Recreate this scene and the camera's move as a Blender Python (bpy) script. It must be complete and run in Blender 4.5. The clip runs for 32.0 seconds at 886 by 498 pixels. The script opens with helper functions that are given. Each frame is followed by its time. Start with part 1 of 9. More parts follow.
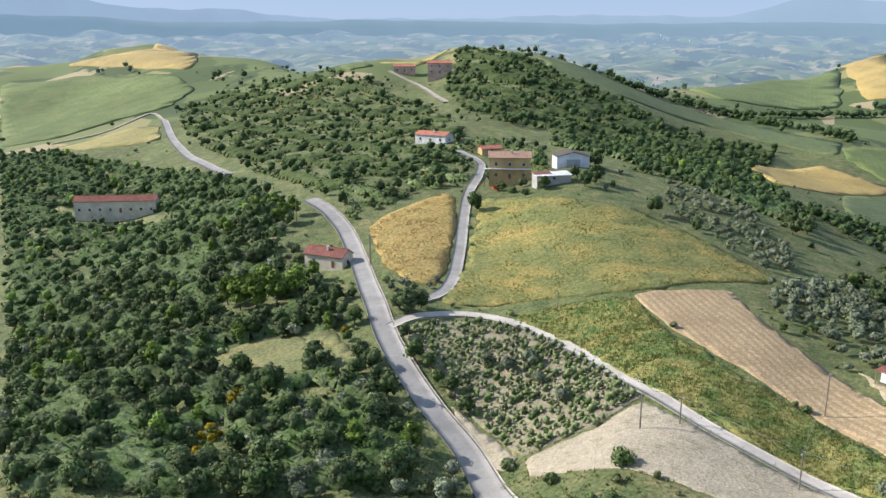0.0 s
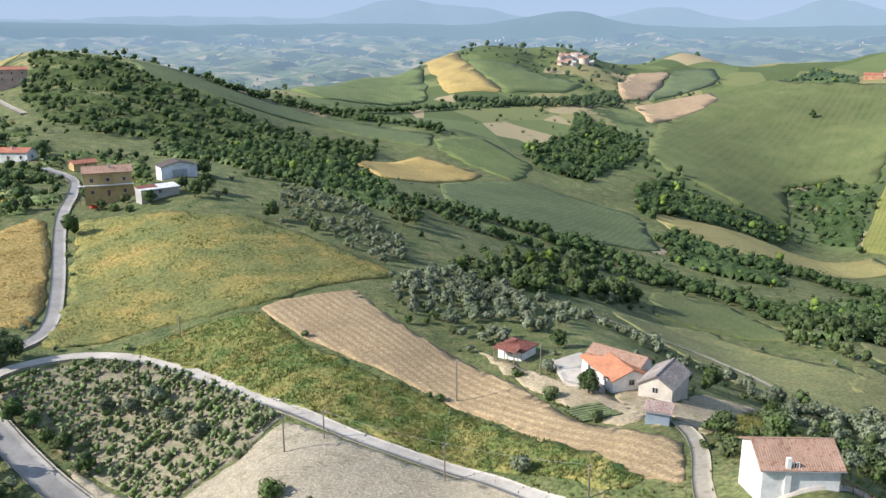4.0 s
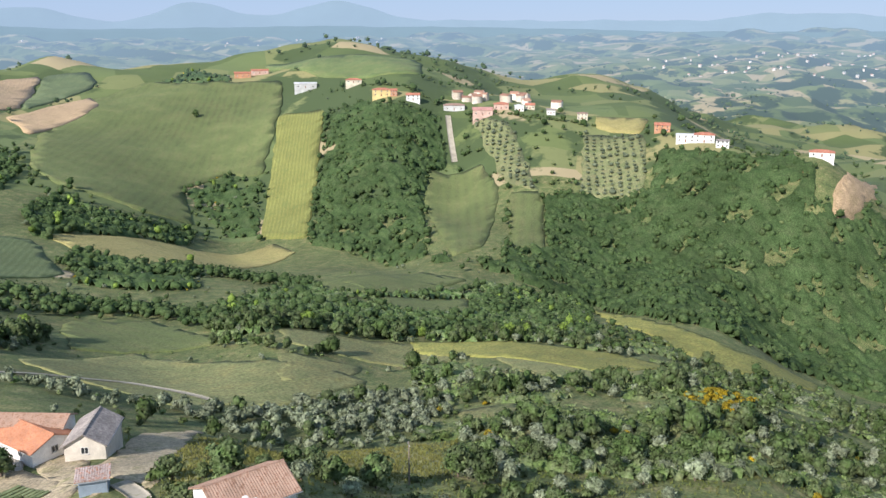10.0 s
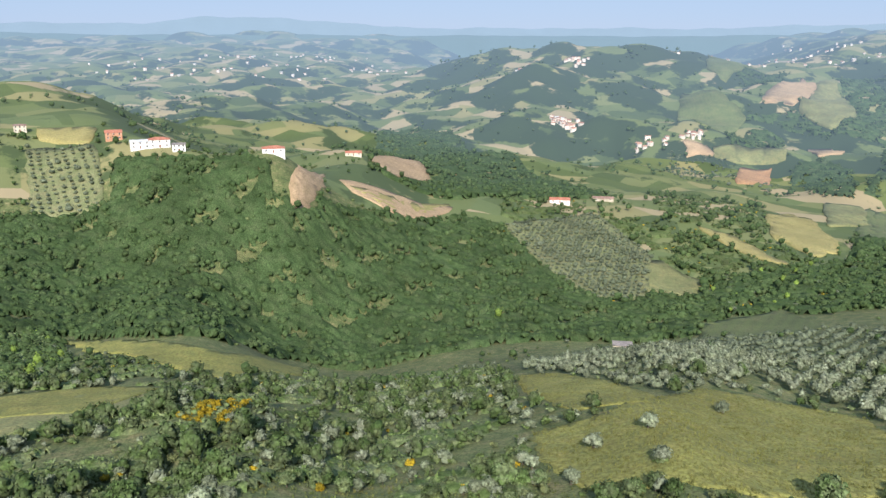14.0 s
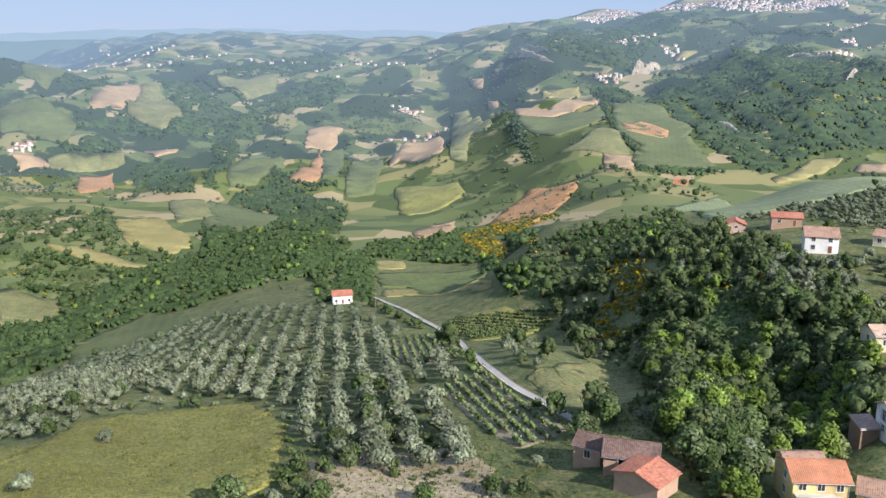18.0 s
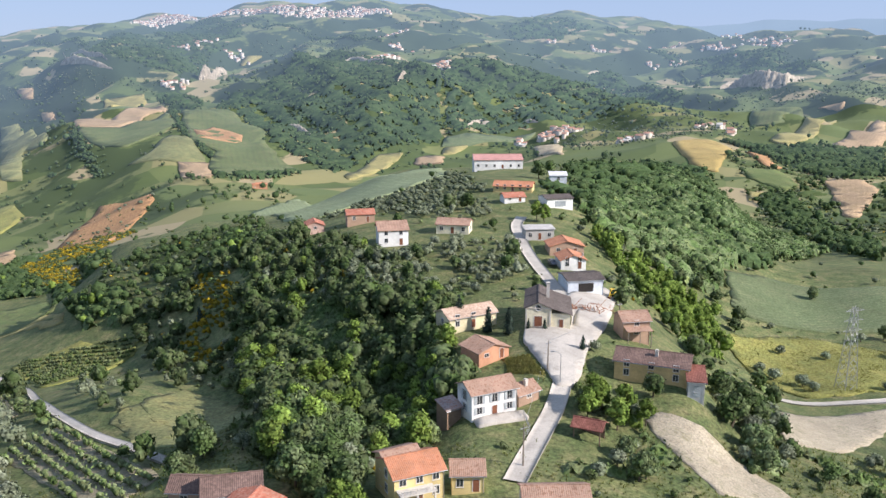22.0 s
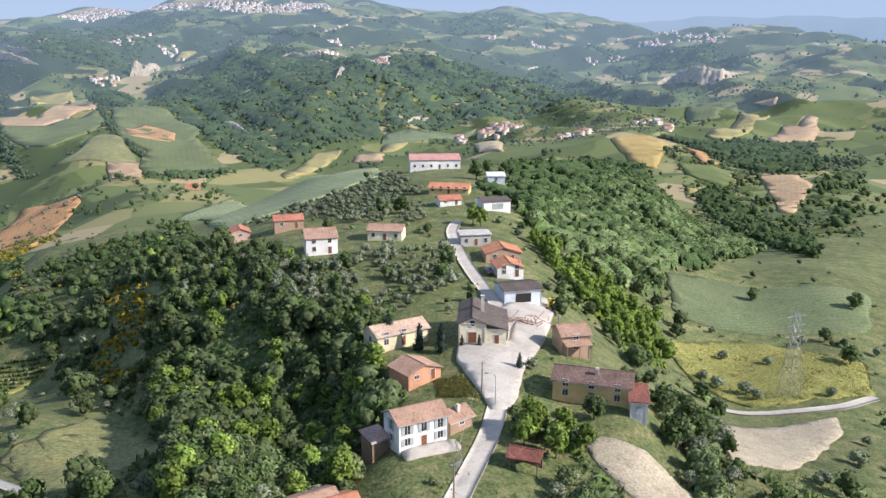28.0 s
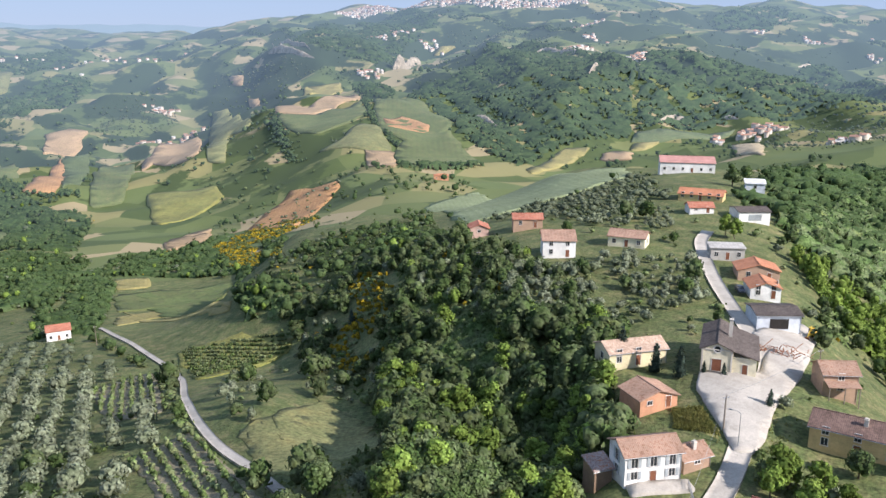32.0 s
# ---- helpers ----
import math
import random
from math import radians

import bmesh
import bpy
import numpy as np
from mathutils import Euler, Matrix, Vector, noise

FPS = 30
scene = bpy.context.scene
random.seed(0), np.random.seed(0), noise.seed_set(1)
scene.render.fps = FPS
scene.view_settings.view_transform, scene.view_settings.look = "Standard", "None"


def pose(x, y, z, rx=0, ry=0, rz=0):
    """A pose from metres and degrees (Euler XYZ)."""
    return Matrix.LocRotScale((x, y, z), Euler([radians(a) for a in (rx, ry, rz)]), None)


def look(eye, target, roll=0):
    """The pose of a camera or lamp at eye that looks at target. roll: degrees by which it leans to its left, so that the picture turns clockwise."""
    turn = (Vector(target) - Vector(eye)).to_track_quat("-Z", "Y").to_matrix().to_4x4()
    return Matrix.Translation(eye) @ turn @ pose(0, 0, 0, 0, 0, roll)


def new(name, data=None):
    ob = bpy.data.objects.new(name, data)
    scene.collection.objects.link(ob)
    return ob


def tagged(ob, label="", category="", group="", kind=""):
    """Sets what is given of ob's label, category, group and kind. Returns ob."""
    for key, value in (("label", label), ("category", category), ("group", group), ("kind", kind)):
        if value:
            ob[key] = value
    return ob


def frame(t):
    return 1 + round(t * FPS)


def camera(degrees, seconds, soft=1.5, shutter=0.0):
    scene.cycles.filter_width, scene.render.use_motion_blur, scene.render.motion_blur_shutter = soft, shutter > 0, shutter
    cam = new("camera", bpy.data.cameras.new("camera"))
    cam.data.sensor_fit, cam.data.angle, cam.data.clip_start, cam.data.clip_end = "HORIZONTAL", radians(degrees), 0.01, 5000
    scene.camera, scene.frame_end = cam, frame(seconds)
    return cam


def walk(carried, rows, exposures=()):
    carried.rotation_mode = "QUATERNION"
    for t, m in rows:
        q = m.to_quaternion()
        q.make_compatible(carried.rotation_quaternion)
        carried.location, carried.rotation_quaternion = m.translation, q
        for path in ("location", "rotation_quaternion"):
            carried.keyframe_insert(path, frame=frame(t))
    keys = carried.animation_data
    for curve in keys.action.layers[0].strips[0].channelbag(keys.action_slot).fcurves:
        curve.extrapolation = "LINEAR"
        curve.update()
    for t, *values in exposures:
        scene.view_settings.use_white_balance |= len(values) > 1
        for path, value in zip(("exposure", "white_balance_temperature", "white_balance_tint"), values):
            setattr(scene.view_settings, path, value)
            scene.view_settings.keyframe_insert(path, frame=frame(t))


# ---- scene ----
cam = camera(55.28, 32.0, soft=1.5)
# seconds, place, heading (left of +y), pitch, lean
PATH = [
    (0, 0.01, 0.00, 170.00, 0.000, -14.862, -0.008),
    (0.5, 0.25, 1.22, 169.96, -4.570, -14.846, -0.044),
    (1, 0.45, 2.50, 169.83, -8.184, -14.812, -0.044),
    (1.5, 0.63, 3.81, 169.73, -11.533, -14.820, -0.054),
    (2, 0.88, 5.06, 169.70, -14.664, -14.818, -0.089),
    (2.5, 1.16, 6.24, 169.79, -17.505, -14.814, -0.084),
    (3, 1.44, 7.32, 169.85, -20.372, -14.816, -0.128),
    (3.5, 1.74, 8.34, 169.85, -23.281, -14.808, -0.095),
    (5.5, 3.90, 12.21, 169.99, -34.531, -14.828, -0.110),
    (6, 4.62, 13.20, 169.97, -37.394, -14.827, -0.045),
    (6.5, 5.37, 14.06, 169.99, -40.367, -14.810, -0.053),
    (7, 6.08, 14.85, 169.98, -43.346, -14.786, -0.081),
    (7.5, 6.84, 15.54, 170.03, -46.632, -14.771, -0.040),
    (8, 7.65, 16.16, 170.06, -50.330, -14.736, -0.056),
    (8.5, 8.51, 16.79, 170.16, -54.132, -14.747, -0.020),
    (9, 9.42, 17.33, 170.25, -57.964, -14.730, -0.019),
    (9.5, 10.41, 17.89, 170.34, -61.841, -14.722, 0.036),
    (10, 11.46, 18.37, 170.38, -65.866, -14.708, 0.090),
    (10.5, 12.54, 18.67, 170.36, -70.092, -14.685, 0.114),
    (11, 13.45, 18.82, 170.34, -74.532, -14.662, 0.110),
    (11.5, 14.50, 18.89, 170.40, -78.966, -14.649, 0.087),
    (12, 15.70, 18.76, 170.42, -83.307, -14.625, 0.017),
    (12.5, 17.05, 18.61, 170.36, -87.676, -14.597, 0.062),
    (13, 18.27, 18.56, 170.35, -92.229, -14.551, 0.129),
    (13.5, 19.65, 18.42, 170.26, -96.845, -14.501, 0.186),
    (15.5, 25.84, 15.59, 169.08, -116.292, -14.249, -0.014),
    (16, 27.00, 14.82, 169.01, -122.043, -14.237, -0.036),
    (16.5, 27.88, 13.86, 169.01, -127.731, -14.207, -0.055),
    (17, 28.70, 12.91, 168.90, -133.253, -14.162, -0.060),
    (17.5, 29.34, 11.90, 168.89, -138.706, -14.140, -0.123),
    (18, 29.92, 10.90, 168.83, -144.223, -14.107, -0.108),
    (18.5, 30.62, 9.93, 168.74, -149.732, -14.060, -0.069),
    (19, 31.01, 8.91, 168.71, -155.143, -14.008, -0.134),
    (19.5, 31.23, 7.81, 168.68, -160.608, -13.985, -0.122),
    (20, 31.45, 6.63, 168.69, -166.107, -13.955, -0.135),
    (20.5, 31.58, 5.42, 168.61, -170.057, -13.911, -0.076),
    (21, 31.58, 4.19, 168.53, -171.014, -13.865, -0.022),
    (21.5, 31.49, 2.94, 168.54, -171.733, -13.831, 0.005),
    (22, 31.36, 1.71, 168.54, -172.326, -13.811, -0.024),
    (22.5, 31.16, 0.56, 168.58, -172.861, -13.810, -0.071),
    (23, 30.95, -0.53, 168.70, -173.358, -13.835, -0.049),
    (23.5, 30.74, -1.54, 168.79, -173.790, -13.847, -0.055),
    (24, 30.56, -2.59, 168.87, -174.221, -13.861, -0.070),
    (24.5, 30.37, -3.75, 168.91, -174.611, -13.892, -0.087),
    (25, 30.15, -4.95, 168.92, -174.954, -13.932, -0.097),
    (25.5, 30.01, -6.10, 168.96, -175.280, -13.974, -0.104),
    (27.5, 29.59, -10.48, 168.91, -176.550, -14.055, 0.040),
    (28, 29.51, -11.60, 168.93, -176.251, -14.099, 0.105),
    (28.5, 29.45, -12.72, 168.89, -172.845, -14.141, 0.096),
    (29, 29.36, -14.00, 168.85, -166.863, -14.210, 0.094),
    (29.5, 29.42, -15.42, 168.81, -160.605, -14.252, 0.027),
    (30, 29.61, -16.84, 168.78, -160.209, -14.306, 0.082),
    (30.5, 29.74, -18.05, 168.74, -160.380, -14.349, 0.047),
    (31, 29.88, -19.06, 168.65, -160.488, -14.360, 0.036),
    (31.5, 30.13, -20.03, 168.70, -160.556, -14.412, 0.065),
    (32, 30.43, -21.03, 168.77, -159.522, -14.422, 0.038),
]
walk(cam, [(t, pose(x, y, z) @ pose(0, 0, 0, 0, 0, yaw) @ pose(0, 0, 0, 90 + pitch) @ pose(0, 0, 0, 0, 0, lean))
           for t, x, y, z, yaw, pitch, lean in PATH], [(0, 0.70, 6400, 13), (15, 0.70, 6400, 13), (20, 0.70, 6400, 17), (32, 0.70, 6400, 17)])

# ---- light ----
SUN_AZ, SUN_EL = radians(-77), radians(33)
world = bpy.data.worlds.new("sky")
scene.world = world
world.use_nodes = True
_sky = world.node_tree.nodes.new("ShaderNodeTexSky")
_sky.sky_type, _sky.sun_disc = "NISHITA", False
_sky.sun_elevation, _sky.sun_rotation = SUN_EL, SUN_AZ
_sky.air_density, _sky.dust_density, _sky.ozone_density, _sky.altitude = 1.0, 0.3, 2.0, 1500
_veil = world.node_tree.nodes.new("ShaderNodeMix")  # summer haze in the air
_veil.data_type = "RGBA"
_veil.inputs[0].default_value = 0.9
_veil.inputs[7].default_value = (2.4, 3.35, 4.9, 1)
world.node_tree.links.new(_sky.outputs[0], _veil.inputs[6])
world.node_tree.links.new(_veil.outputs[2], world.node_tree.nodes["Background"].inputs[0])
world.node_tree.nodes["Background"].inputs[1].default_value = 0.10
_sun = bpy.data.lights.new("sun", "SUN")
_sun.energy, _sun.angle, _sun.color = 4.7, radians(0.6), (1.0, 0.95, 0.87)
sun = new("sun", _sun)
sun.matrix_world = look((0, 0, 0), (-math.sin(SUN_AZ) * math.cos(SUN_EL), -math.cos(SUN_AZ) * math.cos(SUN_EL), -math.sin(SUN_EL)))


# ---- the lie of the land: ridge, slope and valley lines (x, y, height in metres) ----
EYE_LEVEL = 170.0
LANDFORMS = {
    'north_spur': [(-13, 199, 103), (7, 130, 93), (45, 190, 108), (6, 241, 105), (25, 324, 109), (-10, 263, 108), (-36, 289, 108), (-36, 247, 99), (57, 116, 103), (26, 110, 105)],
    'north_spur_top': [(-44, 491, 111), (5, 437, 118), (58, 501, 120), (47, 321, 119), (-11, 672, 129), (-80, 667, 134), (-108, 572, 113)],
    'north_hill_crest': [(-85, 712, 140), (-39, 716, 147), (7, 717, 157), (64, 725, 150), (97, 722, 144)],
    'west_slope': [(-55, 223, 95), (-61, 186, 92), (-80, 160, 89), (-135, 271, 75), (-162, 406, 77), (-126, 430, 98), (-222, 452, 85), (-63, 273, 102), (-105, 283, 87), (-39, 135, 91), (-66, 130, 93), (-19, 156, 96)],
    'west_hills': [(-196, 596, 103), (-347, 765, 93), (-316, 618, 84), (-192, 760, 119), (-388, 930, 107), (-485, 1009, 115)],
    'west_crest': [(-550, 1103, 124), (-449, 1087, 132), (-353, 1122, 142), (-244, 978, 138), (-163, 881, 136)],
    'spur_east_flank': [(128, 614, 125), (144, 518, 104), (93, 438, 109), (99, 280, 108), (97, 226, 104), (246, 528, 93), (140, 402, 103)],
    'east_meadows': [(249, 814, 115), (337, 830, 103), (346, 729, 97)],
    'orange_farm': [(44, 191, 108), (67, 136, 103), (77, 139, 104), (92, 122, 106), (112, 122, 101), (75, 69, 117), (82, 68, 118), (123, 76, 98), (132, 71, 97), (81, 98, 112), (77, 89, 111), (65, 162, 106)],
    'meadow_bowl': [(230, 263, 65), (249, 192, 68), (293, 162, 58), (385, 227, 47), (334, 333, 53), (300, 449, 72), (219, 494, 85), (197, 610, 100), (329, 602, 86), (466, 619, 79), (454, 543, 69)],
    'bowl_slope': [(497, 437, 27), (499, 361, 22), (700, 630, 97), (743, 521, 102), (514, 817, 107), (651, 787, 103), (596, 333, 68), (512, 251, 46), (407, 876, 108)],
    'bowl_crest': [(355, 934, 119), (432, 926, 132), (522, 943, 140), (611, 928, 135), (671, 913, 128), (787, 891, 131), (832, 768, 127), (886, 704, 126), (991, 654, 132), (1022, 603, 137), (1011, 505, 130)],
    'settlement_slope': [(500, 408, 16), (498, 354, 21), (487, 265, 18), (553, 255, 33), (666, 304, 61), (578, 223, 55), (643, 162, 65), (489, 172, 39), (562, 106, 50), (452, 85, 39)],
    'settlement_ridge': [(736, 461, 104), (719, 401, 110), (703, 358, 105), (698, 286, 97), (696, 222, 96), (683, 133, 94), (645, 82, 91)],
    'ridge_back': [(850, 328, 99), (829, 246, 93), (835, 170, 94)],
    'far_crest_east': [(1005, 644, 134), (1032, 598, 137), (1017, 506, 128), (1047, 440, 120), (1078, 353, 105), (1149, 309, 112), (1110, 224, 97)],
    'near_valley': [(355, 48, 48), (328, 155, 50), (243, 138, 63), (215, 164, 74), (137, 109, 89), (149, 76, 90), (152, 45, 93), (155, 27, 95), (209, 72, 80), (210, 33, 84), (182, 122, 78), (184, 183, 73), (153, 174, 85)],
    'settlement_nose': [(673, 168, 87), (641, 96, 86), (612, 17, 89)],
    'nose_crest': [(633, 54, 87), (612, 15, 89)],
    'nose_slope': [(527, 99, 25), (489, 28, 8), (444, 116, 24), (476, -21, -6), (446, -89, 4), (405, -156, 11), (646, -188, 11), (597, -223, 2), (556, -258, -7), (583, -69, 20), (628, -8, 68), (675, -59, 46), (690, -107, 24), (758, -242, 14), (734, -165, 27)],
    'foot_slope': [(319, 46, 48), (351, 118, 47), (254, 107, 67), (275, -4, 54), (192, 10, 78), (167, 44, 87), (166, 70, 90), (170, -43, 89), (228, -61, 74), (156, -56, 97), (276, -117, 62), (343, -69, 32)],
    'mid_valley_east': [(821, -59, 57), (899, -145, 15), (1021, -481, -14), (1095, -291, -5), (1377, -503, -42), (908, -208, 7), (728, -364, 4), (759, -301, 8)],
    'far_hills_east': [(1834, -555, 34), (1506, -762, -2), (2132, -226, -16), (2706, 63, 38), (2868, 619, 48), (1660, -338, -29), (1361, -48, 8), (1696, 102, 23)],
    'far_crest_southeast': [(2724, -701, 107), (2532, -933, 122), (2410, -1208, 121)],
    'grove_hill': [(404, -156, 11), (1268, -752, -56), (286, -264, 47), (601, -649, -23), (127, -85, 96), (192, -123, 74), (256, -151, 60), (162, -69, 89), (277, -213, 53), (257, -278, 49), (456, -275, 4), (644, -435, -10), (570, -256, -2), (481, -422, 7)],
    'grove_side': [(390, -500, 1), (281, -384, 28), (266, -419, 37), (195, -226, 64), (113, -133, 92), (76, -113, 101), (162, -233, 69), (123, -209, 84), (85, -145, 102)],
    'knoll': [(203, -412, 75), (244, -405, 60), (177, -410, 80)],
    'knoll_crest': [(258, -416, 66), (224, -420, 75), (196, -419, 79)],
    'valley_fields': [(569, -771, -26), (493, -818, -3), (1229, -996, -41), (1006, -1214, -19), (1775, -1203, 12), (1724, -1617, 39), (1747, -807, 10), (1069, -1582, 6)],
    'sea_ridge': [(2550, -1204, 111), (2502, -1915, 136), (2218, -2232, 120), (1992, -2433, 140), (1835, -2551, 171), (1677, -2655, 208), (1624, -2944, 238)],
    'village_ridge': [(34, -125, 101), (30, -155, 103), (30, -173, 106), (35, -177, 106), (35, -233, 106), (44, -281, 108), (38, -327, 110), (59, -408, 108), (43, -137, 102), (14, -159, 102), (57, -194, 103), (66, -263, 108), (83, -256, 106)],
    'village_east_slope': [(20, -133, 99), (0, -143, 96), (-23, -153, 89), (-30, -222, 76), (-56, -213, 78), (-63, -312, 74), (-95, -318, 77), (-104, -374, 73), (-79, -441, 63), (-20, -304, 86), (-2, -239, 90)],
    'wood_ridge': [(2, -464, 100), (-27, -450, 97), (-52, -424, 87)],
    'wood_ridge_crest': [(0, -498, 98), (-31, -484, 98), (-60, -468, 86)],
    'wood_ridge_east': [(-182, -596, 43), (-183, -737, 46), (-244, -717, 51), (-111, -891, 55), (-219, -983, 50), (-427, -1210, 47), (-167, -811, 50), (-152, -452, 62)],
    'green_field': [(126, -535, 88), (119, -434, 95), (178, -476, 72), (145, -439, 84), (90, -484, 93)],
    'green_field_crest': [(151, -518, 82), (117, -525, 89), (89, -529, 92)],
    'village_west_slope': [(253, -395, 72), (211, -302, 77), (124, -222, 93), (176, -296, 84), (103, -253, 103), (76, -197, 104), (128, -169, 91), (97, -154, 90), (95, -197, 95), (188, -377, 80)],
    'far_valley': [(344, -749, 27), (-38, -1124, 46), (42, -2022, 51), (-282, -2563, 102), (1327, -2738, 186), (-483, -2071, 89), (-538, -1527, 91)],
    'town_crest': [(1599, -2977, 261), (1464, -3045, 278), (1231, -3144, 292), (1001, -3223, 298), (778, -3282, 303), (612, -3315, 296), (400, -3346, 237)],
    'town_east_crest': [(247, -3696, 221), (57, -3702, 248), (-133, -3699, 224), (-317, -3686, 251), (-474, -3328, 189), (-680, -3061, 194), (-889, -3004, 182), (-1006, -2607, 161)],
    'escarpment_foot': [(405, -1170, 20), (311, -1196, 22), (219, -1244, 32), (121, -1275, 37), (29, -1288, 46)],
    'escarpment_brow': [(484, -1575, 112), (382, -1559, 123), (264, -1541, 120), (142, -1554, 102), (60, -1538, 83)],
    'escarpment_shelf': [(595, -1969, 134), (441, -2007, 144), (278, -1983, 141), (122, -1996, 122)],
    'town_foot': [(924, -2333, 189), (717, -2402, 192), (499, -2454, 197), (280, -2536, 186)],
    'gorge': [(780, -1580, 76), (770, -1749, 79), (829, -1995, 96)],
    'west_scarp': [(1035, -1728, 131), (910, -1683, 125), (810, -1677, 116)],
    'spoon_spur': [(649, -1365, 75), (583, -1120, 49), (539, -952, 32)],
    'spoon_spur_side': [(573, -1397, 73), (471, -1147, 39), (427, -971, 25)],
    'shade_hollow': [(71, -171, 91), (68, -181, 94), (70, -151, 90), (58, -155, 91), (65, -165, 91), (83, -170, 89), (59, -170, 93)],
    'village_edge': [(45, -138, 101), (37, -143, 102), (47, -164, 102), (41, -169, 104), (56, -187, 103), (34, -181, 106), (36, -159, 104)],
    'house_plots_village': [(80, -102, 101.2), (82, -108, 101.2), (87, -105, 99.3), (87, -110, 99.3), (77, -98, 101.4), (50, -118, 100.5), (26, -113, 101.3), (46, -115, 100.7), (45, -138, 101.8), (48, -143, 101.8), (22, -135, 100.4), (5, -155, 102.5), (2, -162, 102.5), (-1, -171, 96.9), (54, -176, 105.2), (58, -182, 105.2), (46, -161, 104.0), (50, -166, 104.0), (18, -213, 104.2), (21, -220, 104.2), (22, -232, 104.7), (24, -240, 104.7), (22, -247, 105.3), (24, -254, 105.3), (9, -188, 101.1), (11, -194, 101.1), (31, -261, 107.1), (33, -267, 107.1), (85, -247, 106.9), (87, -254, 106.9), (104, -286, 104.1), (107, -293, 104.1), (120, -285, 100.5), (122, -292, 100.5), (116, -294, 100.5), (25, -309, 108.0), (28, -318, 108.0)],
    'house_plots_north': [(17, 307, 112.4), (17, 315, 112.4), (42, 311, 117.8), (41, 319, 117.8), (32, 286, 115.2), (31, 291, 115.2), (-41, 242, 100.5), (-39, 248, 100.5), (-162, 365, 87.0), (-163, 372, 87.0), (92, 133, 106.0), (100, 132, 106.0)],
    'rim': [(-4826, 851, 140), (-4244, 2450, 140), (-3150, 3754, 140), (-1676, 4604, 140), (0, 4900, 140), (1676, 4604, 140), (3150, 3754, 140), (4244, 2450, 140), (4826, 851, 140), (4826, -851, 140), (4244, -2450, 140), (3150, -3754, 140), (1676, -4604, 140), (0, -4900, 140), (-1676, -4604, 140), (-3150, -3754, 140), (-4244, -2450, 140), (-4826, -851, 140), (-4900, 43, 140), (-4900, -43, 140)],
    'unseen_west': [(-54, 45, 100), (-153, 129, 64), (-460, 386, 40), (-1149, 964, 60), (-66, 24, 100), (-188, 68, 64), (-564, 205, 40), (-1410, 513, 60), (-70, 1, 100), (-200, 2, 64), (-600, 5, 40), (-1500, 13, 60), (-70, -1, 100), (-200, -2, 64), (-600, -5, 40), (-1500, -13, 60), (-66, -24, 100), (-188, -68, 64), (-564, -205, 40), (-1410, -513, 60), (-54, -45, 100), (-153, -129, 64), (-460, -386, 40), (-1149, -964, 60), (-35, -61, 100), (-100, -173, 64), (-300, -520, 40), (-750, -1299, 60)],
    'below_flight': [(-25, 48, 106), (0, 56, 106), (25, 48, 106), (43, 28, 106), (50, 0, 106), (43, -28, 106), (25, -48, 106), (0, -56, 106)],
}
# behind each crest the land falls away
for _n in [n for n in LANDFORMS if n.endswith('crest') or 'crest_' in n]:
    LANDFORMS[_n + '_lee'] = [(1.2 * x, 1.2 * y, z - 0.07 * math.hypot(x, y)) for x, y, z in LANDFORMS[_n]]


def land_key(x, y):
    """Bearing and log of the range, in which the land is smoothed."""
    x, y = np.asarray(x, float), np.asarray(y, float)
    return (np.arctan2(x, y) + np.pi / 2) % (2 * np.pi) - np.pi / 2, np.log(np.maximum(np.hypot(x, y), 20.0))


def land_gap(a, la, b, lb):
    turn = np.abs(a[:, None] - b[None, :])
    return np.sqrt((2.4 * turn) ** 2 + (la[:, None] - lb[None, :]) ** 2 + 0.08 ** 2)


LAND = np.array([p for line in LANDFORMS.values() for p in line], float)
LAND_A, LAND_L = land_key(LAND[:, 0], LAND[:, 1])
LAND_S = (LAND[:, 2] - EYE_LEVEL) / np.exp(LAND_L)
_m = land_gap(LAND_A, LAND_L, LAND_A, LAND_L) - 0.015 * np.eye(len(LAND))
_one = np.ones((len(LAND), 1))
_base = np.stack([np.ones(len(LAND)), np.exp(-LAND_L) * 60], 1)
_sys = np.block([[_m, _base], [_base.T, np.zeros((2, 2))]])
LAND_W = np.linalg.solve(_sys, np.r_[LAND_S, 0, 0])


def spurs(x, y, r):
    """Spurs and gullies of the far hill country, in metres."""
    u, v = x + 70 * np.sin(y / 190 + 1), y + 70 * np.sin(x / 210 + 2)
    ridge = 1 - np.abs(np.sin(u / 150 + 0.8 * np.sin(v / 260))) - np.abs(np.sin(v / 210 + 1.1 * np.sin(u / 170 + 1)))
    rib = 1 - np.abs(np.sin(u / 47 + 1.3 * np.sin(v / 90))) - 0.6 * np.abs(np.sin(v / 61 + u / 110))
    near, far = np.clip((r - 760) / 500, 0, 1), 1 - 0.75 * np.clip((r - 2200) / 600, 0, 1)
    return near * far * (19 * (ridge + 0.27) + 7 * rib)


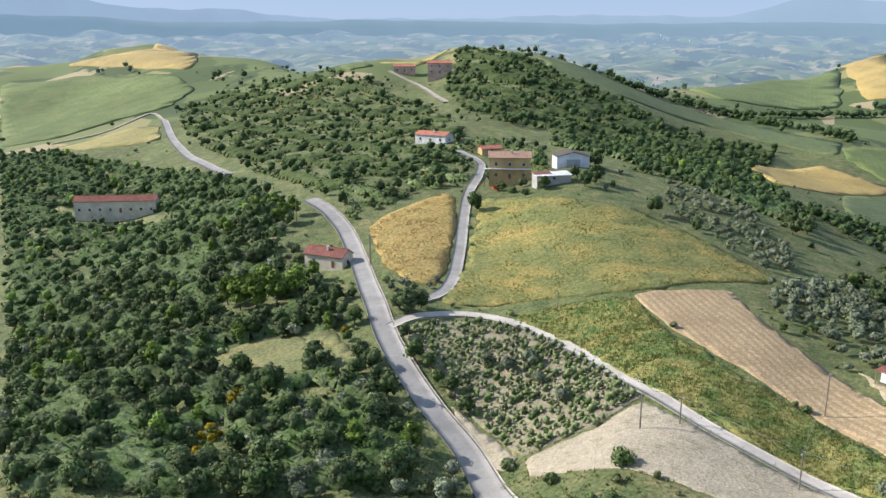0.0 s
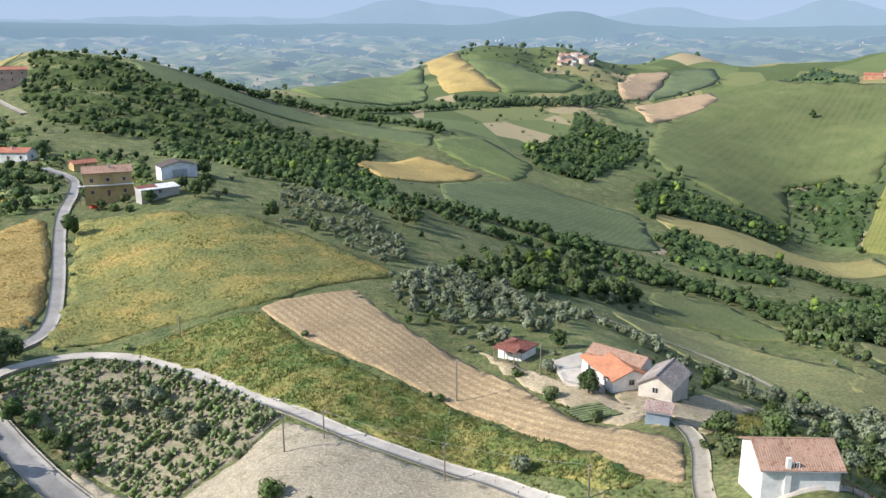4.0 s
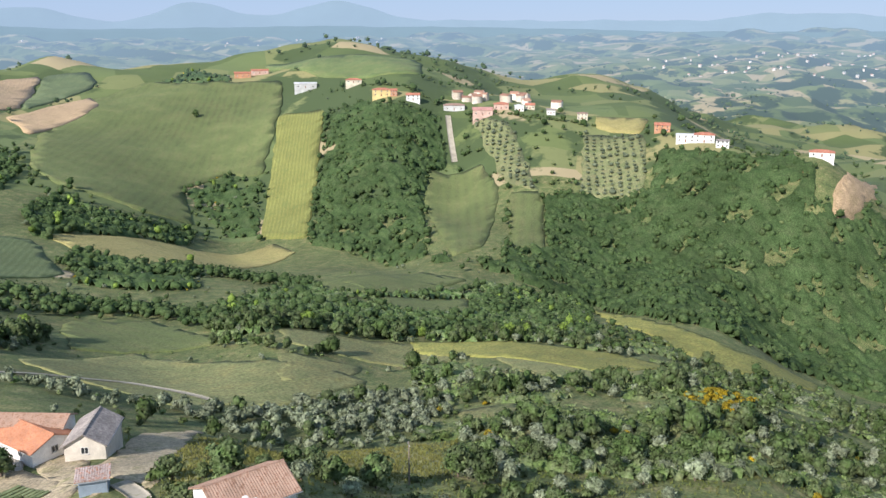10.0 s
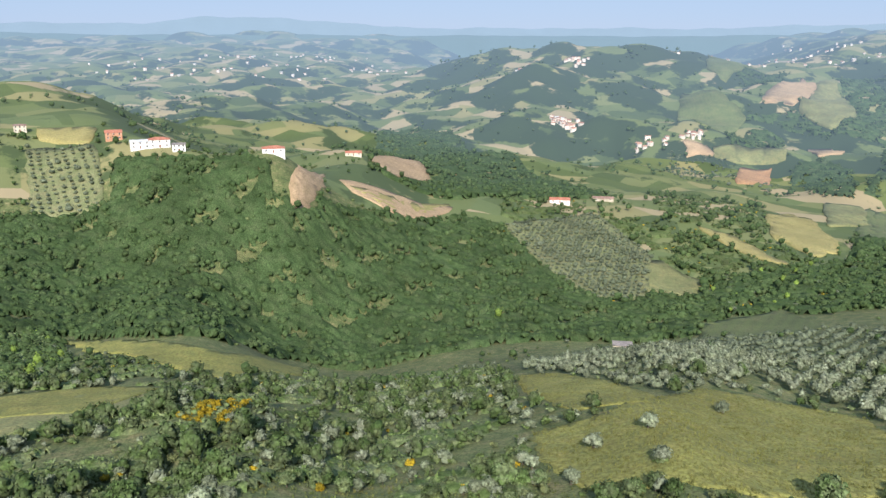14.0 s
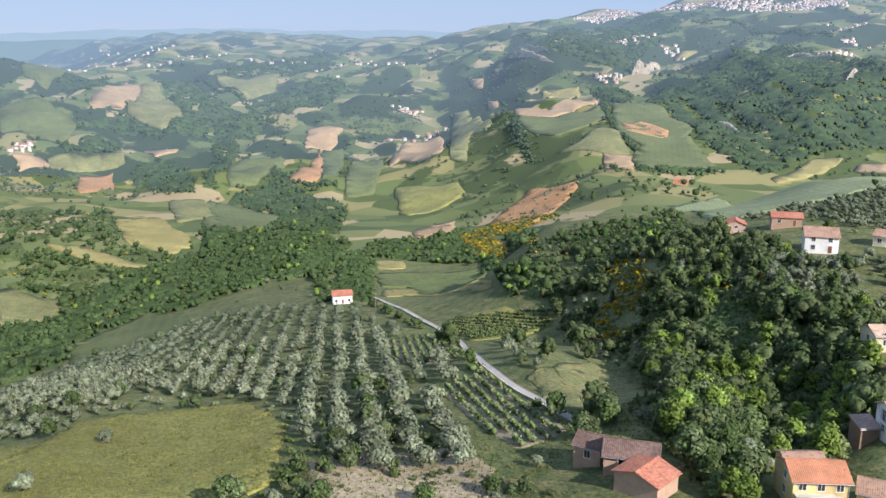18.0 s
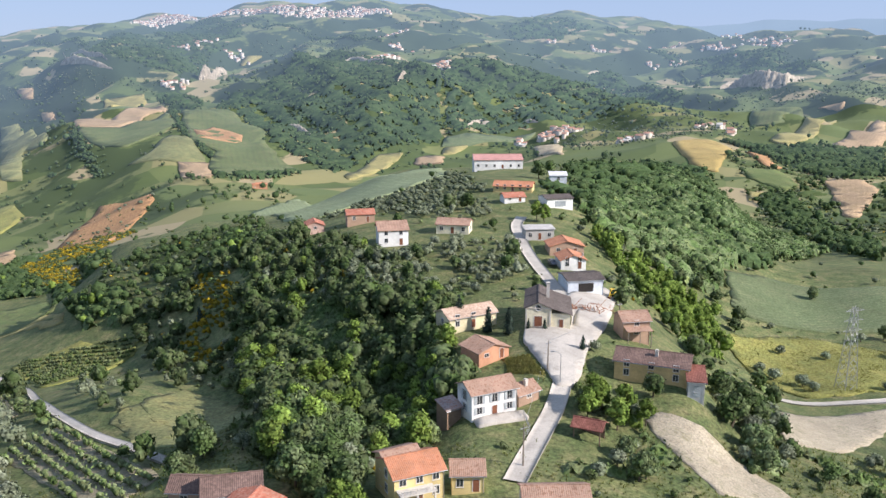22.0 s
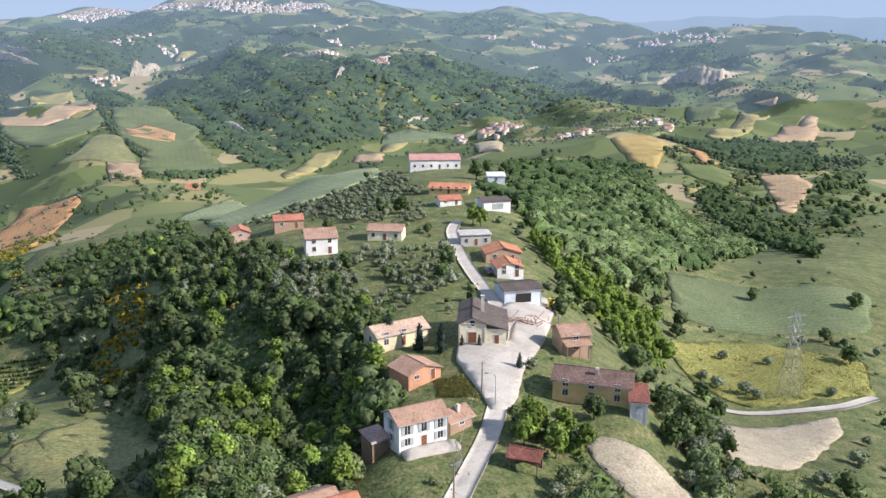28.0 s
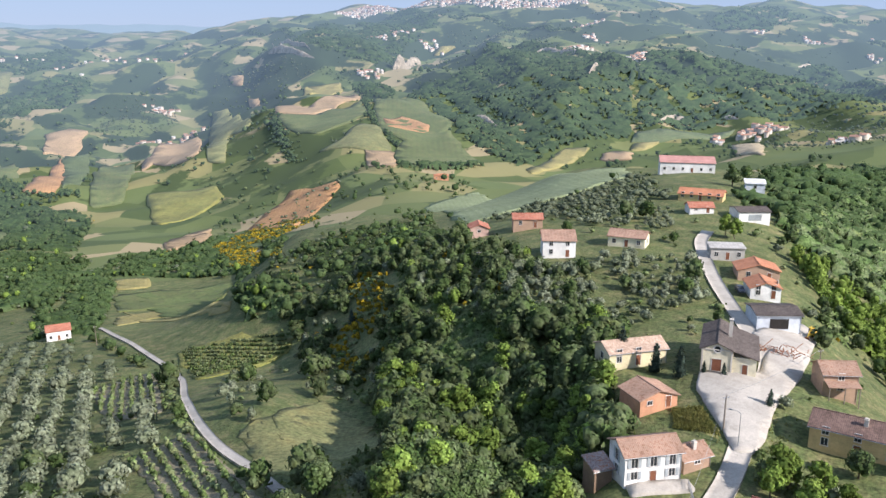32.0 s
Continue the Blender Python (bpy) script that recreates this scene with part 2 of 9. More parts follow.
def ground_z(x, y):
    """Height of the ground at x, y (arrays or numbers)."""
    xs, ys = np.atleast_1d(np.asarray(x, float)), np.atleast_1d(np.asarray(y, float))
    shape = xs.shape
    xs, ys = xs.ravel(), ys.ravel()
    out = np.empty(len(xs))
    for i in range(0, len(xs), 20000):
        a, l = land_key(xs[i:i + 20000], ys[i:i + 20000])
        s = land_gap(a, l, LAND_A, LAND_L) @ LAND_W[:-2] + LAND_W[-2] + LAND_W[-1] * 60 * np.exp(-l)
        r = np.exp(l)
        wave = np.sin(9 * a + 3 * l) * np.sin(14 * l + 5 * a) + 0.6 * np.sin(31 * a - 17 * l) * np.sin(23 * l + 11 * a)
        far = np.clip((r - 750) / 900, 0, 1)
        gully = np.abs(np.sin(27 * a + 5 * np.sin(6 * l))) * 0.6 + np.abs(np.sin(61 * a + 13 * l + 2 * np.sin(19 * l))) * 0.3 + 0.25 * np.sin(37 * l + 23 * a) * np.sin(47 * a - 11 * l)
        s = s + 0.011 * far * (gully - 0.55)
        out[i:i + 20000] = EYE_LEVEL + s * r + 0.0016 * r * wave + spurs(xs[i:i + 20000], ys[i:i + 20000], r)
    return out.reshape(shape) if np.ndim(x) else float(out[0])


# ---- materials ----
# Blue that far materials emit to paint the haze of the air.
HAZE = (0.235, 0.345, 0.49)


def mat(name, colors, scale=1.0, rough=0.9, bump=0.0, bump_scale=None, metal=0.0, island=0.0, random_object=0.0,
        rows=0.0, row_angle=0.0, row_color=None, row_mix=0.6, haze=None, coarse=None, spec=0.3, detail=6.0, trans=0.0, fine=None):
    """A weathered surface: colours blended by noise at two scales, optional rows, relief and random tints.
    scale: metres of the main blotches. rows: metres between rows. haze: (from, to, most) of haze painted as emission by
    distance."""
    m = bpy.data.materials.new(name)
    m.use_nodes = True
    nt = m.node_tree
    n, l = nt.nodes, nt.links
    b = n["Principled BSDF"]
    b.inputs["Roughness"].default_value, b.inputs["Metallic"].default_value = rough, metal
    b.inputs["Specular IOR Level"].default_value = spec
    geo = n.new("ShaderNodeNewGeometry")
    place = geo.outputs["Position"]

    def noise_at(size, det=detail):
        t = n.new("ShaderNodeTexNoise")
        t.inputs["Scale"].default_value, t.inputs["Detail"].default_value = 1.0 / size, det
        t.inputs["Roughness"].default_value = 0.62
        l.new(place, t.inputs["Vector"])
        return t.outputs["Fac"]

    def mixed(fac, a, c, kind="MIX"):
        x = n.new("ShaderNodeMix")
        x.data_type, x.blend_type = "RGBA", kind
        for sock, v in ((x.inputs[0], fac), (x.inputs[6], a), (x.inputs[7], c)):
            if isinstance(v, (int, float)):
                sock.default_value = v
            elif isinstance(v, tuple):
                sock.default_value = (*v, 1)
            else:
                l.new(v, sock)
        return x.outputs[2]

    ramp = n.new("ShaderNodeValToRGB")
    els = ramp.color_ramp.elements
    while len(els) < len(colors):
        els.new(0.5)
    for i, c in enumerate(colors):
        els[i].position = 0.3 + 0.4 * i / max(1, len(colors) - 1)
        els[i].color = (*c, 1)
    l.new(noise_at(scale), ramp.inputs[0])
    color = ramp.outputs[0]
    shade = n.new("ShaderNodeMapRange")
    shade.inputs[1].default_value, shade.inputs[2].default_value = 0.25, 0.75
    shade.inputs[3].default_value, shade.inputs[4].default_value = 0.72, 1.25
    l.new(noise_at(coarse or scale * 9, 3.0), shade.inputs[0])
    color = mixed(1.0, color, shade.outputs[0], "MULTIPLY")
    speck = n.new("ShaderNodeMapRange")  # the finest grain: tufts, clods, chips
    amount = fine if fine is not None else 0.30 if scale >= 2 else 0.10
    speck.inputs[1].default_value, speck.inputs[2].default_value = 0.32, 0.68
    speck.inputs[3].default_value, speck.inputs[4].default_value = 1 - amount, 1 + amount
    l.new(noise_at(max(0.12, min(scale * 0.16, 0.9)), 2.5), speck.inputs[0])
    color = mixed(1.0, color, speck.outputs[0], "MULTIPLY")
    if rows:
        turn = n.new("ShaderNodeVectorRotate")
        turn.rotation_type = "Z_AXIS"
        turn.inputs["Angle"].default_value = row_angle
        l.new(place, turn.inputs["Vector"])
        w = n.new("ShaderNodeTexWave")
        w.inputs["Scale"].default_value = 0.314 / rows
        w.inputs["Distortion"].default_value, w.inputs["Detail"].default_value = 1.2, 3.0
        w.inputs["Detail Scale"].default_value = 0.6
        l.new(turn.outputs[0], w.inputs["Vector"])
        sharp = n.new("ShaderNodeMath")
        sharp.operation = "MULTIPLY"
        sharp.inputs[1].default_value = row_mix
        l.new(w.outputs["Fac"], sharp.inputs[0])
        color = mixed(sharp.outputs[0], color, row_color or colors[0])
    if island or random_object:
        if random_object:
            info = n.new("ShaderNodeObjectInfo")
            source = info.outputs["Random"]
            amount = random_object
        else:
            source = geo.outputs["Random Per Island"]
            amount = island
        r = n.new("ShaderNodeMapRange")
        r.inputs[3].default_value, r.inputs[4].default_value = 1 - amount, 1 + amount
        l.new(source, r.inputs[0])
        color = mixed(1.0, color, r.outputs[0], "MULTIPLY")
        if island and random_object:
            r2 = n.new("ShaderNodeMapRange")
            r2.inputs[3].default_value, r2.inputs[4].default_value = 1 - island, 1 + island
            l.new(geo.outputs["Random Per Island"], r2.inputs[0])
            color = mixed(1.0, color, r2.outputs[0], "MULTIPLY")
    l.new(color, b.inputs["Base Color"])
    if bump:
        bp = n.new("ShaderNodeBump")
        bp.inputs["Strength"].default_value, bp.inputs["Distance"].default_value = 0.6, bump
        l.new(noise_at(bump_scale or scale * 0.3), bp.inputs["Height"])
        l.new(bp.outputs[0], b.inputs["Normal"])
    last = b.outputs[0]
    if trans:
        tr = n.new("ShaderNodeBsdfTranslucent")
        l.new(color, tr.inputs[0])
        ms = n.new("ShaderNodeMixShader")
        ms.inputs[0].default_value = trans
        l.new(last, ms.inputs[1])
        l.new(tr.outputs[0], ms.inputs[2])
        last = ms.outputs[0]
        l.new(last, n["Material Output"].inputs[0])
    # Painted haze: blue emission replaces the surface with distance from the origin.
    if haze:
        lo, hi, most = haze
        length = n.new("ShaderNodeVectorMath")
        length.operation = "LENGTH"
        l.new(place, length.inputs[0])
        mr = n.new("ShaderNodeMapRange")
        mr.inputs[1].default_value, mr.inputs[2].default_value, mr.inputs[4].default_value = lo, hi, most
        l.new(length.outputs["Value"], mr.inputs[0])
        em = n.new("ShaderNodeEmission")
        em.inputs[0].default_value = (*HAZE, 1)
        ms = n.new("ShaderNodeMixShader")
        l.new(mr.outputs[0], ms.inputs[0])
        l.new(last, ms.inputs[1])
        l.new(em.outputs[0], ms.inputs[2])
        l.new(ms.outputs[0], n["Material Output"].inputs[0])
    return m


# Metres where the emitted haze starts and ends, and its largest share.
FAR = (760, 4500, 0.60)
M_GRASS = mat("meadow", [(0.055, 0.080, 0.027), (0.090, 0.115, 0.040), (0.130, 0.140, 0.054), (0.200, 0.180, 0.084)], 4.5, bump=0.5, bump_scale=0.7, coarse=32, fine=0.45)


def patchwork(name, cell, haze, wood_from, wood_tint):
    """Farmland seen from afar: fields in many tints, with dark wood between them."""
    m = mat(name, [(0.07, 0.10, 0.03), (0.11, 0.14, 0.05)], 20.0, coarse=120, haze=haze)
    nt = m.node_tree
    n, l = nt.nodes, nt.links
    b = n["Principled BSDF"]
    place = [x for x in n if x.bl_idname == "ShaderNodeNewGeometry"][0].outputs["Position"]
    warp = n.new("ShaderNodeTexNoise")
    warp.inputs["Scale"].default_value = 1.0 / (cell * 0.9)
    l.new(place, warp.inputs["Vector"])
    add = n.new("ShaderNodeMix")
    add.data_type, add.blend_type = "RGBA", "LINEAR_LIGHT"
    add.inputs[0].default_value = cell * 0.35
    l.new(place, add.inputs[6])
    l.new(warp.outputs["Color"], add.inputs[7])
    flat = n.new("ShaderNodeVectorMath")
    flat.operation = "MULTIPLY"
    flat.inputs[1].default_value = (1, 1, 0)
    l.new(add.outputs[2], flat.inputs[0])
    vor = n.new("ShaderNodeTexVoronoi")
    vor.inputs["Scale"].default_value = 1.0 / cell
    l.new(flat.outputs[0], vor.inputs["Vector"])
    split = n.new("ShaderNodeSeparateColor")
    l.new(vor.outputs["Color"], split.inputs[0])
    ramp = n.new("ShaderNodeValToRGB")
    ramp.color_ramp.interpolation = "CONSTANT"
    tints = [(0.0, (0.080, 0.110, 0.038)), (0.20, (0.125, 0.155, 0.055)), (0.40, (0.17, 0.185, 0.075)), (0.54, (0.060, 0.088, 0.034)),
             (0.62, (0.27, 0.24, 0.11)), (0.74, (0.38, 0.30, 0.18)), (0.88, (0.12, 0.155, 0.06))]
    els = ramp.color_ramp.elements
    while len(els) < len(tints):
        els.new(0.5)
    for e, (at, c) in zip(els, tints):
        e.position, e.color = at, (*c, 1)
    l.new(split.outputs[0], ramp.inputs[0])
    shade = b.inputs["Base Color"].links[0].from_socket
    mix1 = n.new("ShaderNodeMix")
    mix1.data_type = "RGBA"
    mix1.inputs[0].default_value = 0.75
    l.new(shade, mix1.inputs[6])
    l.new(ramp.outputs[0], mix1.inputs[7])
    wood = n.new("ShaderNodeTexNoise")
    wood.inputs["Scale"].default_value, wood.inputs["Detail"].default_value = 1.0 / (cell * 2.2), 7.0
    wood.inputs["Roughness"].default_value = 0.68
    l.new(place, wood.inputs["Vector"])
    edge = n.new("ShaderNodeMapRange")
    edge.inputs[1].default_value, edge.inputs[2].default_value = wood_from, wood_from + 0.035
    up = n.new("ShaderNodeSeparateXYZ")  # steep ground is left to the woods
    l.new([x for x in n if x.bl_idname == "ShaderNodeNewGeometry"][0].outputs["Normal"], up.inputs[0])
    steep = n.new("ShaderNodeMapRange")
    steep.inputs[1].default_value, steep.inputs[2].default_value = 1.0, 0.93
    steep.inputs[3].default_value, steep.inputs[4].default_value = -0.04, 0.17
    l.new(up.outputs["Z"], steep.inputs[0])
    both = n.new("ShaderNodeMath")
    l.new(wood.outputs["Fac"], both.inputs[0])
    l.new(steep.outputs[0], both.inputs[1])
    l.new(both.outputs[0], edge.inputs[0])
    mix2 = n.new("ShaderNodeMix")
    mix2.data_type = "RGBA"
    mix2.inputs[7].default_value = (*wood_tint, 1)
    l.new(edge.outputs[0], mix2.inputs[0])
    l.new(mix1.outputs[2], mix2.inputs[6])
    l.new(mix2.outputs[2], b.inputs["Base Color"])
    return m


M_MIDDLE = patchwork("middle_country", 55.0, None, 0.60, (0.055, 0.080, 0.030))
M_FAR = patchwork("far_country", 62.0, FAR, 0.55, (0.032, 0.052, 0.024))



# ---- ground ----
def mesh_from(name, verts, faces, materials, smooth=True):
    me = bpy.data.meshes.new(name)
    verts = np.asarray(verts, np.float32)
    me.vertices.add(len(verts))
    me.vertices.foreach_set("co", verts.ravel())
    groups = faces if isinstance(faces, list) and faces and isinstance(faces[0], np.ndarray) and faces[0].ndim == 2 else [np.asarray(faces)]
    loops = np.concatenate([g.ravel() for g in groups]).astype(np.int32)
    counts = np.concatenate([np.full(len(g), g.shape[1]) for g in groups]).astype(np.int32)
    me.loops.add(len(loops))
    me.loops.foreach_set("vertex_index", loops)
    me.polygons.add(len(counts))
    me.polygons.foreach_set("loop_start", np.r_[0, np.cumsum(counts)[:-1]].astype(np.int32))
    me.polygons.foreach_set("loop_total", counts)
    if smooth:
        me.polygons.foreach_set("use_smooth", np.ones(len(counts), bool))
    for m in materials:
        me.materials.append(m)
    me.update(calc_edges=True)
    return me


_az = np.radians(np.r_[np.arange(-34, 210, 0.45), np.arange(210, 326, 2.0)])
_ri = np.exp(np.arange(np.log(24), np.log(1500), 0.017))
_ro = np.r_[_ri[-1], np.exp(np.arange(np.log(_ri[-1]) + 0.012, np.log(4900), 0.012))]


def polar_sheet(radii, centre):
    a, r = np.meshgrid(_az, radii)
    x, y = r * np.sin(a), r * np.cos(a)
    z = ground_z(x.ravel(), y.ravel()).reshape(x.shape)
    v = np.stack([x, y, z], -1).reshape(-1, 3)
    n, k = len(_az), len(radii)
    i, j = np.meshgrid(np.arange(n), np.arange(k - 1))
    i, j = i.ravel(), j.ravel()
    f = np.stack([j * n + i, (j + 1) * n + i, (j + 1) * n + (i + 1) % n, j * n + (i + 1) % n], -1)
    if not centre:
        return v, [f]
    v = np.r_[v, [[0, 0, float(z[0].mean())]]]
    q = np.arange(n)
    return v, [f, np.stack([np.full(n, len(v) - 1), q, (q + 1) % n], -1)]


ground = tagged(new("ground", mesh_from("ground", *polar_sheet(_ri, True), [M_GRASS, M_MIDDLE])), "rolling green farmland ground with rough grass", "ground", kind="structure")
far_country = tagged(new("backdrop_country", mesh_from("backdrop_country", *polar_sheet(_ro, False), [M_FAR])), "hazy distant hills with woods and fields", "backdrop", kind="structure")
_idx = np.zeros(len(ground.data.polygons), np.int32)
_idx[np.arange(len(_idx)) // len(_az) > np.searchsorted(_ri, 620)] = 1
_idx[-len(_az):] = 0
ground.data.polygons.foreach_set("material_index", _idx)


def mountain_ring(name, radius, base, seed, peaks, material, label):
    """A far range all round: a strip with a ragged skyline and a sloping foot."""
    a = np.radians(np.arange(-60, 240, 0.25))
    rng = np.random.default_rng(seed)
    h = np.full(len(a), float(base))
    for k in range(1, 7):
        h += base * 0.35 / k ** 0.8 * np.sin(a * 3.1 * 1.9 ** k + rng.uniform(0, 6))
    for az, wide, tall in peaks:
        h += tall * np.exp(-((np.degrees(a) - az) / wide) ** 2) * (1 + 0.08 * np.sin(a * 60 + az))
    v, n = [], len(a)
    for r, s in ((radius * 1.005, 1.0), (radius * 0.992, 0.55), (radius * 0.97, 0.0)):
        z = EYE_LEVEL + np.where(s > 0, h * s, -260.0)
        v.append(np.stack([r * np.sin(a), r * np.cos(a), z + (s - 1) * 60], -1))
    v = np.concatenate(v)
    i = np.arange(n - 1)
    f = np.concatenate([np.stack([k * n + i, k * n + i + 1, (k + 1) * n + i + 1, (k + 1) * n + i], -1) for k in range(2)])
    return tagged(new(name, mesh_from(name, v, [f], [material])), label, "mountains", kind="structure")


# A dark surface whose blue emission paints the haze over far ranges.
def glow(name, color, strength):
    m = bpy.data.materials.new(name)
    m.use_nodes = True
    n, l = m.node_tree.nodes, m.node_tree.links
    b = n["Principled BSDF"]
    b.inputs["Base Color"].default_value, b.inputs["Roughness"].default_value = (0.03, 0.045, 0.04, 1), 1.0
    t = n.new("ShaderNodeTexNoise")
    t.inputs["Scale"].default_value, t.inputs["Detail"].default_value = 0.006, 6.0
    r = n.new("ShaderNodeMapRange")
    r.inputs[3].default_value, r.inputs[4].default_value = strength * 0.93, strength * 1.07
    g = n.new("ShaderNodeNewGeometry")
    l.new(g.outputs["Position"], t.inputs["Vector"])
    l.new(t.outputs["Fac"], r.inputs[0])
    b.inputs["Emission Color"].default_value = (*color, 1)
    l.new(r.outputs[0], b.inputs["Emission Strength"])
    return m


# Both ranges get their pale blue from painted haze glow, not from sunlight.
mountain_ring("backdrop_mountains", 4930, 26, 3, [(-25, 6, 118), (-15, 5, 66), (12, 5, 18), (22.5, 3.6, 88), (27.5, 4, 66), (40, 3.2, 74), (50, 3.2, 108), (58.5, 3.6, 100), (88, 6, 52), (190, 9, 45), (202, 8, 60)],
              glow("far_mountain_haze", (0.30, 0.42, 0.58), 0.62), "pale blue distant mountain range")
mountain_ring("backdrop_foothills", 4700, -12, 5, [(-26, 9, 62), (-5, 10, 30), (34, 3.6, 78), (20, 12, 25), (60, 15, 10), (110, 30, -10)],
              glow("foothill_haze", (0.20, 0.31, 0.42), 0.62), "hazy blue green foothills")


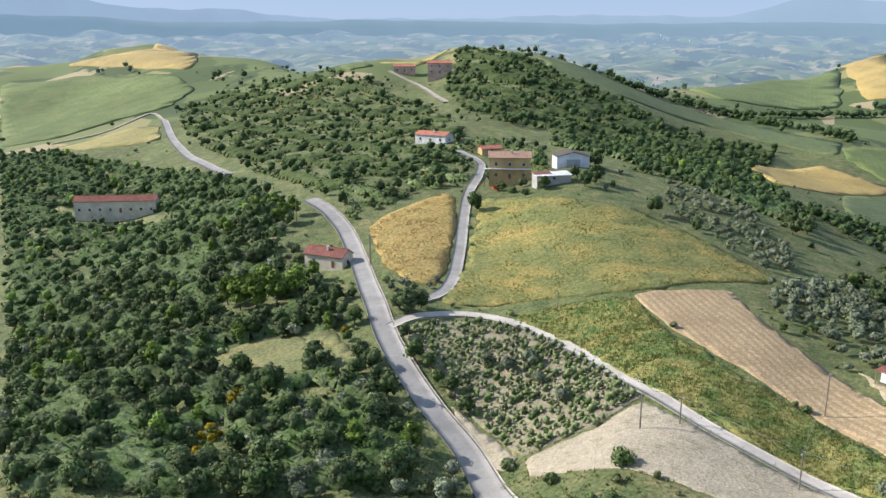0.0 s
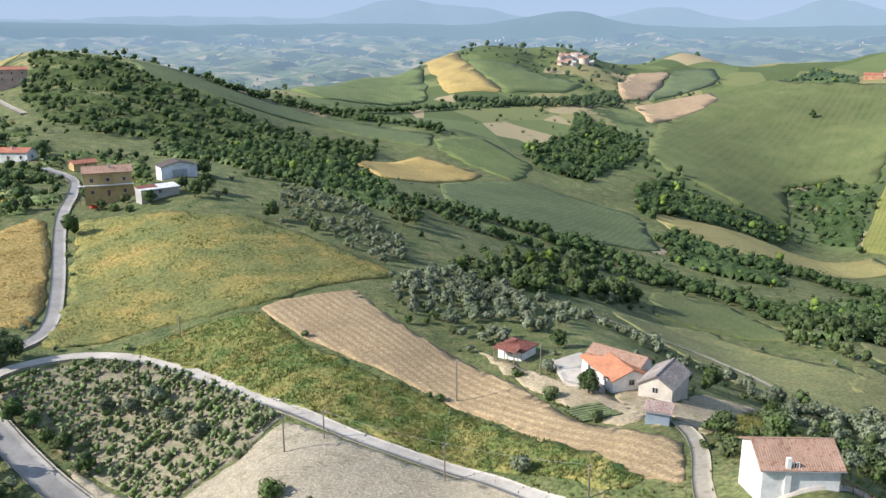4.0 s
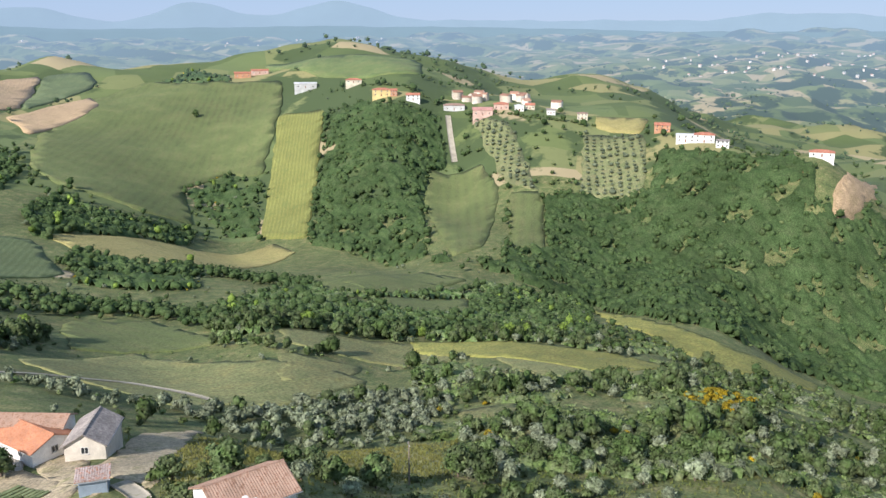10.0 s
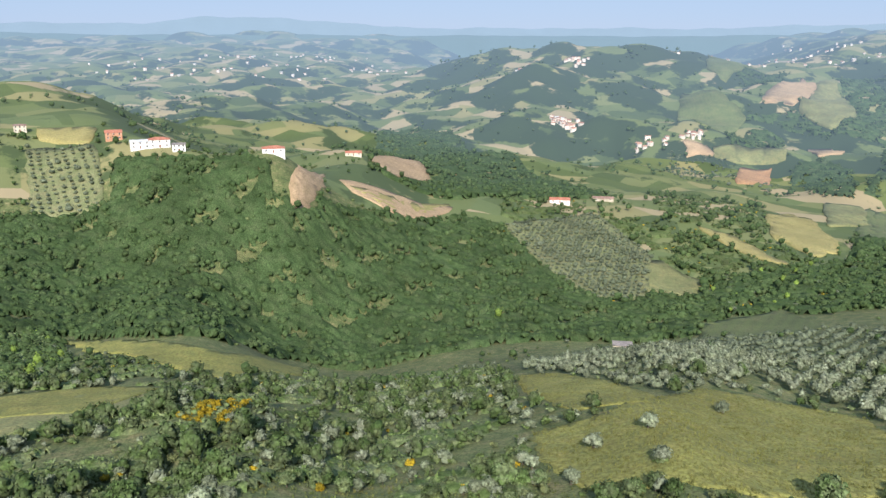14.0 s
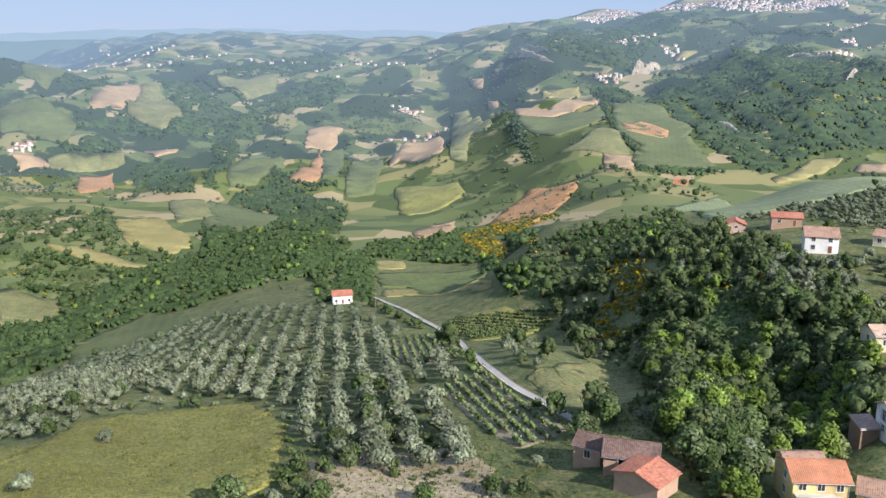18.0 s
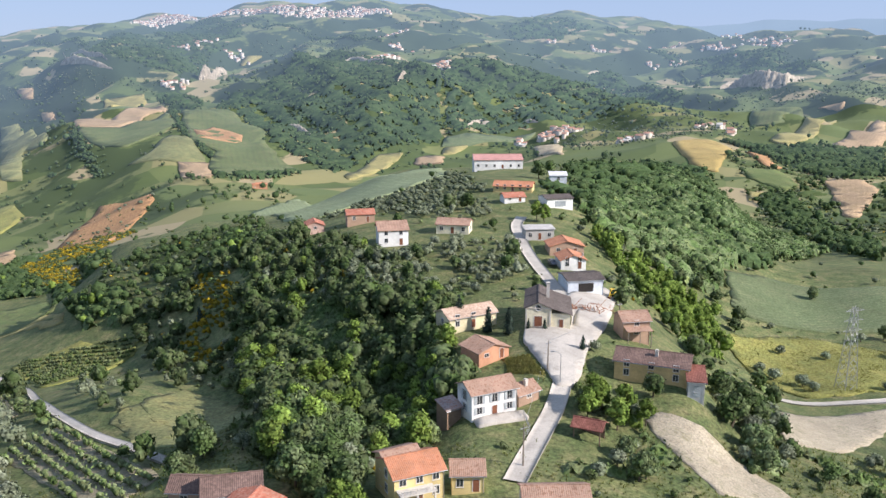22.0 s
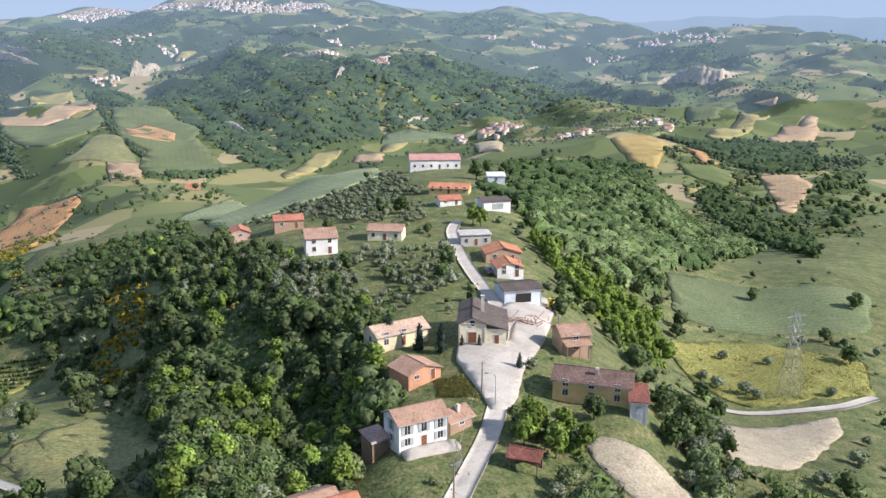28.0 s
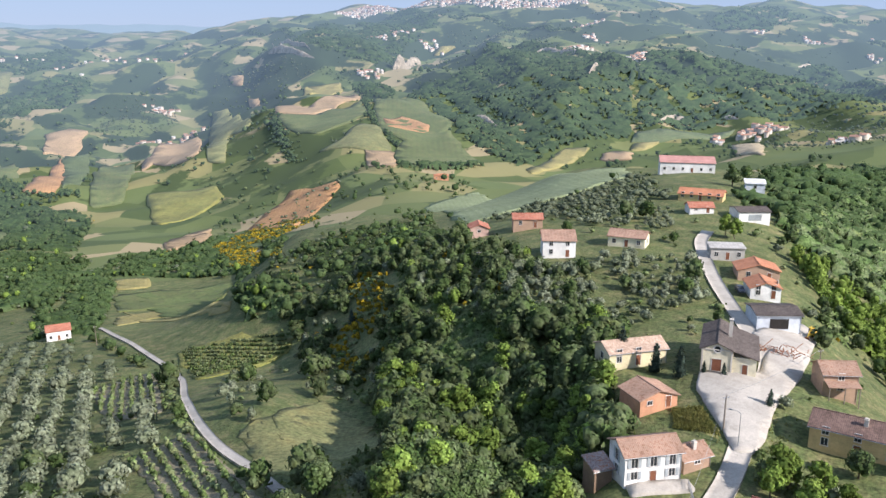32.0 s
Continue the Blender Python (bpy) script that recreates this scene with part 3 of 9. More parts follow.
# ---- plan of fields, roads and woods (metres east, metres north) ----
FIELDS = {
    'wheat_terrace': ('ripe', [(-24, 266), (-21, 274), (-12, 283), (0, 296), (4, 291), (4, 262), (0.6, 226), (-2.7, 213.4), (-8.3, 215.1), (-16.5, 230.2)]),
    'barley_field': ('barley', [(13, 286), (28, 279), (47, 265), (61, 262), (73, 241), (86.7, 213), (83.3, 205.9), (59.9, 198.5), (44, 191.7), (22.6, 198.3), (6.2, 200.1), (-0.4, 203.1), (5.5, 222.6), (8.9, 245.9)]),
    'long_grass_strip': ('tallgrass', [(16.5, 190.5), (26.9, 192), (43.9, 188.6), (48.5, 166), (55.9, 149), (64.5, 136.8), (69.9, 111), (71.3, 88.7), (67.8, 88.7), (62, 106.1), (49.6, 127.4), (37.2, 146.6), (27.4, 173.4)]),
    'stubble_field': ('stubble', [(44.4, 190.3), (57.8, 194.2), (69.7, 195.2), (71.6, 171.9), (76.3, 156), (79.5, 135.7), (77.3, 111.9), (79.2, 100.3), (82.1, 93.7), (74.3, 84.8), (70, 90.6), (69, 126.1), (59.2, 149.4), (50.1, 167.5)]),
    'vineyard_plot': ('vinesoil', [(-9.8, 185.9), (-2.5, 192), (9.3, 191.9), (20.3, 181.5), (29.3, 164.8), (36.2, 141), (26.1, 134.4), (13.8, 134.8), (10.1, 144.2), (1.6, 160.1), (-6.1, 177.1)]),
    'pale_tilled_plot': ('clay', [(14.5, 133.1), (25.9, 133.4), (35.9, 140), (44.9, 125.6), (55.7, 110.3), (59.5, 97.3), (46, 101.6), (14.3, 125.6)]),
    'roadside_clay': ('clay', [(1.9, 156.3), (10, 143.4), (13.3, 135.1), (10.6, 132.2), (6.8, 139.6), (2.9, 149.2)]),
    'west_hill_pasture': ('green', [(-469, 912), (-389, 922), (-248, 801), (-212, 734), (-216, 674), (-253, 651), (-281, 615), (-321, 614)]),
    'west_hay_strip': ('hay', [(-263, 573), (-246, 581), (-220, 607), (-195, 587), (-183, 548), (-230, 550)]),
    'west_wheat_hill': ('ripe', [(-434, 1000), (-372, 978), (-340, 1037), (-1072, 3630), (-244, 863), (-244, 821), (-316, 887)]),
    'hilltop_pale_field': ('hay', [(-51, 685), (8, 721), (-6, 701), (-29, 685)]),
    'hilltop_green_field': ('green', [(-83, 690), (-65, 690), (-54, 673), (-71, 665)]),
    'flank_crop': ('crop', [(72, 666), (93, 662), (134, 647), (192, 649), (238, 598), (266, 563), (246, 526), (227, 550), (188, 593), (121, 582), (79, 612)]),
    'east_wheat_hill': ('ripe', [(1078, 2835), (454, 872), (437, 758), (384, 788)]),
    'east_hill_green': ('green', [(454, 872), (497, 848), (547, 777), (508, 754), (435, 755)]),
    'meadow_green': ('green', [(1077, 2823), (375, 781), (234, 719), (220, 780)]),
    'meadow_wheat': ('ripe', [(162, 454), (229, 508), (248, 456), (231, 438), (155, 390)]),
    'bowl_tilled': ('tilled', [(594, 778), (663, 833), (704, 818), (596, 730), (565, 730)]),
    'bowl_dark_crop': ('crop', [(597, 729), (705, 817), (742, 787), (711, 744), (603, 724)]),
    'bowl_tilled_low': ('tilled', [(566, 712), (672, 713), (648, 678), (527, 638)]),
    'big_pasture': ('pasture', [(457, 558), (544, 642), (666, 707), (746, 706), (778, 610), (790, 558), (719, 512), (598, 450), (594, 486), (543, 489), (494, 436), (459, 456), (436, 507)]),
    'strip_field': ('strip', [(702, 502), (707, 452), (502, 343), (505, 387)]),
    'crest_fields': ('green', [(860, 635), (866, 551), (875, 492), (902, 445), (796, 393), (770, 442), (808, 533)]),
    'bowl_crop': ('crop', [(202, 422), (273, 445), (315, 389), (274, 321), (213, 322), (167, 340)]),
    'bowl_hay_band': ('hay', [(334, 400), (397, 394), (496, 369), (479, 338), (401, 327), (325, 323), (319, 364)]),
    'bowl_meadow': ('pasture', [(215, 258), (240, 240), (224, 190), (206, 207), (186, 221)]),
    'dry_hump': ('dry', [(150, 201), (201, 213), (201, 171), (209, 142), (206.9, 128.4), (169, 132.1), (161.5, 144), (149.9, 141.2), (149.9, 160.8)]),
    'dry_meadow': ('dry', [(94.3, 100), (124.6, 118.6), (140.9, 97.5), (158.4, 80.7), (126.9, 68), (118.6, 78.4), (106.8, 87), (88.9, 91.7)]),
    'light_meadow': ('pasture', [(345, 226), (414, 210), (395, 185), (333, 194)]),
    'light_wedge': ('golden', [(423.9, 121.0), (383.3, 89.4), (347.0, 42.0), (414.4, 7.0), (360.2, 9.7), (308.2, 41.3), (330.8, 65.7), (373.0, 98.0)]),
    'slope_meadow': ('pasture', [(627, 306), (635, 264), (587, 231), (476, 199), (446, 208), (572, 284)]),
    'slope_meadow_low': ('pasture', [(577, 221), (580, 197), (495, 166), (477, 181)]),
    'olive_terrace': ('palesoil', [(684, 195), (683, 146), (598, 127), (594, 172)]),
    'olive_terrace_west': ('palesoil', [(715, 308), (682, 257), (579, 198), (596, 229)]),
    'ridge_tan_field': ('hay', [(728, 198), (725, 152), (683, 149), (696, 188)]),
    'nose_tilled': ('tilled', [(843, -72), (1061, -153), (886, -143), (768, -85)]),
    'nose_tilled_long': ('tilled', [(690, -31), (721, -132), (695, -122), (647, -78), (657, -39)]),
    'nose_bare': ('tilled', [(602, 5), (714, -25), (582, -6), (569, 7)]),
    'grid_orchard': ('palesoil', [(668, -163), (738, -267), (616, -269), (518, -218), (518, -185), (581, -168)]),
    'orchard_side': ('dry', [(588, -241), (608, -271), (554, -281), (533, -259), (536, -223)]),
    'golden_meadow': ('golden', [(187.6, -36.3), (184.8, -51.2), (216.6, -93.7), (197.5, -129.9), (161.3, -111.2), (128.6, -77.8), (131.2, -54.7), (139.7, -32.1), (164.8, -31)]),
    'golden_meadow_upper': ('golden', [(291, -63), (270, -71), (205.9, -73.5), (190.3, -65.1), (195.6, -48.7), (244.2, -51.6)]),
    'pale_yard': ('farmsoil', [(113.4, -68.7), (128.6, -85.4), (126.7, -96.3), (116, -101.5), (112.2, -110.3), (98.1, -98.1), (91.5, -91.2)]),
    'valley_meadow': ('pasture', [(450, -223), (474, -291), (390, -264), (381, -242), (391, -189)]),
    'creek_tan_strip': ('hay', [(354, -379), (217, -283), (212, -276), (324, -349)]),
    'creek_green': ('green', [(398, -438), (350, -478), (226, -293), (367, -407)]),
    'creek_brown': ('tilled', [(528, -629), (519, -688), (489, -647), (494, -592)]),
    'rowed_grass': ('strip', [(217, -253), (175, -254), (164, -240), (178, -211)]),
    'vineyard_low': ('vinesoil', [(211, -204), (207, -228), (158.1, -172.9), (172.5, -168.5)]),
    'vineyard_long': ('vinesoil', [(141.9, -141.1), (137.4, -155.6), (95.7, -121.8), (101.5, -110.5)]),
    'dry_glade': ('dry', [(123.1, -154.7), (115.6, -170.7), (90.2, -134.8), (107.2, -134.2)]),
    'orange_orchard': ('tilledred', [(472, -678), (518, -837), (438, -809), (390, -628)]),
    'far_mustard': ('golden', [(766, -891), (664, -905), (621, -856), (621, -736)]),
    'ridge_crop': ('strip2', [(278.5, -642.1), (272.8, -764.9), (123.1, -476.1), (103.6, -510.1), (84.9, -438.7), (101.9, -373.5), (123.6, -343.7), (137.9, -328.5)]),
    'east_green_crop': ('crop2', [(-34, -326), (-59, -336), (-111, -326), (-93, -282), (-59, -278), (-30, -280)]),
    'east_golden': ('golden', [(-19, -254), (-48, -271), (-82, -256), (-70.9, -227.5), (-36.5, -217.4), (-23.4, -231.9)]),
    'pale_bank': ('clay', [(-23.1, -194.3), (-38.4, -201.0), (-55.4, -211.0), (-52.0, -198.0), (-29.8, -167.8), (-16.0, -163.3)]),
    'west_rowed': ('strip', [(196, -255), (165, -243), (170, -228), (183, -233)]),
    'west_dry': ('dry', [(124.3, -153.7), (114.9, -162.8), (103.2, -155.8), (103, -139.4), (114.8, -143)]),
    'verge_triangle': ('dry', [(40.7, -164.3), (35.9, -165.4), (32.1, -157), (39.7, -157.6)]),
    'dirt_ramp': ('clay', [(13.8, -145.7), (11.7, -148.6), (1.7, -146.1), (-8.0, -136.7), (-9.7, -132.8), (3.4, -126.3), (11.5, -139.7)]),
    'farm_garden': ('farmsoil', [(82.5, 158), (85.8, 135.9), (89.5, 123.2), (87.4, 111.4), (83.4, 103.9), (78.9, 103.9), (80.1, 115.6), (80.2, 136.9)]),
    'shed_yard': ('farmsoil', [(115.8, 125), (133.4, 126.4), (100.5, 103.4), (86.9, 94.5), (88.1, 100.7), (90.1, 107.5), (95.9, 111)]),
    'farm_yard': ('farmsoil', [(91, 123.2), (97, 119.2), (85, 99.7), (81.7, 99.4), (87.8, 115.1)]),
    'dirt_strip': ('farmsoil', [(166, 327), (219, 369), (257, 355), (284, 328), (273, 316), (239, 334), (207, 348)]),
    'high_meadow': ('green', [(260, 548), (312, 571), (305, 489), (265, 445), (253, 478), (248, 515)]),
    'low_meadow': ('pasture', [(348, 237), (378, 208), (380, 185), (368, 179), (327, 193), (320, 216)]),
    'wood_glade': ('dry', [(-53, 193.3), (-44.2, 198.1), (-33.6, 193.4), (-28.7, 178.9), (-30.5, 173.7), (-47.1, 179.8), (-59.7, 185.3)]),
    'barn_yard': ('dry', [(-189, 403), (-123, 363), (-111, 337), (-125, 347), (-179, 380)]),
    'west_plantation': ('palesoil', [(641, -169), (719, -244), (615, -265), (558, -229), (531, -185), (599, -181)]),
    'west_brown_meadow': ('dry', [(608, -263), (563, -286), (527, -259), (527, -230), (552, -225)]),
    'road_verge': ('dry', [(-26.5, 192.2), (-17.9, 173.8), (-14.8, 165.8), (-22.6, 170.6), (-28.7, 178.9), (-33.6, 193.4)]),
    'foot_meadow': ('golden', [(270, 147), (283, 118), (279, 81), (277, 53), (237.8, 67.1), (249, 105), (255, 138)]),
    'foot_glade': ('dry', [(181.9, 90.6), (188.4, 78.7), (175, 73.2), (169.4, 84.5)]),
    'curved_tilled': ('tilled', [(767, -1219), (724, -1260), (715, -1401), (692, -1381), (655, -1164), (717, -1138)]),
    'spur_pasture': ('pasture', [(670, -1378), (552, -1332), (524, -1290), (445, -1171), (436, -1129), (327, -961), (405, -880), (446, -962), (455, -1020), (500, -1036)]),
    'spur_red': ('tilledred', [(537, -1133), (542, -1212), (474, -1156), (465, -1124), (506, -1075)]),
    'spur_tan': ('tilled', [(470, -935), (446, -962), (394, -848), (442, -877)]),
    'spur_dry': ('dry', [(537, -1051), (508, -1056), (446, -962), (470, -935), (544, -949), (527, -985)]),
    'spur_meadow': ('pasture', [(714, -1133), (655, -1164), (637, -1265), (570, -1159), (558, -1084), (577, -1015), (645, -1051)]),
    'bank_dry': ('dry', [(1131, -1558), (1070, -1529), (774, -1161), (833, -1181), (709, -991), (752, -1008)]),
    'bank_tilled': ('tilled', [(1029, -1544), (988, -1518), (898, -1378), (997, -1501)]),
    'bank_patch': ('tilled', [(1249, -1808), (1191, -1770), (1152, -1714), (1192, -1727)]),
    'spur_hay': ('hay', [(849, -1453), (808, -1533), (762, -1446), (750, -1299)]),
    'shelf_hay': ('hay', [(847, -2166), (797, -2169), (818, -2127), (838, -2112)]),
    'valley_hay_bend': ('hay', [(272, -1116), (238, -1127), (242, -1096), (272, -962), (285, -979)]),
    'valley_tan_bend': ('tilled', [(219, -1111), (189, -1166), (177, -1075), (215, -1083)]),
    'hill_hay': ('ripe', [(-92, -949), (-140, -993), (-156, -942), (-115, -796), (-98, -821)]),
    'hill_red': ('tilledred', [(-167, -938), (-182, -899), (-187, -848), (-170, -844)]),
    'hill_green': ('green', [(-141, -827), (-177, -829), (-177, -757), (-160, -732), (-138, -775)]),
    'hill_tilled': ('tilled', [(-206, -786), (-237, -783), (-233, -726), (-187, -635), (-179, -643)]),
    'hill_small_hay': ('hay', [(-129, -728), (-141, -722), (-131, -696), (-123, -695)]),
    'slope_pasture': ('pasture', [(-318, -1560), (-377, -1495), (-281, -1229), (-230, -1225)]),
    'slope_hay': ('hay', [(-227, -1080), (-407, -1410), (-272, -1082), (-237, -1046)]),
    'slope_tilled': ('tilled', [(-282, -1052), (-459, -1363), (-370, -1102)]),
    'slope_tan': ('tilled', [(-395, -1476), (-427, -1449), (-414, -1439)]),
    'floor_green': ('crop2', [(200, -1253), (66, -1301), (71, -1279), (163, -1221), (195, -1216)]),
    'floor_hay': ('hay', [(194, -1209), (157, -1224), (175, -1189), (190, -1177)]),
    'basin_green': ('green', [(-285, -2363), (-343, -2234), (-307, -2011), (-300, -2318)]),
    'works_yard': ('farmsoil', [(69, -1233), (26, -1218), (24, -985), (54, -1065)]),
    'brown_hill': ('tilled', [(1800, -1092), (2075, -1369), (1907, -1297), (1672, -1091), (1688, -1020)]),
    'brown_hill_dry': ('dry', [(1918, -1305), (2067, -1446), (1595, -1179), (1507, -1064), (1657, -1080)]),
    'road_tilled': ('tilled', [(1402, -696), (1390, -730), (1354, -730), (1347, -673)]),
    'road_orange': ('tilledred', [(1305, -746), (1298, -804), (1236, -765), (1070, -635), (1056, -596)]),
    'road_dry': ('dry', [(1385, -743), (1329, -853), (1296, -829), (1347, -723)]),
    'notch_tilled': ('tilled', [(1451, -975), (1456, -1032), (1312, -950), (1295, -889)]),
    'notch_green': ('pasture', [(1128, -907), (1174, -1071), (1050, -960), (916, -781), (928, -738)]),
    'bank_orange': ('tilledred', [(890, -814), (1086, -1080), (1018, -1018), (851, -835)]),
    'bank_tan': ('tilled', [(1282, -1251), (1202, -1274), (1161, -1200), (1143, -1099)]),
    'bank_crop': ('crop', [(1083, -1081), (1129, -1192), (904, -940), (854, -842)]),
    'bank_meadow': ('pasture', [(1028, -1100), (957, -1103), (771, -863), (792, -820)]),
    'terrace_tilled': ('tilled', [(903, -1048), (1065, -1318), (981, -1309), (776, -1025), (906, -1082)]),
    'knob_hay': ('hay', [(797, -479), (817, -524), (663, -469), (625, -439), (677, -411)]),
    'knob_pasture': ('pasture', [(894, -690), (767, -681), (648, -549), (710, -533)]),
    'knob_dry': ('dry', [(924, -637), (891, -669), (800, -606), (759, -528)]),
    'upper_pasture': ('pasture', [(3993, -2164), (2131, -1220), (2270, -1369), (1984, -1091), (2107, -1106)]),
    'upper_dry': ('dry', [(1914, -1532), (1875, -1749), (1737, -1588), (1687, -1449)]),
    'lower_pasture': ('pasture', [(1902, -938), (1765, -949), (1619, -941), (1545, -877), (1462, -760), (1636, -796)]),
    'dry_strip_low': ('dry', [(241.3, 182.7), (279.0, 125.3), (261.8, 114.7), (239.9, 122.4), (220.7, 168.6)]),
    'dry_strip_mid': ('dry', [(260.2, 112.2), (286.1, 95.1), (269.7, 64.1), (302.8, 32.6), (234.2, 57.9), (218.7, 85.8)]),
    'dry_shoulder': ('dry', [(212.3, 162.9), (222.9, 138.2), (199.2, 134.2), (187.4, 145.8)]),
    'pasture_step': ('pasture', [(322.9, 189.8), (364.8, 163.9), (336.8, 150.3), (308.4, 170.7)]),
    'pasture_step_high': ('pasture', [(346.2, 225.7), (407.6, 204.8), (402.4, 178.8), (330.3, 193.7)]),
    'near_dry': ('dry', [(140.1, 93.5), (158.1, 79.0), (133.7, 71.5)]),
    'gold_side': ('golden', [(283.7, -63.0), (232.1, -73.0), (199.1, -59.6), (237.4, -50.9)]),
    'scar_bare': ('tilled', [(580.5, 10.2), (728.4, -15.1), (631.9, -19.1), (571.0, 2.5)]),
    'ridge_hay_east': ('hay', [(675.6, -36.9), (686.4, -66.7), (731.5, -131.0), (699.0, -118.2), (651.5, -67.2)]),
    'creek_tan_a': ('hay', [(449.2, -476.0), (431.7, -493.2), (403.5, -461.7), (415.9, -441.2)]),
    'creek_tan_b': ('hay', [(340.2, -356.1), (335.9, -396.2), (218.8, -286.7), (215.2, -279.3), (318.3, -364.9), (300.9, -314.4)]),
    'rowed_meadow': ('golden', [(215.2, -247.7), (205.3, -254.1), (192.1, -255.8), (166.0, -245.9), (163.8, -238.5), (188.9, -237.3), (197.5, -230.7)]),
    'brown_glade': ('dry', [(121.3, -162.5), (121.1, -182.1), (103.5, -170.1), (83.8, -140.2), (100.1, -143.5), (114.6, -151.5)]),
    'vine_meadow': ('pasture', [(399.2, -422.4), (386.8, -455.2), (339.5, -453.6), (223.6, -291.7), (344.3, -401.8), (351.6, -371.0)]),
    'fold_hay': ('hay', [(797.0, -490.1), (801.6, -535.5), (662.1, -470.2), (607.6, -410.3), (692.6, -418.4)]),
    'fold_strip': ('hay', [(695.0, -345.9), (671.5, -374.0), (581.3, -368.3), (602.2, -354.1)]),
    'fold_pasture': ('pasture', [(900.0, -678.7), (760.9, -680.6), (631.7, -529.5), (704.6, -517.1)]),
    'fold_tilled': ('tilled', [(529.7, -634.8), (534.0, -708.0), (485.8, -641.0), (492.8, -595.8)]),
}
ROADS = {
    'main_road': ('asphalt', 5.0, [(9.4, 118.2), (4.8, 139.7), (-2.7, 155.5), (-12, 179.9), (-19, 210.6), (-29, 258), (-39, 286), (-49, 305)]),
    'upper_road': ('asphalt', 5.0, [(-101, 396), (-133, 456), (-168, 529), (-200, 610)]),
    'farm_lane_west': ('gravel', 3.0, [(-200, 610), (-226, 656), (-245, 608), (-276, 595)]),
    'house_lane': ('asphalt', 3.6, [(-11.7, 200.1), (-2.8, 204.9), (2.1, 215.3), (5, 242.4), (8, 284), (14, 331), (16, 364), (7, 385)]),
    'vineyard_lane': ('concrete', 3.0, [(-12.6, 188), (-5.9, 193.6), (4.7, 195.7), (15.1, 189.1), (25.2, 174.7), (34.3, 152), (44.4, 129.8), (56.1, 112.9), (60.6, 93.4)]),
    'hilltop_road': ('gravel', 4.0, [(-41, 660), (-18, 621), (2, 534)]),
    'drive': ('gravel', 2.5, [(86.6, 99.7), (84.8, 94.4), (80.6, 88.4), (76.1, 83.5), (72.4, 78.7)]),
    'gravel_track': ('gravel', 1.6, [(131.2, 185.9), (146.7, 181.1), (164.4, 175.1), (164.2, 156.7), (161.5, 145.0)]),
    'valley_road': ('concrete', 2.0, [(302.7, -305.9), (274.3, -284.2), (221.5, -244.5), (188.8, -217.2), (158.7, -181.2), (130.6, -151.9), (108.1, -135.4), (90.7, -121.4)]),
    'village_street': ('concrete', 3.7, [(36.3, -118.7), (34.6, -127.0), (32.4, -136.6), (30.3, -145.4), (29.1, -152.8), (28.3, -159.3), (27.8, -168.1), (25.2, -182.1), (25.2, -193.7), (28.6, -205.9), (32.6, -220.3), (37.3, -238.5), (41.4, -257.6), (44.0, -276.5), (42.9, -288.8)]),
    'pale_road': ('concrete', 2.6, [(-26.5, -211.5), (-42.1, -212.6), (-57.7, -217.1), (-72.2, -228.4)]),
    'slope_track': ('gravel', 5.0, [(715, 329), (685, 313), (650, 294)]),
}
YARDS = {
    'village_square': [(37.2, -178.2), (26.4, -182.3), (25.5, -193.5), (21.8, -203.4), (16.4, -200.8), (19.1, -185.7), (23.6, -169.9), (25.2, -158.0), (27.0, -153.7), (29.9, -153.2), (32.1, -159.0), (34.5, -164.4), (37.4, -172.4)],
    'workshop_yard': [(28.7, -196.6), (27.8, -207.6), (17.6, -222.2), (14.0, -219.9), (16.6, -201.4), (24.9, -196.9)],
    'farm_terrace': [(90.5, 140.5), (99.2, 142.2), (94.8, 127.9), (89.2, 121.5), (85.6, 128.8)],
    'house_forecourt': [(73.9, 71.1), (82, 67.8), (85.7, 68), (90.6, 65.8)],
    'white_house_terrace': [(44.8, -138.8), (36.2, -143.4), (34.7, -141.0), (43.5, -135.9)],
}
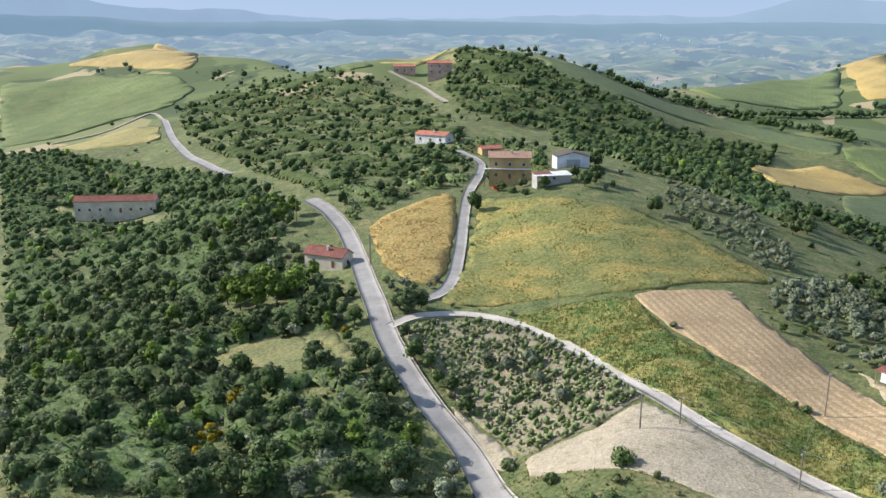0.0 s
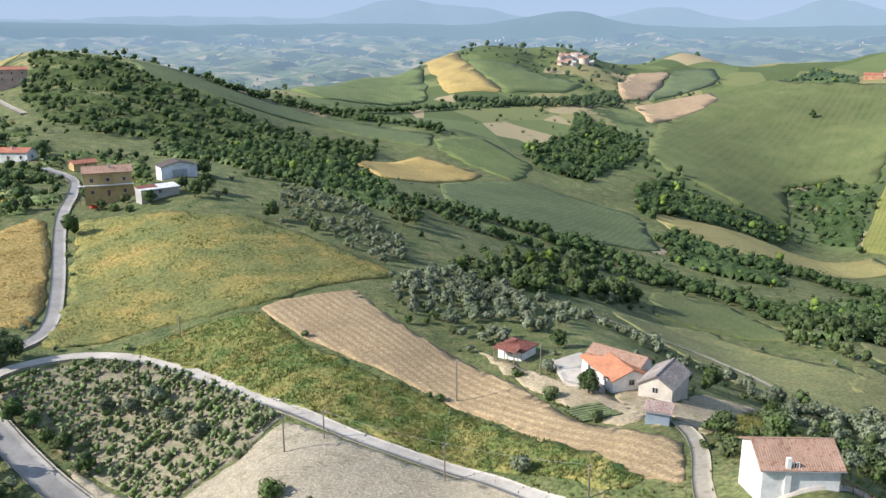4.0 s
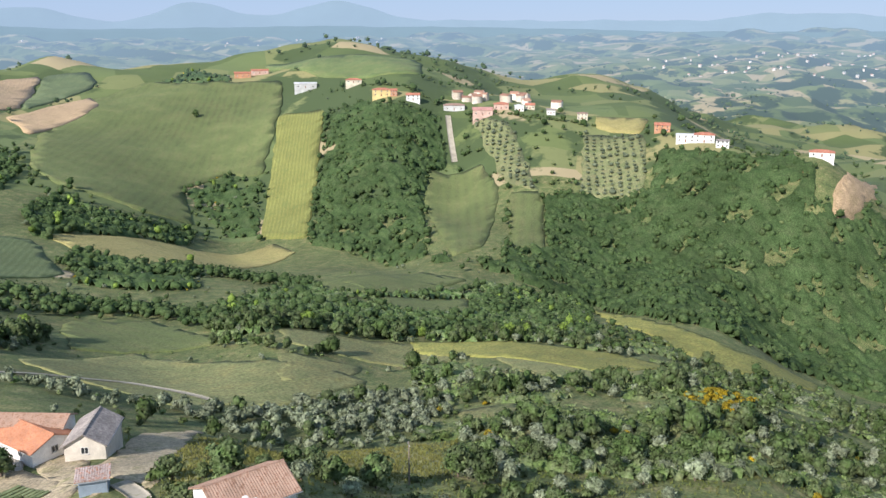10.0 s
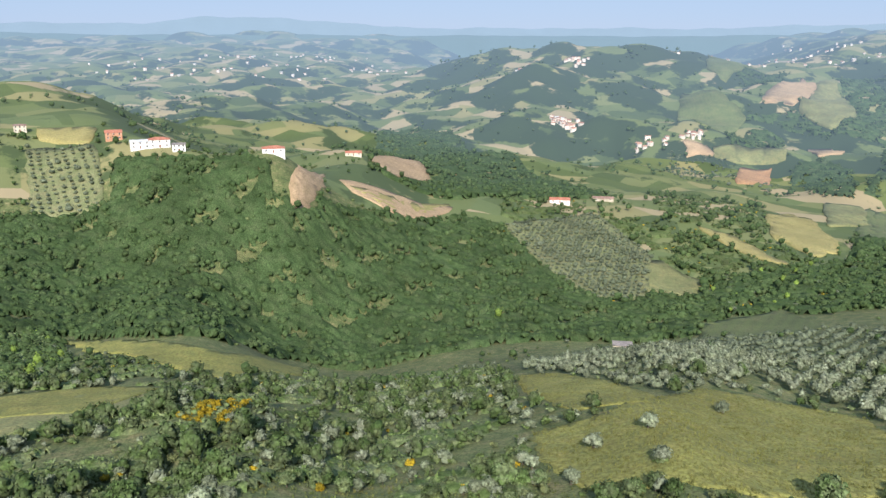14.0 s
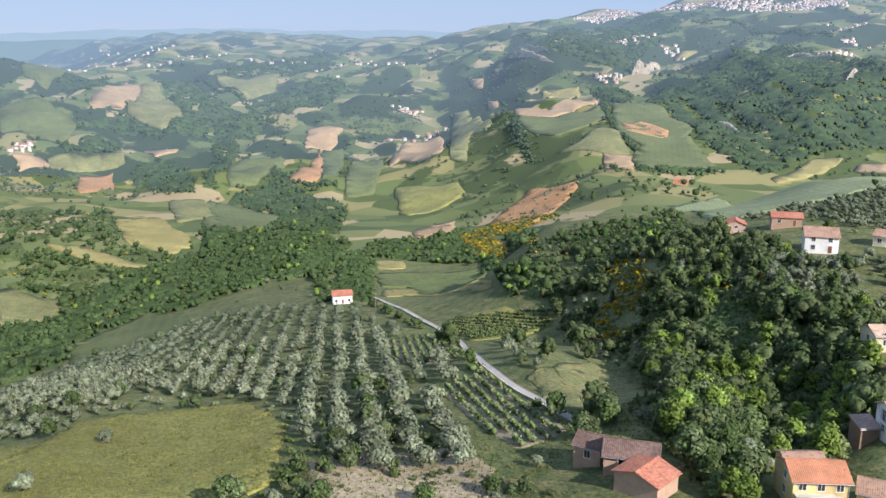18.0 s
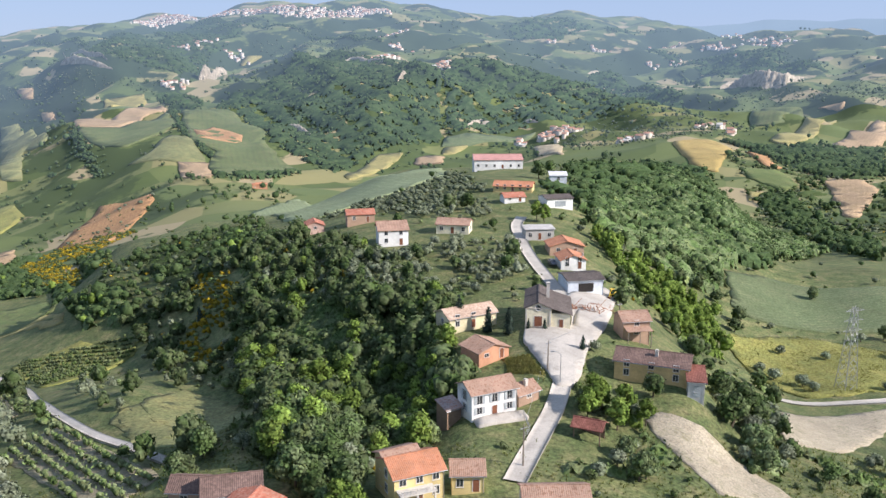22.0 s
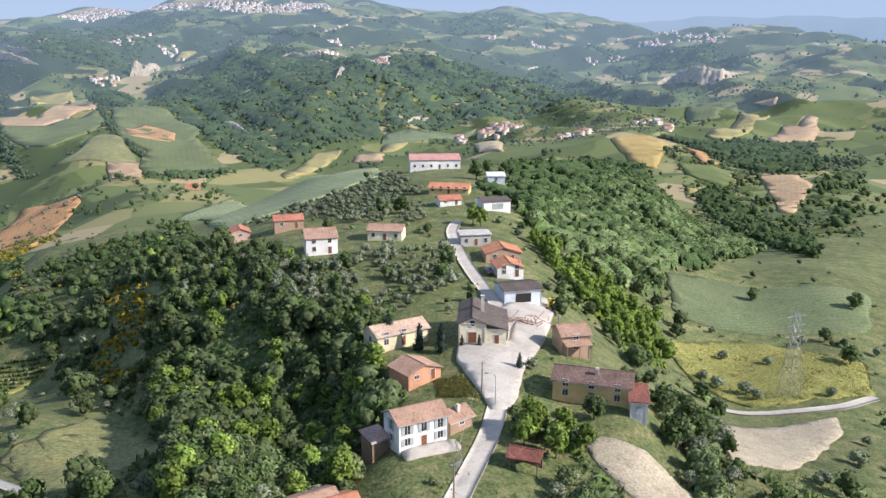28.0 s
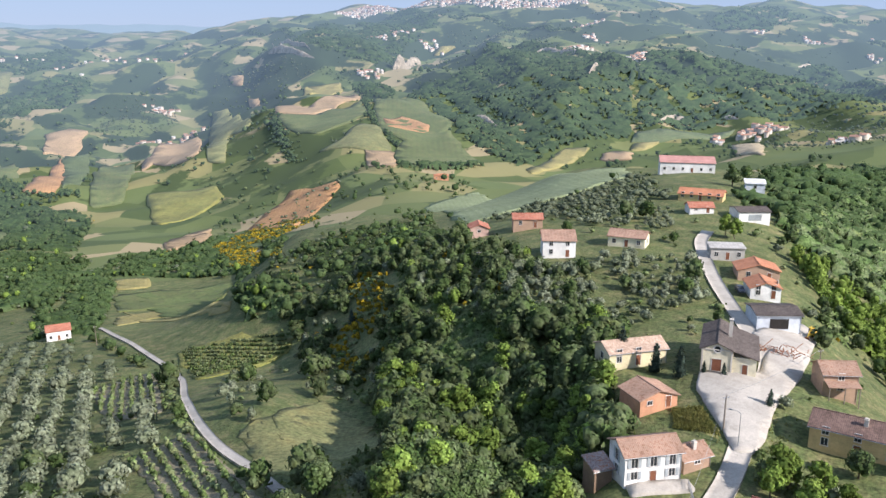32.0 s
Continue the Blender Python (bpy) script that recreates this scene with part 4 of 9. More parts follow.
WOODS = {
    'west_wood': ('wood', [(-305, 580), (-256, 558), (-161, 475), (-94, 383), (-51, 294), (-52, 266), (-29.9, 219.8), (-21.7, 186.4), (-10.6, 154.8), (0.6, 123.8), (-75.7, 128.9)]),
    'spur_scrub': ('scrub', [(-207, 659), (-172, 718), (-61, 644), (-9, 539), (13, 429), (4, 353), (-45, 306), (-96, 404), (-164, 540)]),
    'spur_plantation': ('plantation', [(12, 714), (62, 656), (86, 606), (148, 535), (215, 538), (121, 345), (76, 412), (49, 441), (15, 479), (-2, 599)]),
    'garden_scrub': ('scrub', [(-17, 316), (-16, 377), (4, 410), (32, 413), (47, 396), (41, 321), (36, 300), (14, 309), (-5, 304)]),
    'shed_trees': ('mixed', [(95, 436), (126, 462), (139, 408), (103, 348), (79, 349)]),
    'house_wood': ('wood', [(48, 401), (110, 465), (144, 411), (143, 348), (127, 278), (95, 310), (70, 357)]),
    'upper_olives': ('olive', [(84, 313), (104, 299), (108, 254), (97.8, 226.1), (85.3, 217), (78, 244), (71, 266)]),
    'farm_olives': ('olive', [(87, 210.8), (110.5, 218.2), (113.9, 194.8), (108.9, 170.3), (122.6, 173.5), (100.4, 159.5), (84.1, 155.6), (78.3, 171.8), (74.8, 190.5)]),
    'vine_mound': ('scrub', [(-46, 369), (-23, 389), (10, 373), (4, 326), (-16, 289), (-31, 276), (-38, 290)]),
    'farm_thicket': ('wood', [(105.9, 218.9), (173, 270), (194, 236), (161, 213), (121.8, 203.6)]),
    'farm_olive_belt': ('olive', [(92.6, 218.9), (114, 214.6), (125, 186.4), (156.3, 158.9), (151.3, 142.4), (129.7, 151.4), (123.5, 174.3), (90.5, 172.4), (78.4, 187.2)]),
    'east_olives': ('olive', [(142.5, 145.4), (187.2, 127.8), (192.4, 97.3), (169.3, 86.1), (143.7, 93.6), (135.3, 121.6)]),
    'heart_grove': ('wood', [(540, 488), (592, 485), (592, 445), (511, 389), (498, 415)]),
    'crest_grove': ('wood', [(714, 682), (833, 714), (782, 606), (731, 625)]),
    'creek_grove': ('wood', [(333, 558), (413, 598), (446, 555), (388, 497), (341, 510)]),
    'bowl_grove': ('wood', [(350, 437), (406, 473), (385, 414), (476, 420), (440, 392), (318, 387)]),
    'settlement_wood': ('slope', [(700, 443), (700, 357), (707, 332), (649, 299), (572, 284), (432, 215), (452, 179), (575, 220), (577, 194), (594, 172), (599, 125), (622, 65), (373, 36), (373, 71), (412, 116), (431, 181), (478, 277), (490, 333), (598, 392)]),
    'valley_wood': ('wood', [(254, 233), (321, 239), (370, 174), (405, 173), (412, 116), (311, 85), (274, 110), (264, 161), (219, 190)]),
    'grey_olives': ('olive', [(154.7, 137.5), (193.5, 120.7), (179.5, 92.9), (165.4, 86.5), (149.5, 117.4)]),
    'near_thicket': ('mixed', [(149.6, 76.8), (180.9, 76.7), (221.3, 60.7), (285, 30), (152.8, 21.9), (132.8, 64.4)]),
    'nose_wood': ('slope', [(646, 130), (614, 21), (572, 17), (601, -6), (688, -126), (665, -162), (516, -184), (523, -261), (509, -275), (415, -221), (432, -92), (430, -2), (378, 76), (454, 147), (574, 195), (592, 172), (597, 126)]),
    'foot_thicket': ('mixed', [(320, 172), (369, 104), (328, 56), (375, 6), (370, -76), (207.6, -41.3), (144.4, -25.3), (153, 90.5)]),
    'meadow_olives': ('olive', [(357, -85), (314, -161), (222.1, -106.9), (209.2, -75.9), (262, -65)]),
    'olive_grove': ('grove', [(383, -199), (383, -256), (317, -273), (248, -248), (154.5, -171.5), (103.5, -101.1), (108.5, -86.4), (133, -89.4), (172.2, -121.1), (204.3, -135.5), (224, -124), (230, -103), (312, -69), (378, -133)]),
    'creek_wood': ('wood', [(443, -296), (484, -368), (490, -462), (466, -541), (401, -560), (362, -495), (460, -497), (287, -286), (306, -269), (412, -372)]),
    'west_plantation_trees': ('orchard', [(641, -169), (719, -244), (615, -265), (558, -229), (531, -185), (599, -181)]),
    'valley_wood_west': ('scrub', [(1047, -272), (746, -269), (673, -337), (571, -338), (557, -393), (633, -553), (541, -553), (496, -455), (487, -371), (461, -300), (488, -233), (445, -144), (446, -92)]),
    'knoll_wood': ('knoll', [(218, -288), (182, -399), (112, -266), (93, -251), (80.4, -190.6), (82.2, -168), (83.2, -140.2), (108.4, -180.8), (154, -228), (173, -255)]),
    'village_olives': ('olive', [(95, -245), (74, -245), (42, -262), (37.7, -221.8), (57.3, -200.5), (72.3, -198.3), (89.2, -217.9)]),
    'broom_slope': ('broomy', [(156, -275), (134, -257), (123, -224), (119.3, -204.9), (125.8, -197.9), (137, -218), (148, -248)]),
    'broom_bank': ('broomy', [(436, -599), (412, -605), (219, -327), (205, -302), (346, -498), (384, -520)]),
    'broom_patch': ('broomy', [(211, 42.8), (245.7, 33.2), (251, 27), (197.8, 30.2), (194.1, 36.3)]),
    'broom_wood': ('broomy', [(-47.1, 169.5), (-38.5, 169.6), (-36.3, 161.6), (-42.9, 161.6)]),
    'broom_low': ('broomy', [(-50.3, 150.8), (-46.6, 157.8), (-42, 148.4), (-45.9, 139.4)]),
    'village_wood': ('villageslope', [(92.8, -161.5), (80.4, -190.6), (58.9, -178.6), (48.9, -155.9), (46.6, -132.6), (59.4, -126.2), (61.8, -100.1), (75.7, -113.6), (93.3, -124.3), (106.3, -158.4)]),
    'wood_ridge': ('slope', [(-110, -727), (-98, -546), (-119, -467), (-48, -350), (-27, -289), (-7, -280), (15, -296), (31, -297)]),
    'acacia_row': ('acacia', [(21, -288), (1, -280), (-20, -268), (-17.9, -228.2), (-3.6, -216.5), (4.1, -243.7), (13, -263)]),
    'east_wood': ('mixed', [(-139, -922), (-381, -984), (-195, -529), (-95, -477), (-130, -733)]),
    'corner_thicket': ('mixed', [(-6.4, -198.6), (-29.6, -224.9), (-16, -163.3), (-25.8, -156.1), (-55.8, -191.9), (-39.4, -153.1), (-3.7, -138.6), (-0.7, -159.6)]),
    'village_thicket': ('mixed', [(26.7, -153.7), (12.4, -160.5), (11.9, -144.5), (4.8, -128.4), (29.7, -121.9)]),
    'west_glade': ('sparse', [(178, -225), (173, -258), (115.4, -212.1), (76.8, -198.6), (64, -141.8), (49.1, -137.6), (58.7, -119.5), (82.3, -120.8), (131.8, -154.8)]),
    'village_slope': ('villageslope', [(179, -356), (107, -266), (70.4, -234.7), (58.9, -199.1), (61.2, -180.3), (69.2, -164.6), (87, -167.8), (119.8, -210.7), (151, -265)]),
    'lane_trees': ('acacia', [(26.8, -150.5), (20.3, -156.4), (10, -162.1), (10.4, -149.3), (15.2, -140.8), (23.9, -140.8)]),
    'house_trees': ('mixed', [(-6.4, -191.1), (-28.5, -220.3), (-11.8, -151.5), (-3.2, -145.3), (-2.3, -162)]),
    'lower_trees': ('mixed', [(79, -124.7), (67.6, -129.1), (60.7, -131), (55.2, -105.4), (65.4, -100.9), (72.8, -107.1)]),
    'slope_trees': ('scrub', [(8, -261), (-4.9, -249.2), (-14.6, -227.4), (-4.7, -205.2), (3.5, -219.9), (14.5, -236.7)]),
    'field_olives': ('olive', [(129, -334), (102, -352), (78, -385), (56, -334), (52, -288), (73, -285), (101, -305)]),
    'terrace_trees': ('orchard', [(684, 195), (683, 146), (598, 127), (594, 172)]),
    'terrace_trees_west': ('orchard', [(715, 308), (682, 257), (579, 198), (596, 229)]),
    'grid_trees': ('orchard', [(668, -163), (738, -267), (616, -269), (518, -218), (518, -185), (581, -168)]),
    'vineyard_vines': ('vines', [(-9.8, 185.9), (-2.5, 192), (9.3, 191.9), (20.3, 181.5), (29.3, 164.8), (36.2, 141), (26.1, 134.4), (13.8, 134.8), (10.1, 144.2), (1.6, 160.1), (-6.1, 177.1)]),
    'low_vines': ('vines', [(211, -204), (207, -228), (158.1, -172.9), (172.5, -168.5)]),
    'long_vines': ('vines', [(141.9, -141.1), (137.4, -155.6), (95.7, -121.8), (101.5, -110.5)]),
    'terrace_vines': ('vines', [(214, -250), (174, -253), (164, -240), (181, -215)]),
    'escarpment_wood': ('farwood', [(562, -1495), (573, -1691), (579, -1971), (328, -1631), (245, -1584), (198, -1238), (228, -1196), (284, -1099), (295, -981), (331, -1025), (438, -1133), (529, -1305), (598, -1352), (634, -1511)]),
    'escarpment_wood_east': ('farwood', [(271, -1779), (88, -1704), (-88, -2416), (-189, -2015), (-222, -1760), (-124, -1403), (-45, -1360), (67, -1332), (201, -1260)]),
    'gorge_wood': ('farwood', [(1365, -2474), (991, -2218), (897, -2193), (894, -2078), (824, -1838), (793, -1656), (875, -1708), (965, -1723), (1115, -1880)]),
    'brow_wood': ('farwood', [(1260, -2851), (952, -2459), (885, -2275), (991, -2218), (1214, -2414)]),
    'spur_wood': ('farwood', [(798, -1543), (758, -1574), (638, -1415), (615, -1360), (700, -1383)]),
    'bottom_wood': ('farwood', [(434, -950), (393, -1017), (322, -945), (345, -881), (393, -849)]),
    'west_scrub': ('faroliv', [(1341, -1874), (1170, -1791), (913, -1620), (802, -1603), (817, -1552), (1022, -1590), (1270, -1766)]),
    'shelf_olives': ('faroliv', [(875, -2246), (695, -2278), (487, -2092), (613, -2093), (788, -2174)]),
    'spur_olives': ('faroliv', [(556, -992), (544, -1021), (507, -1018), (483, -977), (485, -926), (530, -960)]),
    'dark_hill': ('farwood', [(220, -2750), (18, -3093), (-84, -2986), (41, -2629), (194, -2713)]),
    'dark_hill_east': ('farwood', [(-108, -2955), (-387, -3004), (-231, -2932), (-116, -2861)]),
    'basin_wood': ('farwood', [(-197, -2804), (-547, -2345), (-616, -1831), (-565, -2062), (-360, -2229), (-290, -2577)]),
    'hill_wood': ('farwood', [(-150, -1004), (-266, -1058), (-366, -1090), (-262, -797), (-210, -799), (-193, -867), (-171, -940)]),
    'valley_olives': ('faroliv', [(15, -1329), (-145, -1377), (-228, -1214), (-158, -1047), (-79, -975), (17, -1013), (53, -1240)]),
    'slope_olives': ('faroliv', [(-252, -1673), (-347, -1704), (-406, -1586), (-591, -1756), (-471, -1398), (-391, -1528), (-312, -1561)]),
    'dark_slope': ('farwood', [(2090, -1476), (2040, -1527), (1403, -1270), (1354, -1140), (1401, -1101), (1500, -1058), (1595, -1179), (1872, -1338)]),
    'crest_wood_a': ('farwood', [(2112, -1697), (2113, -1817), (1886, -1791), (1791, -1653), (1906, -1578)]),
    'crest_wood_b': ('farwood', [(2223, -2085), (1989, -2082), (1874, -1957), (1767, -1674)]),
    'fold_wood_a': ('farwood', [(1637, -952), (1657, -1080), (1497, -1065), (1465, -1039), (1595, -1008), (1606, -932)]),
    'fold_wood_b': ('farwood', [(1413, -778), (1544, -901), (1511, -968), (1346, -842), (1375, -769)]),
    'fold_wood_c': ('farwood', [(1287, -830), (1284, -888), (1233, -912), (926, -686), (962, -659), (1232, -796)]),
    'fold_wood_d': ('farwood', [(1401, -1101), (1361, -1126), (1199, -1003), (1110, -884), (931, -721), (936, -700)]),
    'valley_creek_wood': ('farwood', [(823, -615), (909, -734), (902, -826), (764, -764), (688, -640), (631, -543), (571, -452), (618, -442)]),
    'gully_wood': ('farwood', [(1678, -1441), (1738, -1812), (1526, -1655), (1402, -1314)]),
    'upper_wood': ('farwood', [(2124, -1156), (2129, -1372), (1875, -1141), (2014, -1138)]),
    'orchard_far': ('faroliv', [(1348, -1481), (1288, -1635), (1111, -1416), (1204, -1270)]),
    'notch_trees': ('faroliv', [(1378, -659), (1365, -782), (1105, -698), (1033, -650), (1047, -537), (1124, -529)]),
    'shade_wood': ('tall', [(76.2, -152.0), (74.0, -174.5), (67.8, -181.2), (62.8, -189.5), (57.1, -186.6), (49.1, -160.3), (48.0, -146.5), (51.4, -146.5), (49.4, -132.5), (53.0, -131.1), (64.0, -141.8), (69.8, -134.0)]),
    'shade_wood_low': ('tall', [(81.5, -125.6), (78.2, -169.3), (66.5, -176.7), (55.1, -162.0), (52.0, -149.2), (47.5, -131.8), (50.7, -133.1), (61.5, -134.5), (58.2, -114.9), (73.5, -108.8)]),
    'house_acacias': ('acacia', [(61.7, -175.7), (56.2, -180.3), (50.0, -160.6), (48.8, -146.9), (51.1, -144.3), (49.1, -130.6), (53.5, -134.4)]),
    'square_trees': ('tall', [(57.6, -189.9), (57.1, -196.3), (50.4, -191.1), (48.7, -174.9), (51.9, -176.1)]),
    'ridge_plantation': ('slope', [(39.2, -349.1), (23.9, -441.5), (-50.9, -869.4), (-108.0, -811.4), (-103.1, -575.0), (-61.9, -352.5), (-47.2, -337.6), (-25.9, -346.2), (10.9, -308.5)]),
    'plantation_low': ('slope', [(-127.4, -706.7), (-164.9, -733.0), (-149.9, -479.1), (-119.7, -396.4), (-119.0, -503.4), (-120.6, -586.6)]),
    'bowl_thicket': ('wood', [(470.0, 679.9), (468.1, 584.1), (423.9, 525.4), (337.9, 491.3), (315.9, 521.5), (411.9, 606.8)]),
    'bowl_belt': ('wood', [(367.7, 458.9), (418.9, 490.3), (418.7, 440.8), (488.2, 430.1), (469.8, 414.4), (372.3, 403.4), (318.0, 395.0)]),
    'crest_wood_left': ('wood', [(2124.7, 3546.4), (2298.6, 3220.9), (2234.5, 3030.4), (512.5, 859.8)]),
    'slope_foot_wood': ('wood', [(385.7, 165.4), (434.7, 128.4), (334.8, 94.6), (277.4, 113.5), (335.3, 147.7)]),
    'meadow_belt': ('wood', [(299.1, 349.6), (333.0, 358.0), (409.9, 366.2), (299.6, 266.9), (272.5, 291.7), (263.7, 307.6)]),
    'meadow_belt_high': ('wood', [(353.3, 441.5), (412.4, 479.6), (424.7, 448.0), (463.4, 425.1), (373.3, 402.1), (323.5, 398.4)]),
    'meadow_grove': ('wood', [(323.8, 538.7), (389.1, 555.6), (390.3, 508.2), (332.2, 460.4), (308.4, 490.8)]),
    'shade_wood_east': ('tall', [(116.9, -211.5), (77.0, -202.6), (56.1, -204.9), (46.6, -145.8), (53.3, -140.3), (62.5, -147.1), (80.0, -128.3), (104.8, -178.8)]),
    'creek_clump': ('tall', [(224.2, -296.7), (187.9, -280.4), (174.0, -260.1), (195.9, -261.7)]),
    'ridge_side_olives': ('olive', [(134.0, -324.0), (118.1, -340.9), (98.9, -370.4), (80.7, -410.4), (65.1, -360.7), (62.6, -306.1), (77.9, -294.5), (104.1, -313.6)]),
    'crest_broom': ('broomy', [(460.8, -608.5), (466.9, -698.8), (377.7, -658.2), (386.5, -597.2), (389.8, -537.6)]),
    'orange_orchard_trees': ('dots', [(472, -678), (518, -837), (438, -809), (390, -628)]),
    'ridge_end_wood': ('slope', [(1661.0, -181.8), (1688.1, -331.0), (1015.7, -297.0), (838.5, -336.3), (778.1, -231.1), (742.7, -137.7), (756.8, -61.3)]),
    'creek_forest': ('wood', [(621.9, -240.8), (568.0, -291.3), (577.4, -394.2), (656.3, -521.7), (606.8, -550.3), (518.0, -531.2), (424.5, -390.2), (438.1, -291.3), (481.3, -241.9), (496.9, -163.2), (476.5, -114.7), (453.8, -83.7), (528.5, -145.5)]),
    'valley_scrub': ('scrub', [(690.0, -303.4), (680.9, -404.5), (577.4, -394.2), (529.8, -288.3), (600.4, -269.3)]),
    'hill_scrub': ('scrub', [(884.0, -383.7), (860.2, -519.4), (680.7, -417.2), (703.6, -321.4)]),
    'gully_forest': ('wood', [(999.7, -878.2), (867.8, -810.9), (739.9, -773.1), (563.0, -565.1), (644.4, -555.7), (869.5, -751.2)]),
    'bank_forest': ('wood', [(515.2, -542.2), (479.2, -664.1), (352.5, -559.7), (207.5, -305.4), (417.2, -545.4), (449.5, -487.4)]),
}
HEDGES = {
    'hedge_low': (20, [(146, 317), (185, 323), (219, 308), (226, 273), (254, 254), (247, 191), (295, 140)]),
    'hedge_mid': (16, [(287, 341), (310, 309), (341, 279), (332, 230)]),
    'hedge_high': (16, [(375, 759), (439, 710), (547, 706)]),
    'hedge_west': (18, [(119, 643), (194, 662), (260, 612), (281, 572)]),
    'hedge_creek': (18, [(427, 618), (434, 578), (427, 525)]),
    'hedge_lane': (3, [(10, 287), (8, 261), (8.6, 241.4)]),
    'hedge_road': (3, [(279.8, -276.9), (257.7, -261.9), (212.5, -230.3), (175.2, -195.8), (152.1, -169.7), (128.5, -146.9), (106.6, -131.1), (89.7, -117.6)]),
    'strip_edge': (7, [(705, 451), (598, 395), (503, 341)]),
    'hedge_ravine': (14, [(737, -1157), (653, -1042), (568, -937)]),
    'hedge_spur': (12, [(699, -1413), (545, -1108), (448, -983), (411, -937)]),
    'hedge_spur_low': (12, [(537, -1223), (461, -1122), (407, -1058)]),
    'hedge_bank': (14, [(1162, -970), (902, -826), (828, -841)]),
    'hedge_upper': (16, [(2040, -1527), (1681, -1431), (1395, -1262)]),
    'hedge_town': (20, [(945, -2442), (714, -2348), (479, -2148)]),
    'hedge_town_low': (18, [(1511, -2294), (1238, -2096), (936, -1715)]),
    'hedge_bowl': (8, [(288.0, 343.0), (332.2, 353.0), (345.7, 308.3), (343.8, 254.9), (328.8, 229.5)]),
    'hedge_bowl_low': (7, [(184.1, 326.2), (195.0, 301.1), (237.0, 295.2), (248.8, 268.2), (251.2, 227.5), (257.6, 193.8), (286.5, 160.7), (302.2, 131.8)]),
    'hedge_foot': (6, [(273.3, 168.3), (295.6, 140.7), (333.4, 107.8), (329.6, 59.8)]),
    'hedge_dry': (5, [(220.0, 195.7), (215.3, 159.6), (239.6, 148.9), (234.1, 121.4)]),
    'hedge_far_top': (8, [(434.7, 738.3), (468.7, 709.0), (533.2, 733.1), (556.8, 722.1)]),
    'hedge_diagonal': (7, [(144.6, 333.1), (149.3, 294.2), (173.9, 284.0), (199.1, 274.4), (230.8, 271.8), (249.5, 251.2), (250.4, 222.5)]),
    'hedge_spur_foot': (6, [(68.1, 326.5), (98.1, 321.0), (134.6, 334.0), (129.7, 293.7)]),
    'hedge_wheat': (8, [(231.0, 656.2), (323.2, 704.1), (383.3, 709.7), (547.4, 718.4)]),
    'hamlet_trees': (5, [(753.0, 466.8), (726.5, 342.2), (698.5, 242.1), (699.8, 185.2), (651.6, 86.5), (619.8, 26.5)]),
}
TOWNS = {
    'hill_town': (260, [(1411, -2651), (1426, -2960), (1089, -2768), (836, -2672), (678, -2840), (597, -2811), (551, -2665), (646, -2693), (855, -2563), (1277, -2849)]),
    'hill_town_low': (130, [(1321, -2152), (1324, -2734), (795, -2372), (318, -2600), (230, -2050), (617, -2172), (992, -2022), (1125, -1839)]),
    'slope_houses': (110, [(896, -2128), (305, -2006), (-116, -2542), (-416, -2422), (-355, -2070), (39, -1495), (278, -1449), (700, -1789)]),
    'east_town': (120, [(82, -2604), (-131, -2822), (-570, -2806), (-700, -2384), (-540, -2318), (-119, -2595)]),
    'valley_village': (90, [(126, -1241), (36, -1292), (-89, -1291), (-207, -1176), (-146, -993), (-70, -878), (2, -966), (74, -1162)]),
    'sea_town': (130, [(2191, -1030), (3706, -2355), (2432, -1859), (1942, -1950), (1704, -2075), (1476, -2154), (1515, -1842), (2113, -1744), (2290, -1250)]),
    'slope_farms': (60, [(1865, -676), (1710, -813), (1744, -941), (1371, -704), (1452, -510), (1520, -455)]),
    'middle_farms': (60, [(1304, -1089), (1189, -1261), (1096, -1478), (759, -1038), (1031, -1179), (1008, -1064), (1190, -1018)]),
    'upper_farms': (80, [(1543, -1563), (1485, -1805), (1119, -1763), (823, -1841), (664, -1376), (959, -1472), (1298, -1475)]),
    'plain_town': (200, [(2834, 702), (3477, 299), (3964, -433), (2442, -579), (2613, -451), (2501, 60), (2637, 486)]),
    'spur_town': (70, [(2348, -618), (2172, -799), (2239, -1123), (2258, -1226), (1977, -795), (1990, -575)]),
    'mid_hamlet': (46, [(1601, -517), (1726, -780), (1479, -628), (1195, -442), (1098, -382), (1513, -552)]),
    'far_plain': (120, [(784, 4037), (1687, 3902), (2800, 3592), (3207, 2468), (3989, 1947), (4133, 2019), (886, 4531)]),
    'crest_farms': (26, [(590, 872), (858, 634), (729, 825), (499, 849)]),
    'ridge_hamlet': (26, [(750.3, 352.2), (798.4, 273.9), (733.0, 205.4), (708.3, 199.2), (701.3, 247.8), (728.3, 338.0)]),
}
CLIFFS = [[(502, -1683, 10.6), (458, -1738, 10.8), (398, -1681, 10.4), (337, -1641, 10.1)], [(300, -1417, 14.5), (298, -1459, 14.9), (294, -1479, 15.1)], [(752, -1658, 31.6), (742, -1672, 31.8), (820, -1919, 36.3), (818, -1975, 37.1)], [(170, -1288, 10.4), (153, -1349, 10.9), (126, -1348, 10.9)], [(86, -1358, 6.4), (62, -1339, 6.3)], [(-291, -1790, 32.7), (-335, -1816, 33.3), (-350, -1688, 31.1), (-386, -1670, 30.9), (-451, -1792, 33.3)], [(1287, -2064, 14.6), (1110, -1860, 13.0), (975, -1712, 11.9)], [(-42, -2286, 9.2), (-77, -2315, 9.3)], [(445, -1273, 11.7), (420, -1250, 11.5), (389, -1218, 11.1)], [(1135, -1798, 16.0), (1071, -1753, 23.2), (988, -1683, 18.4), (933, -1654, 7.8)]]


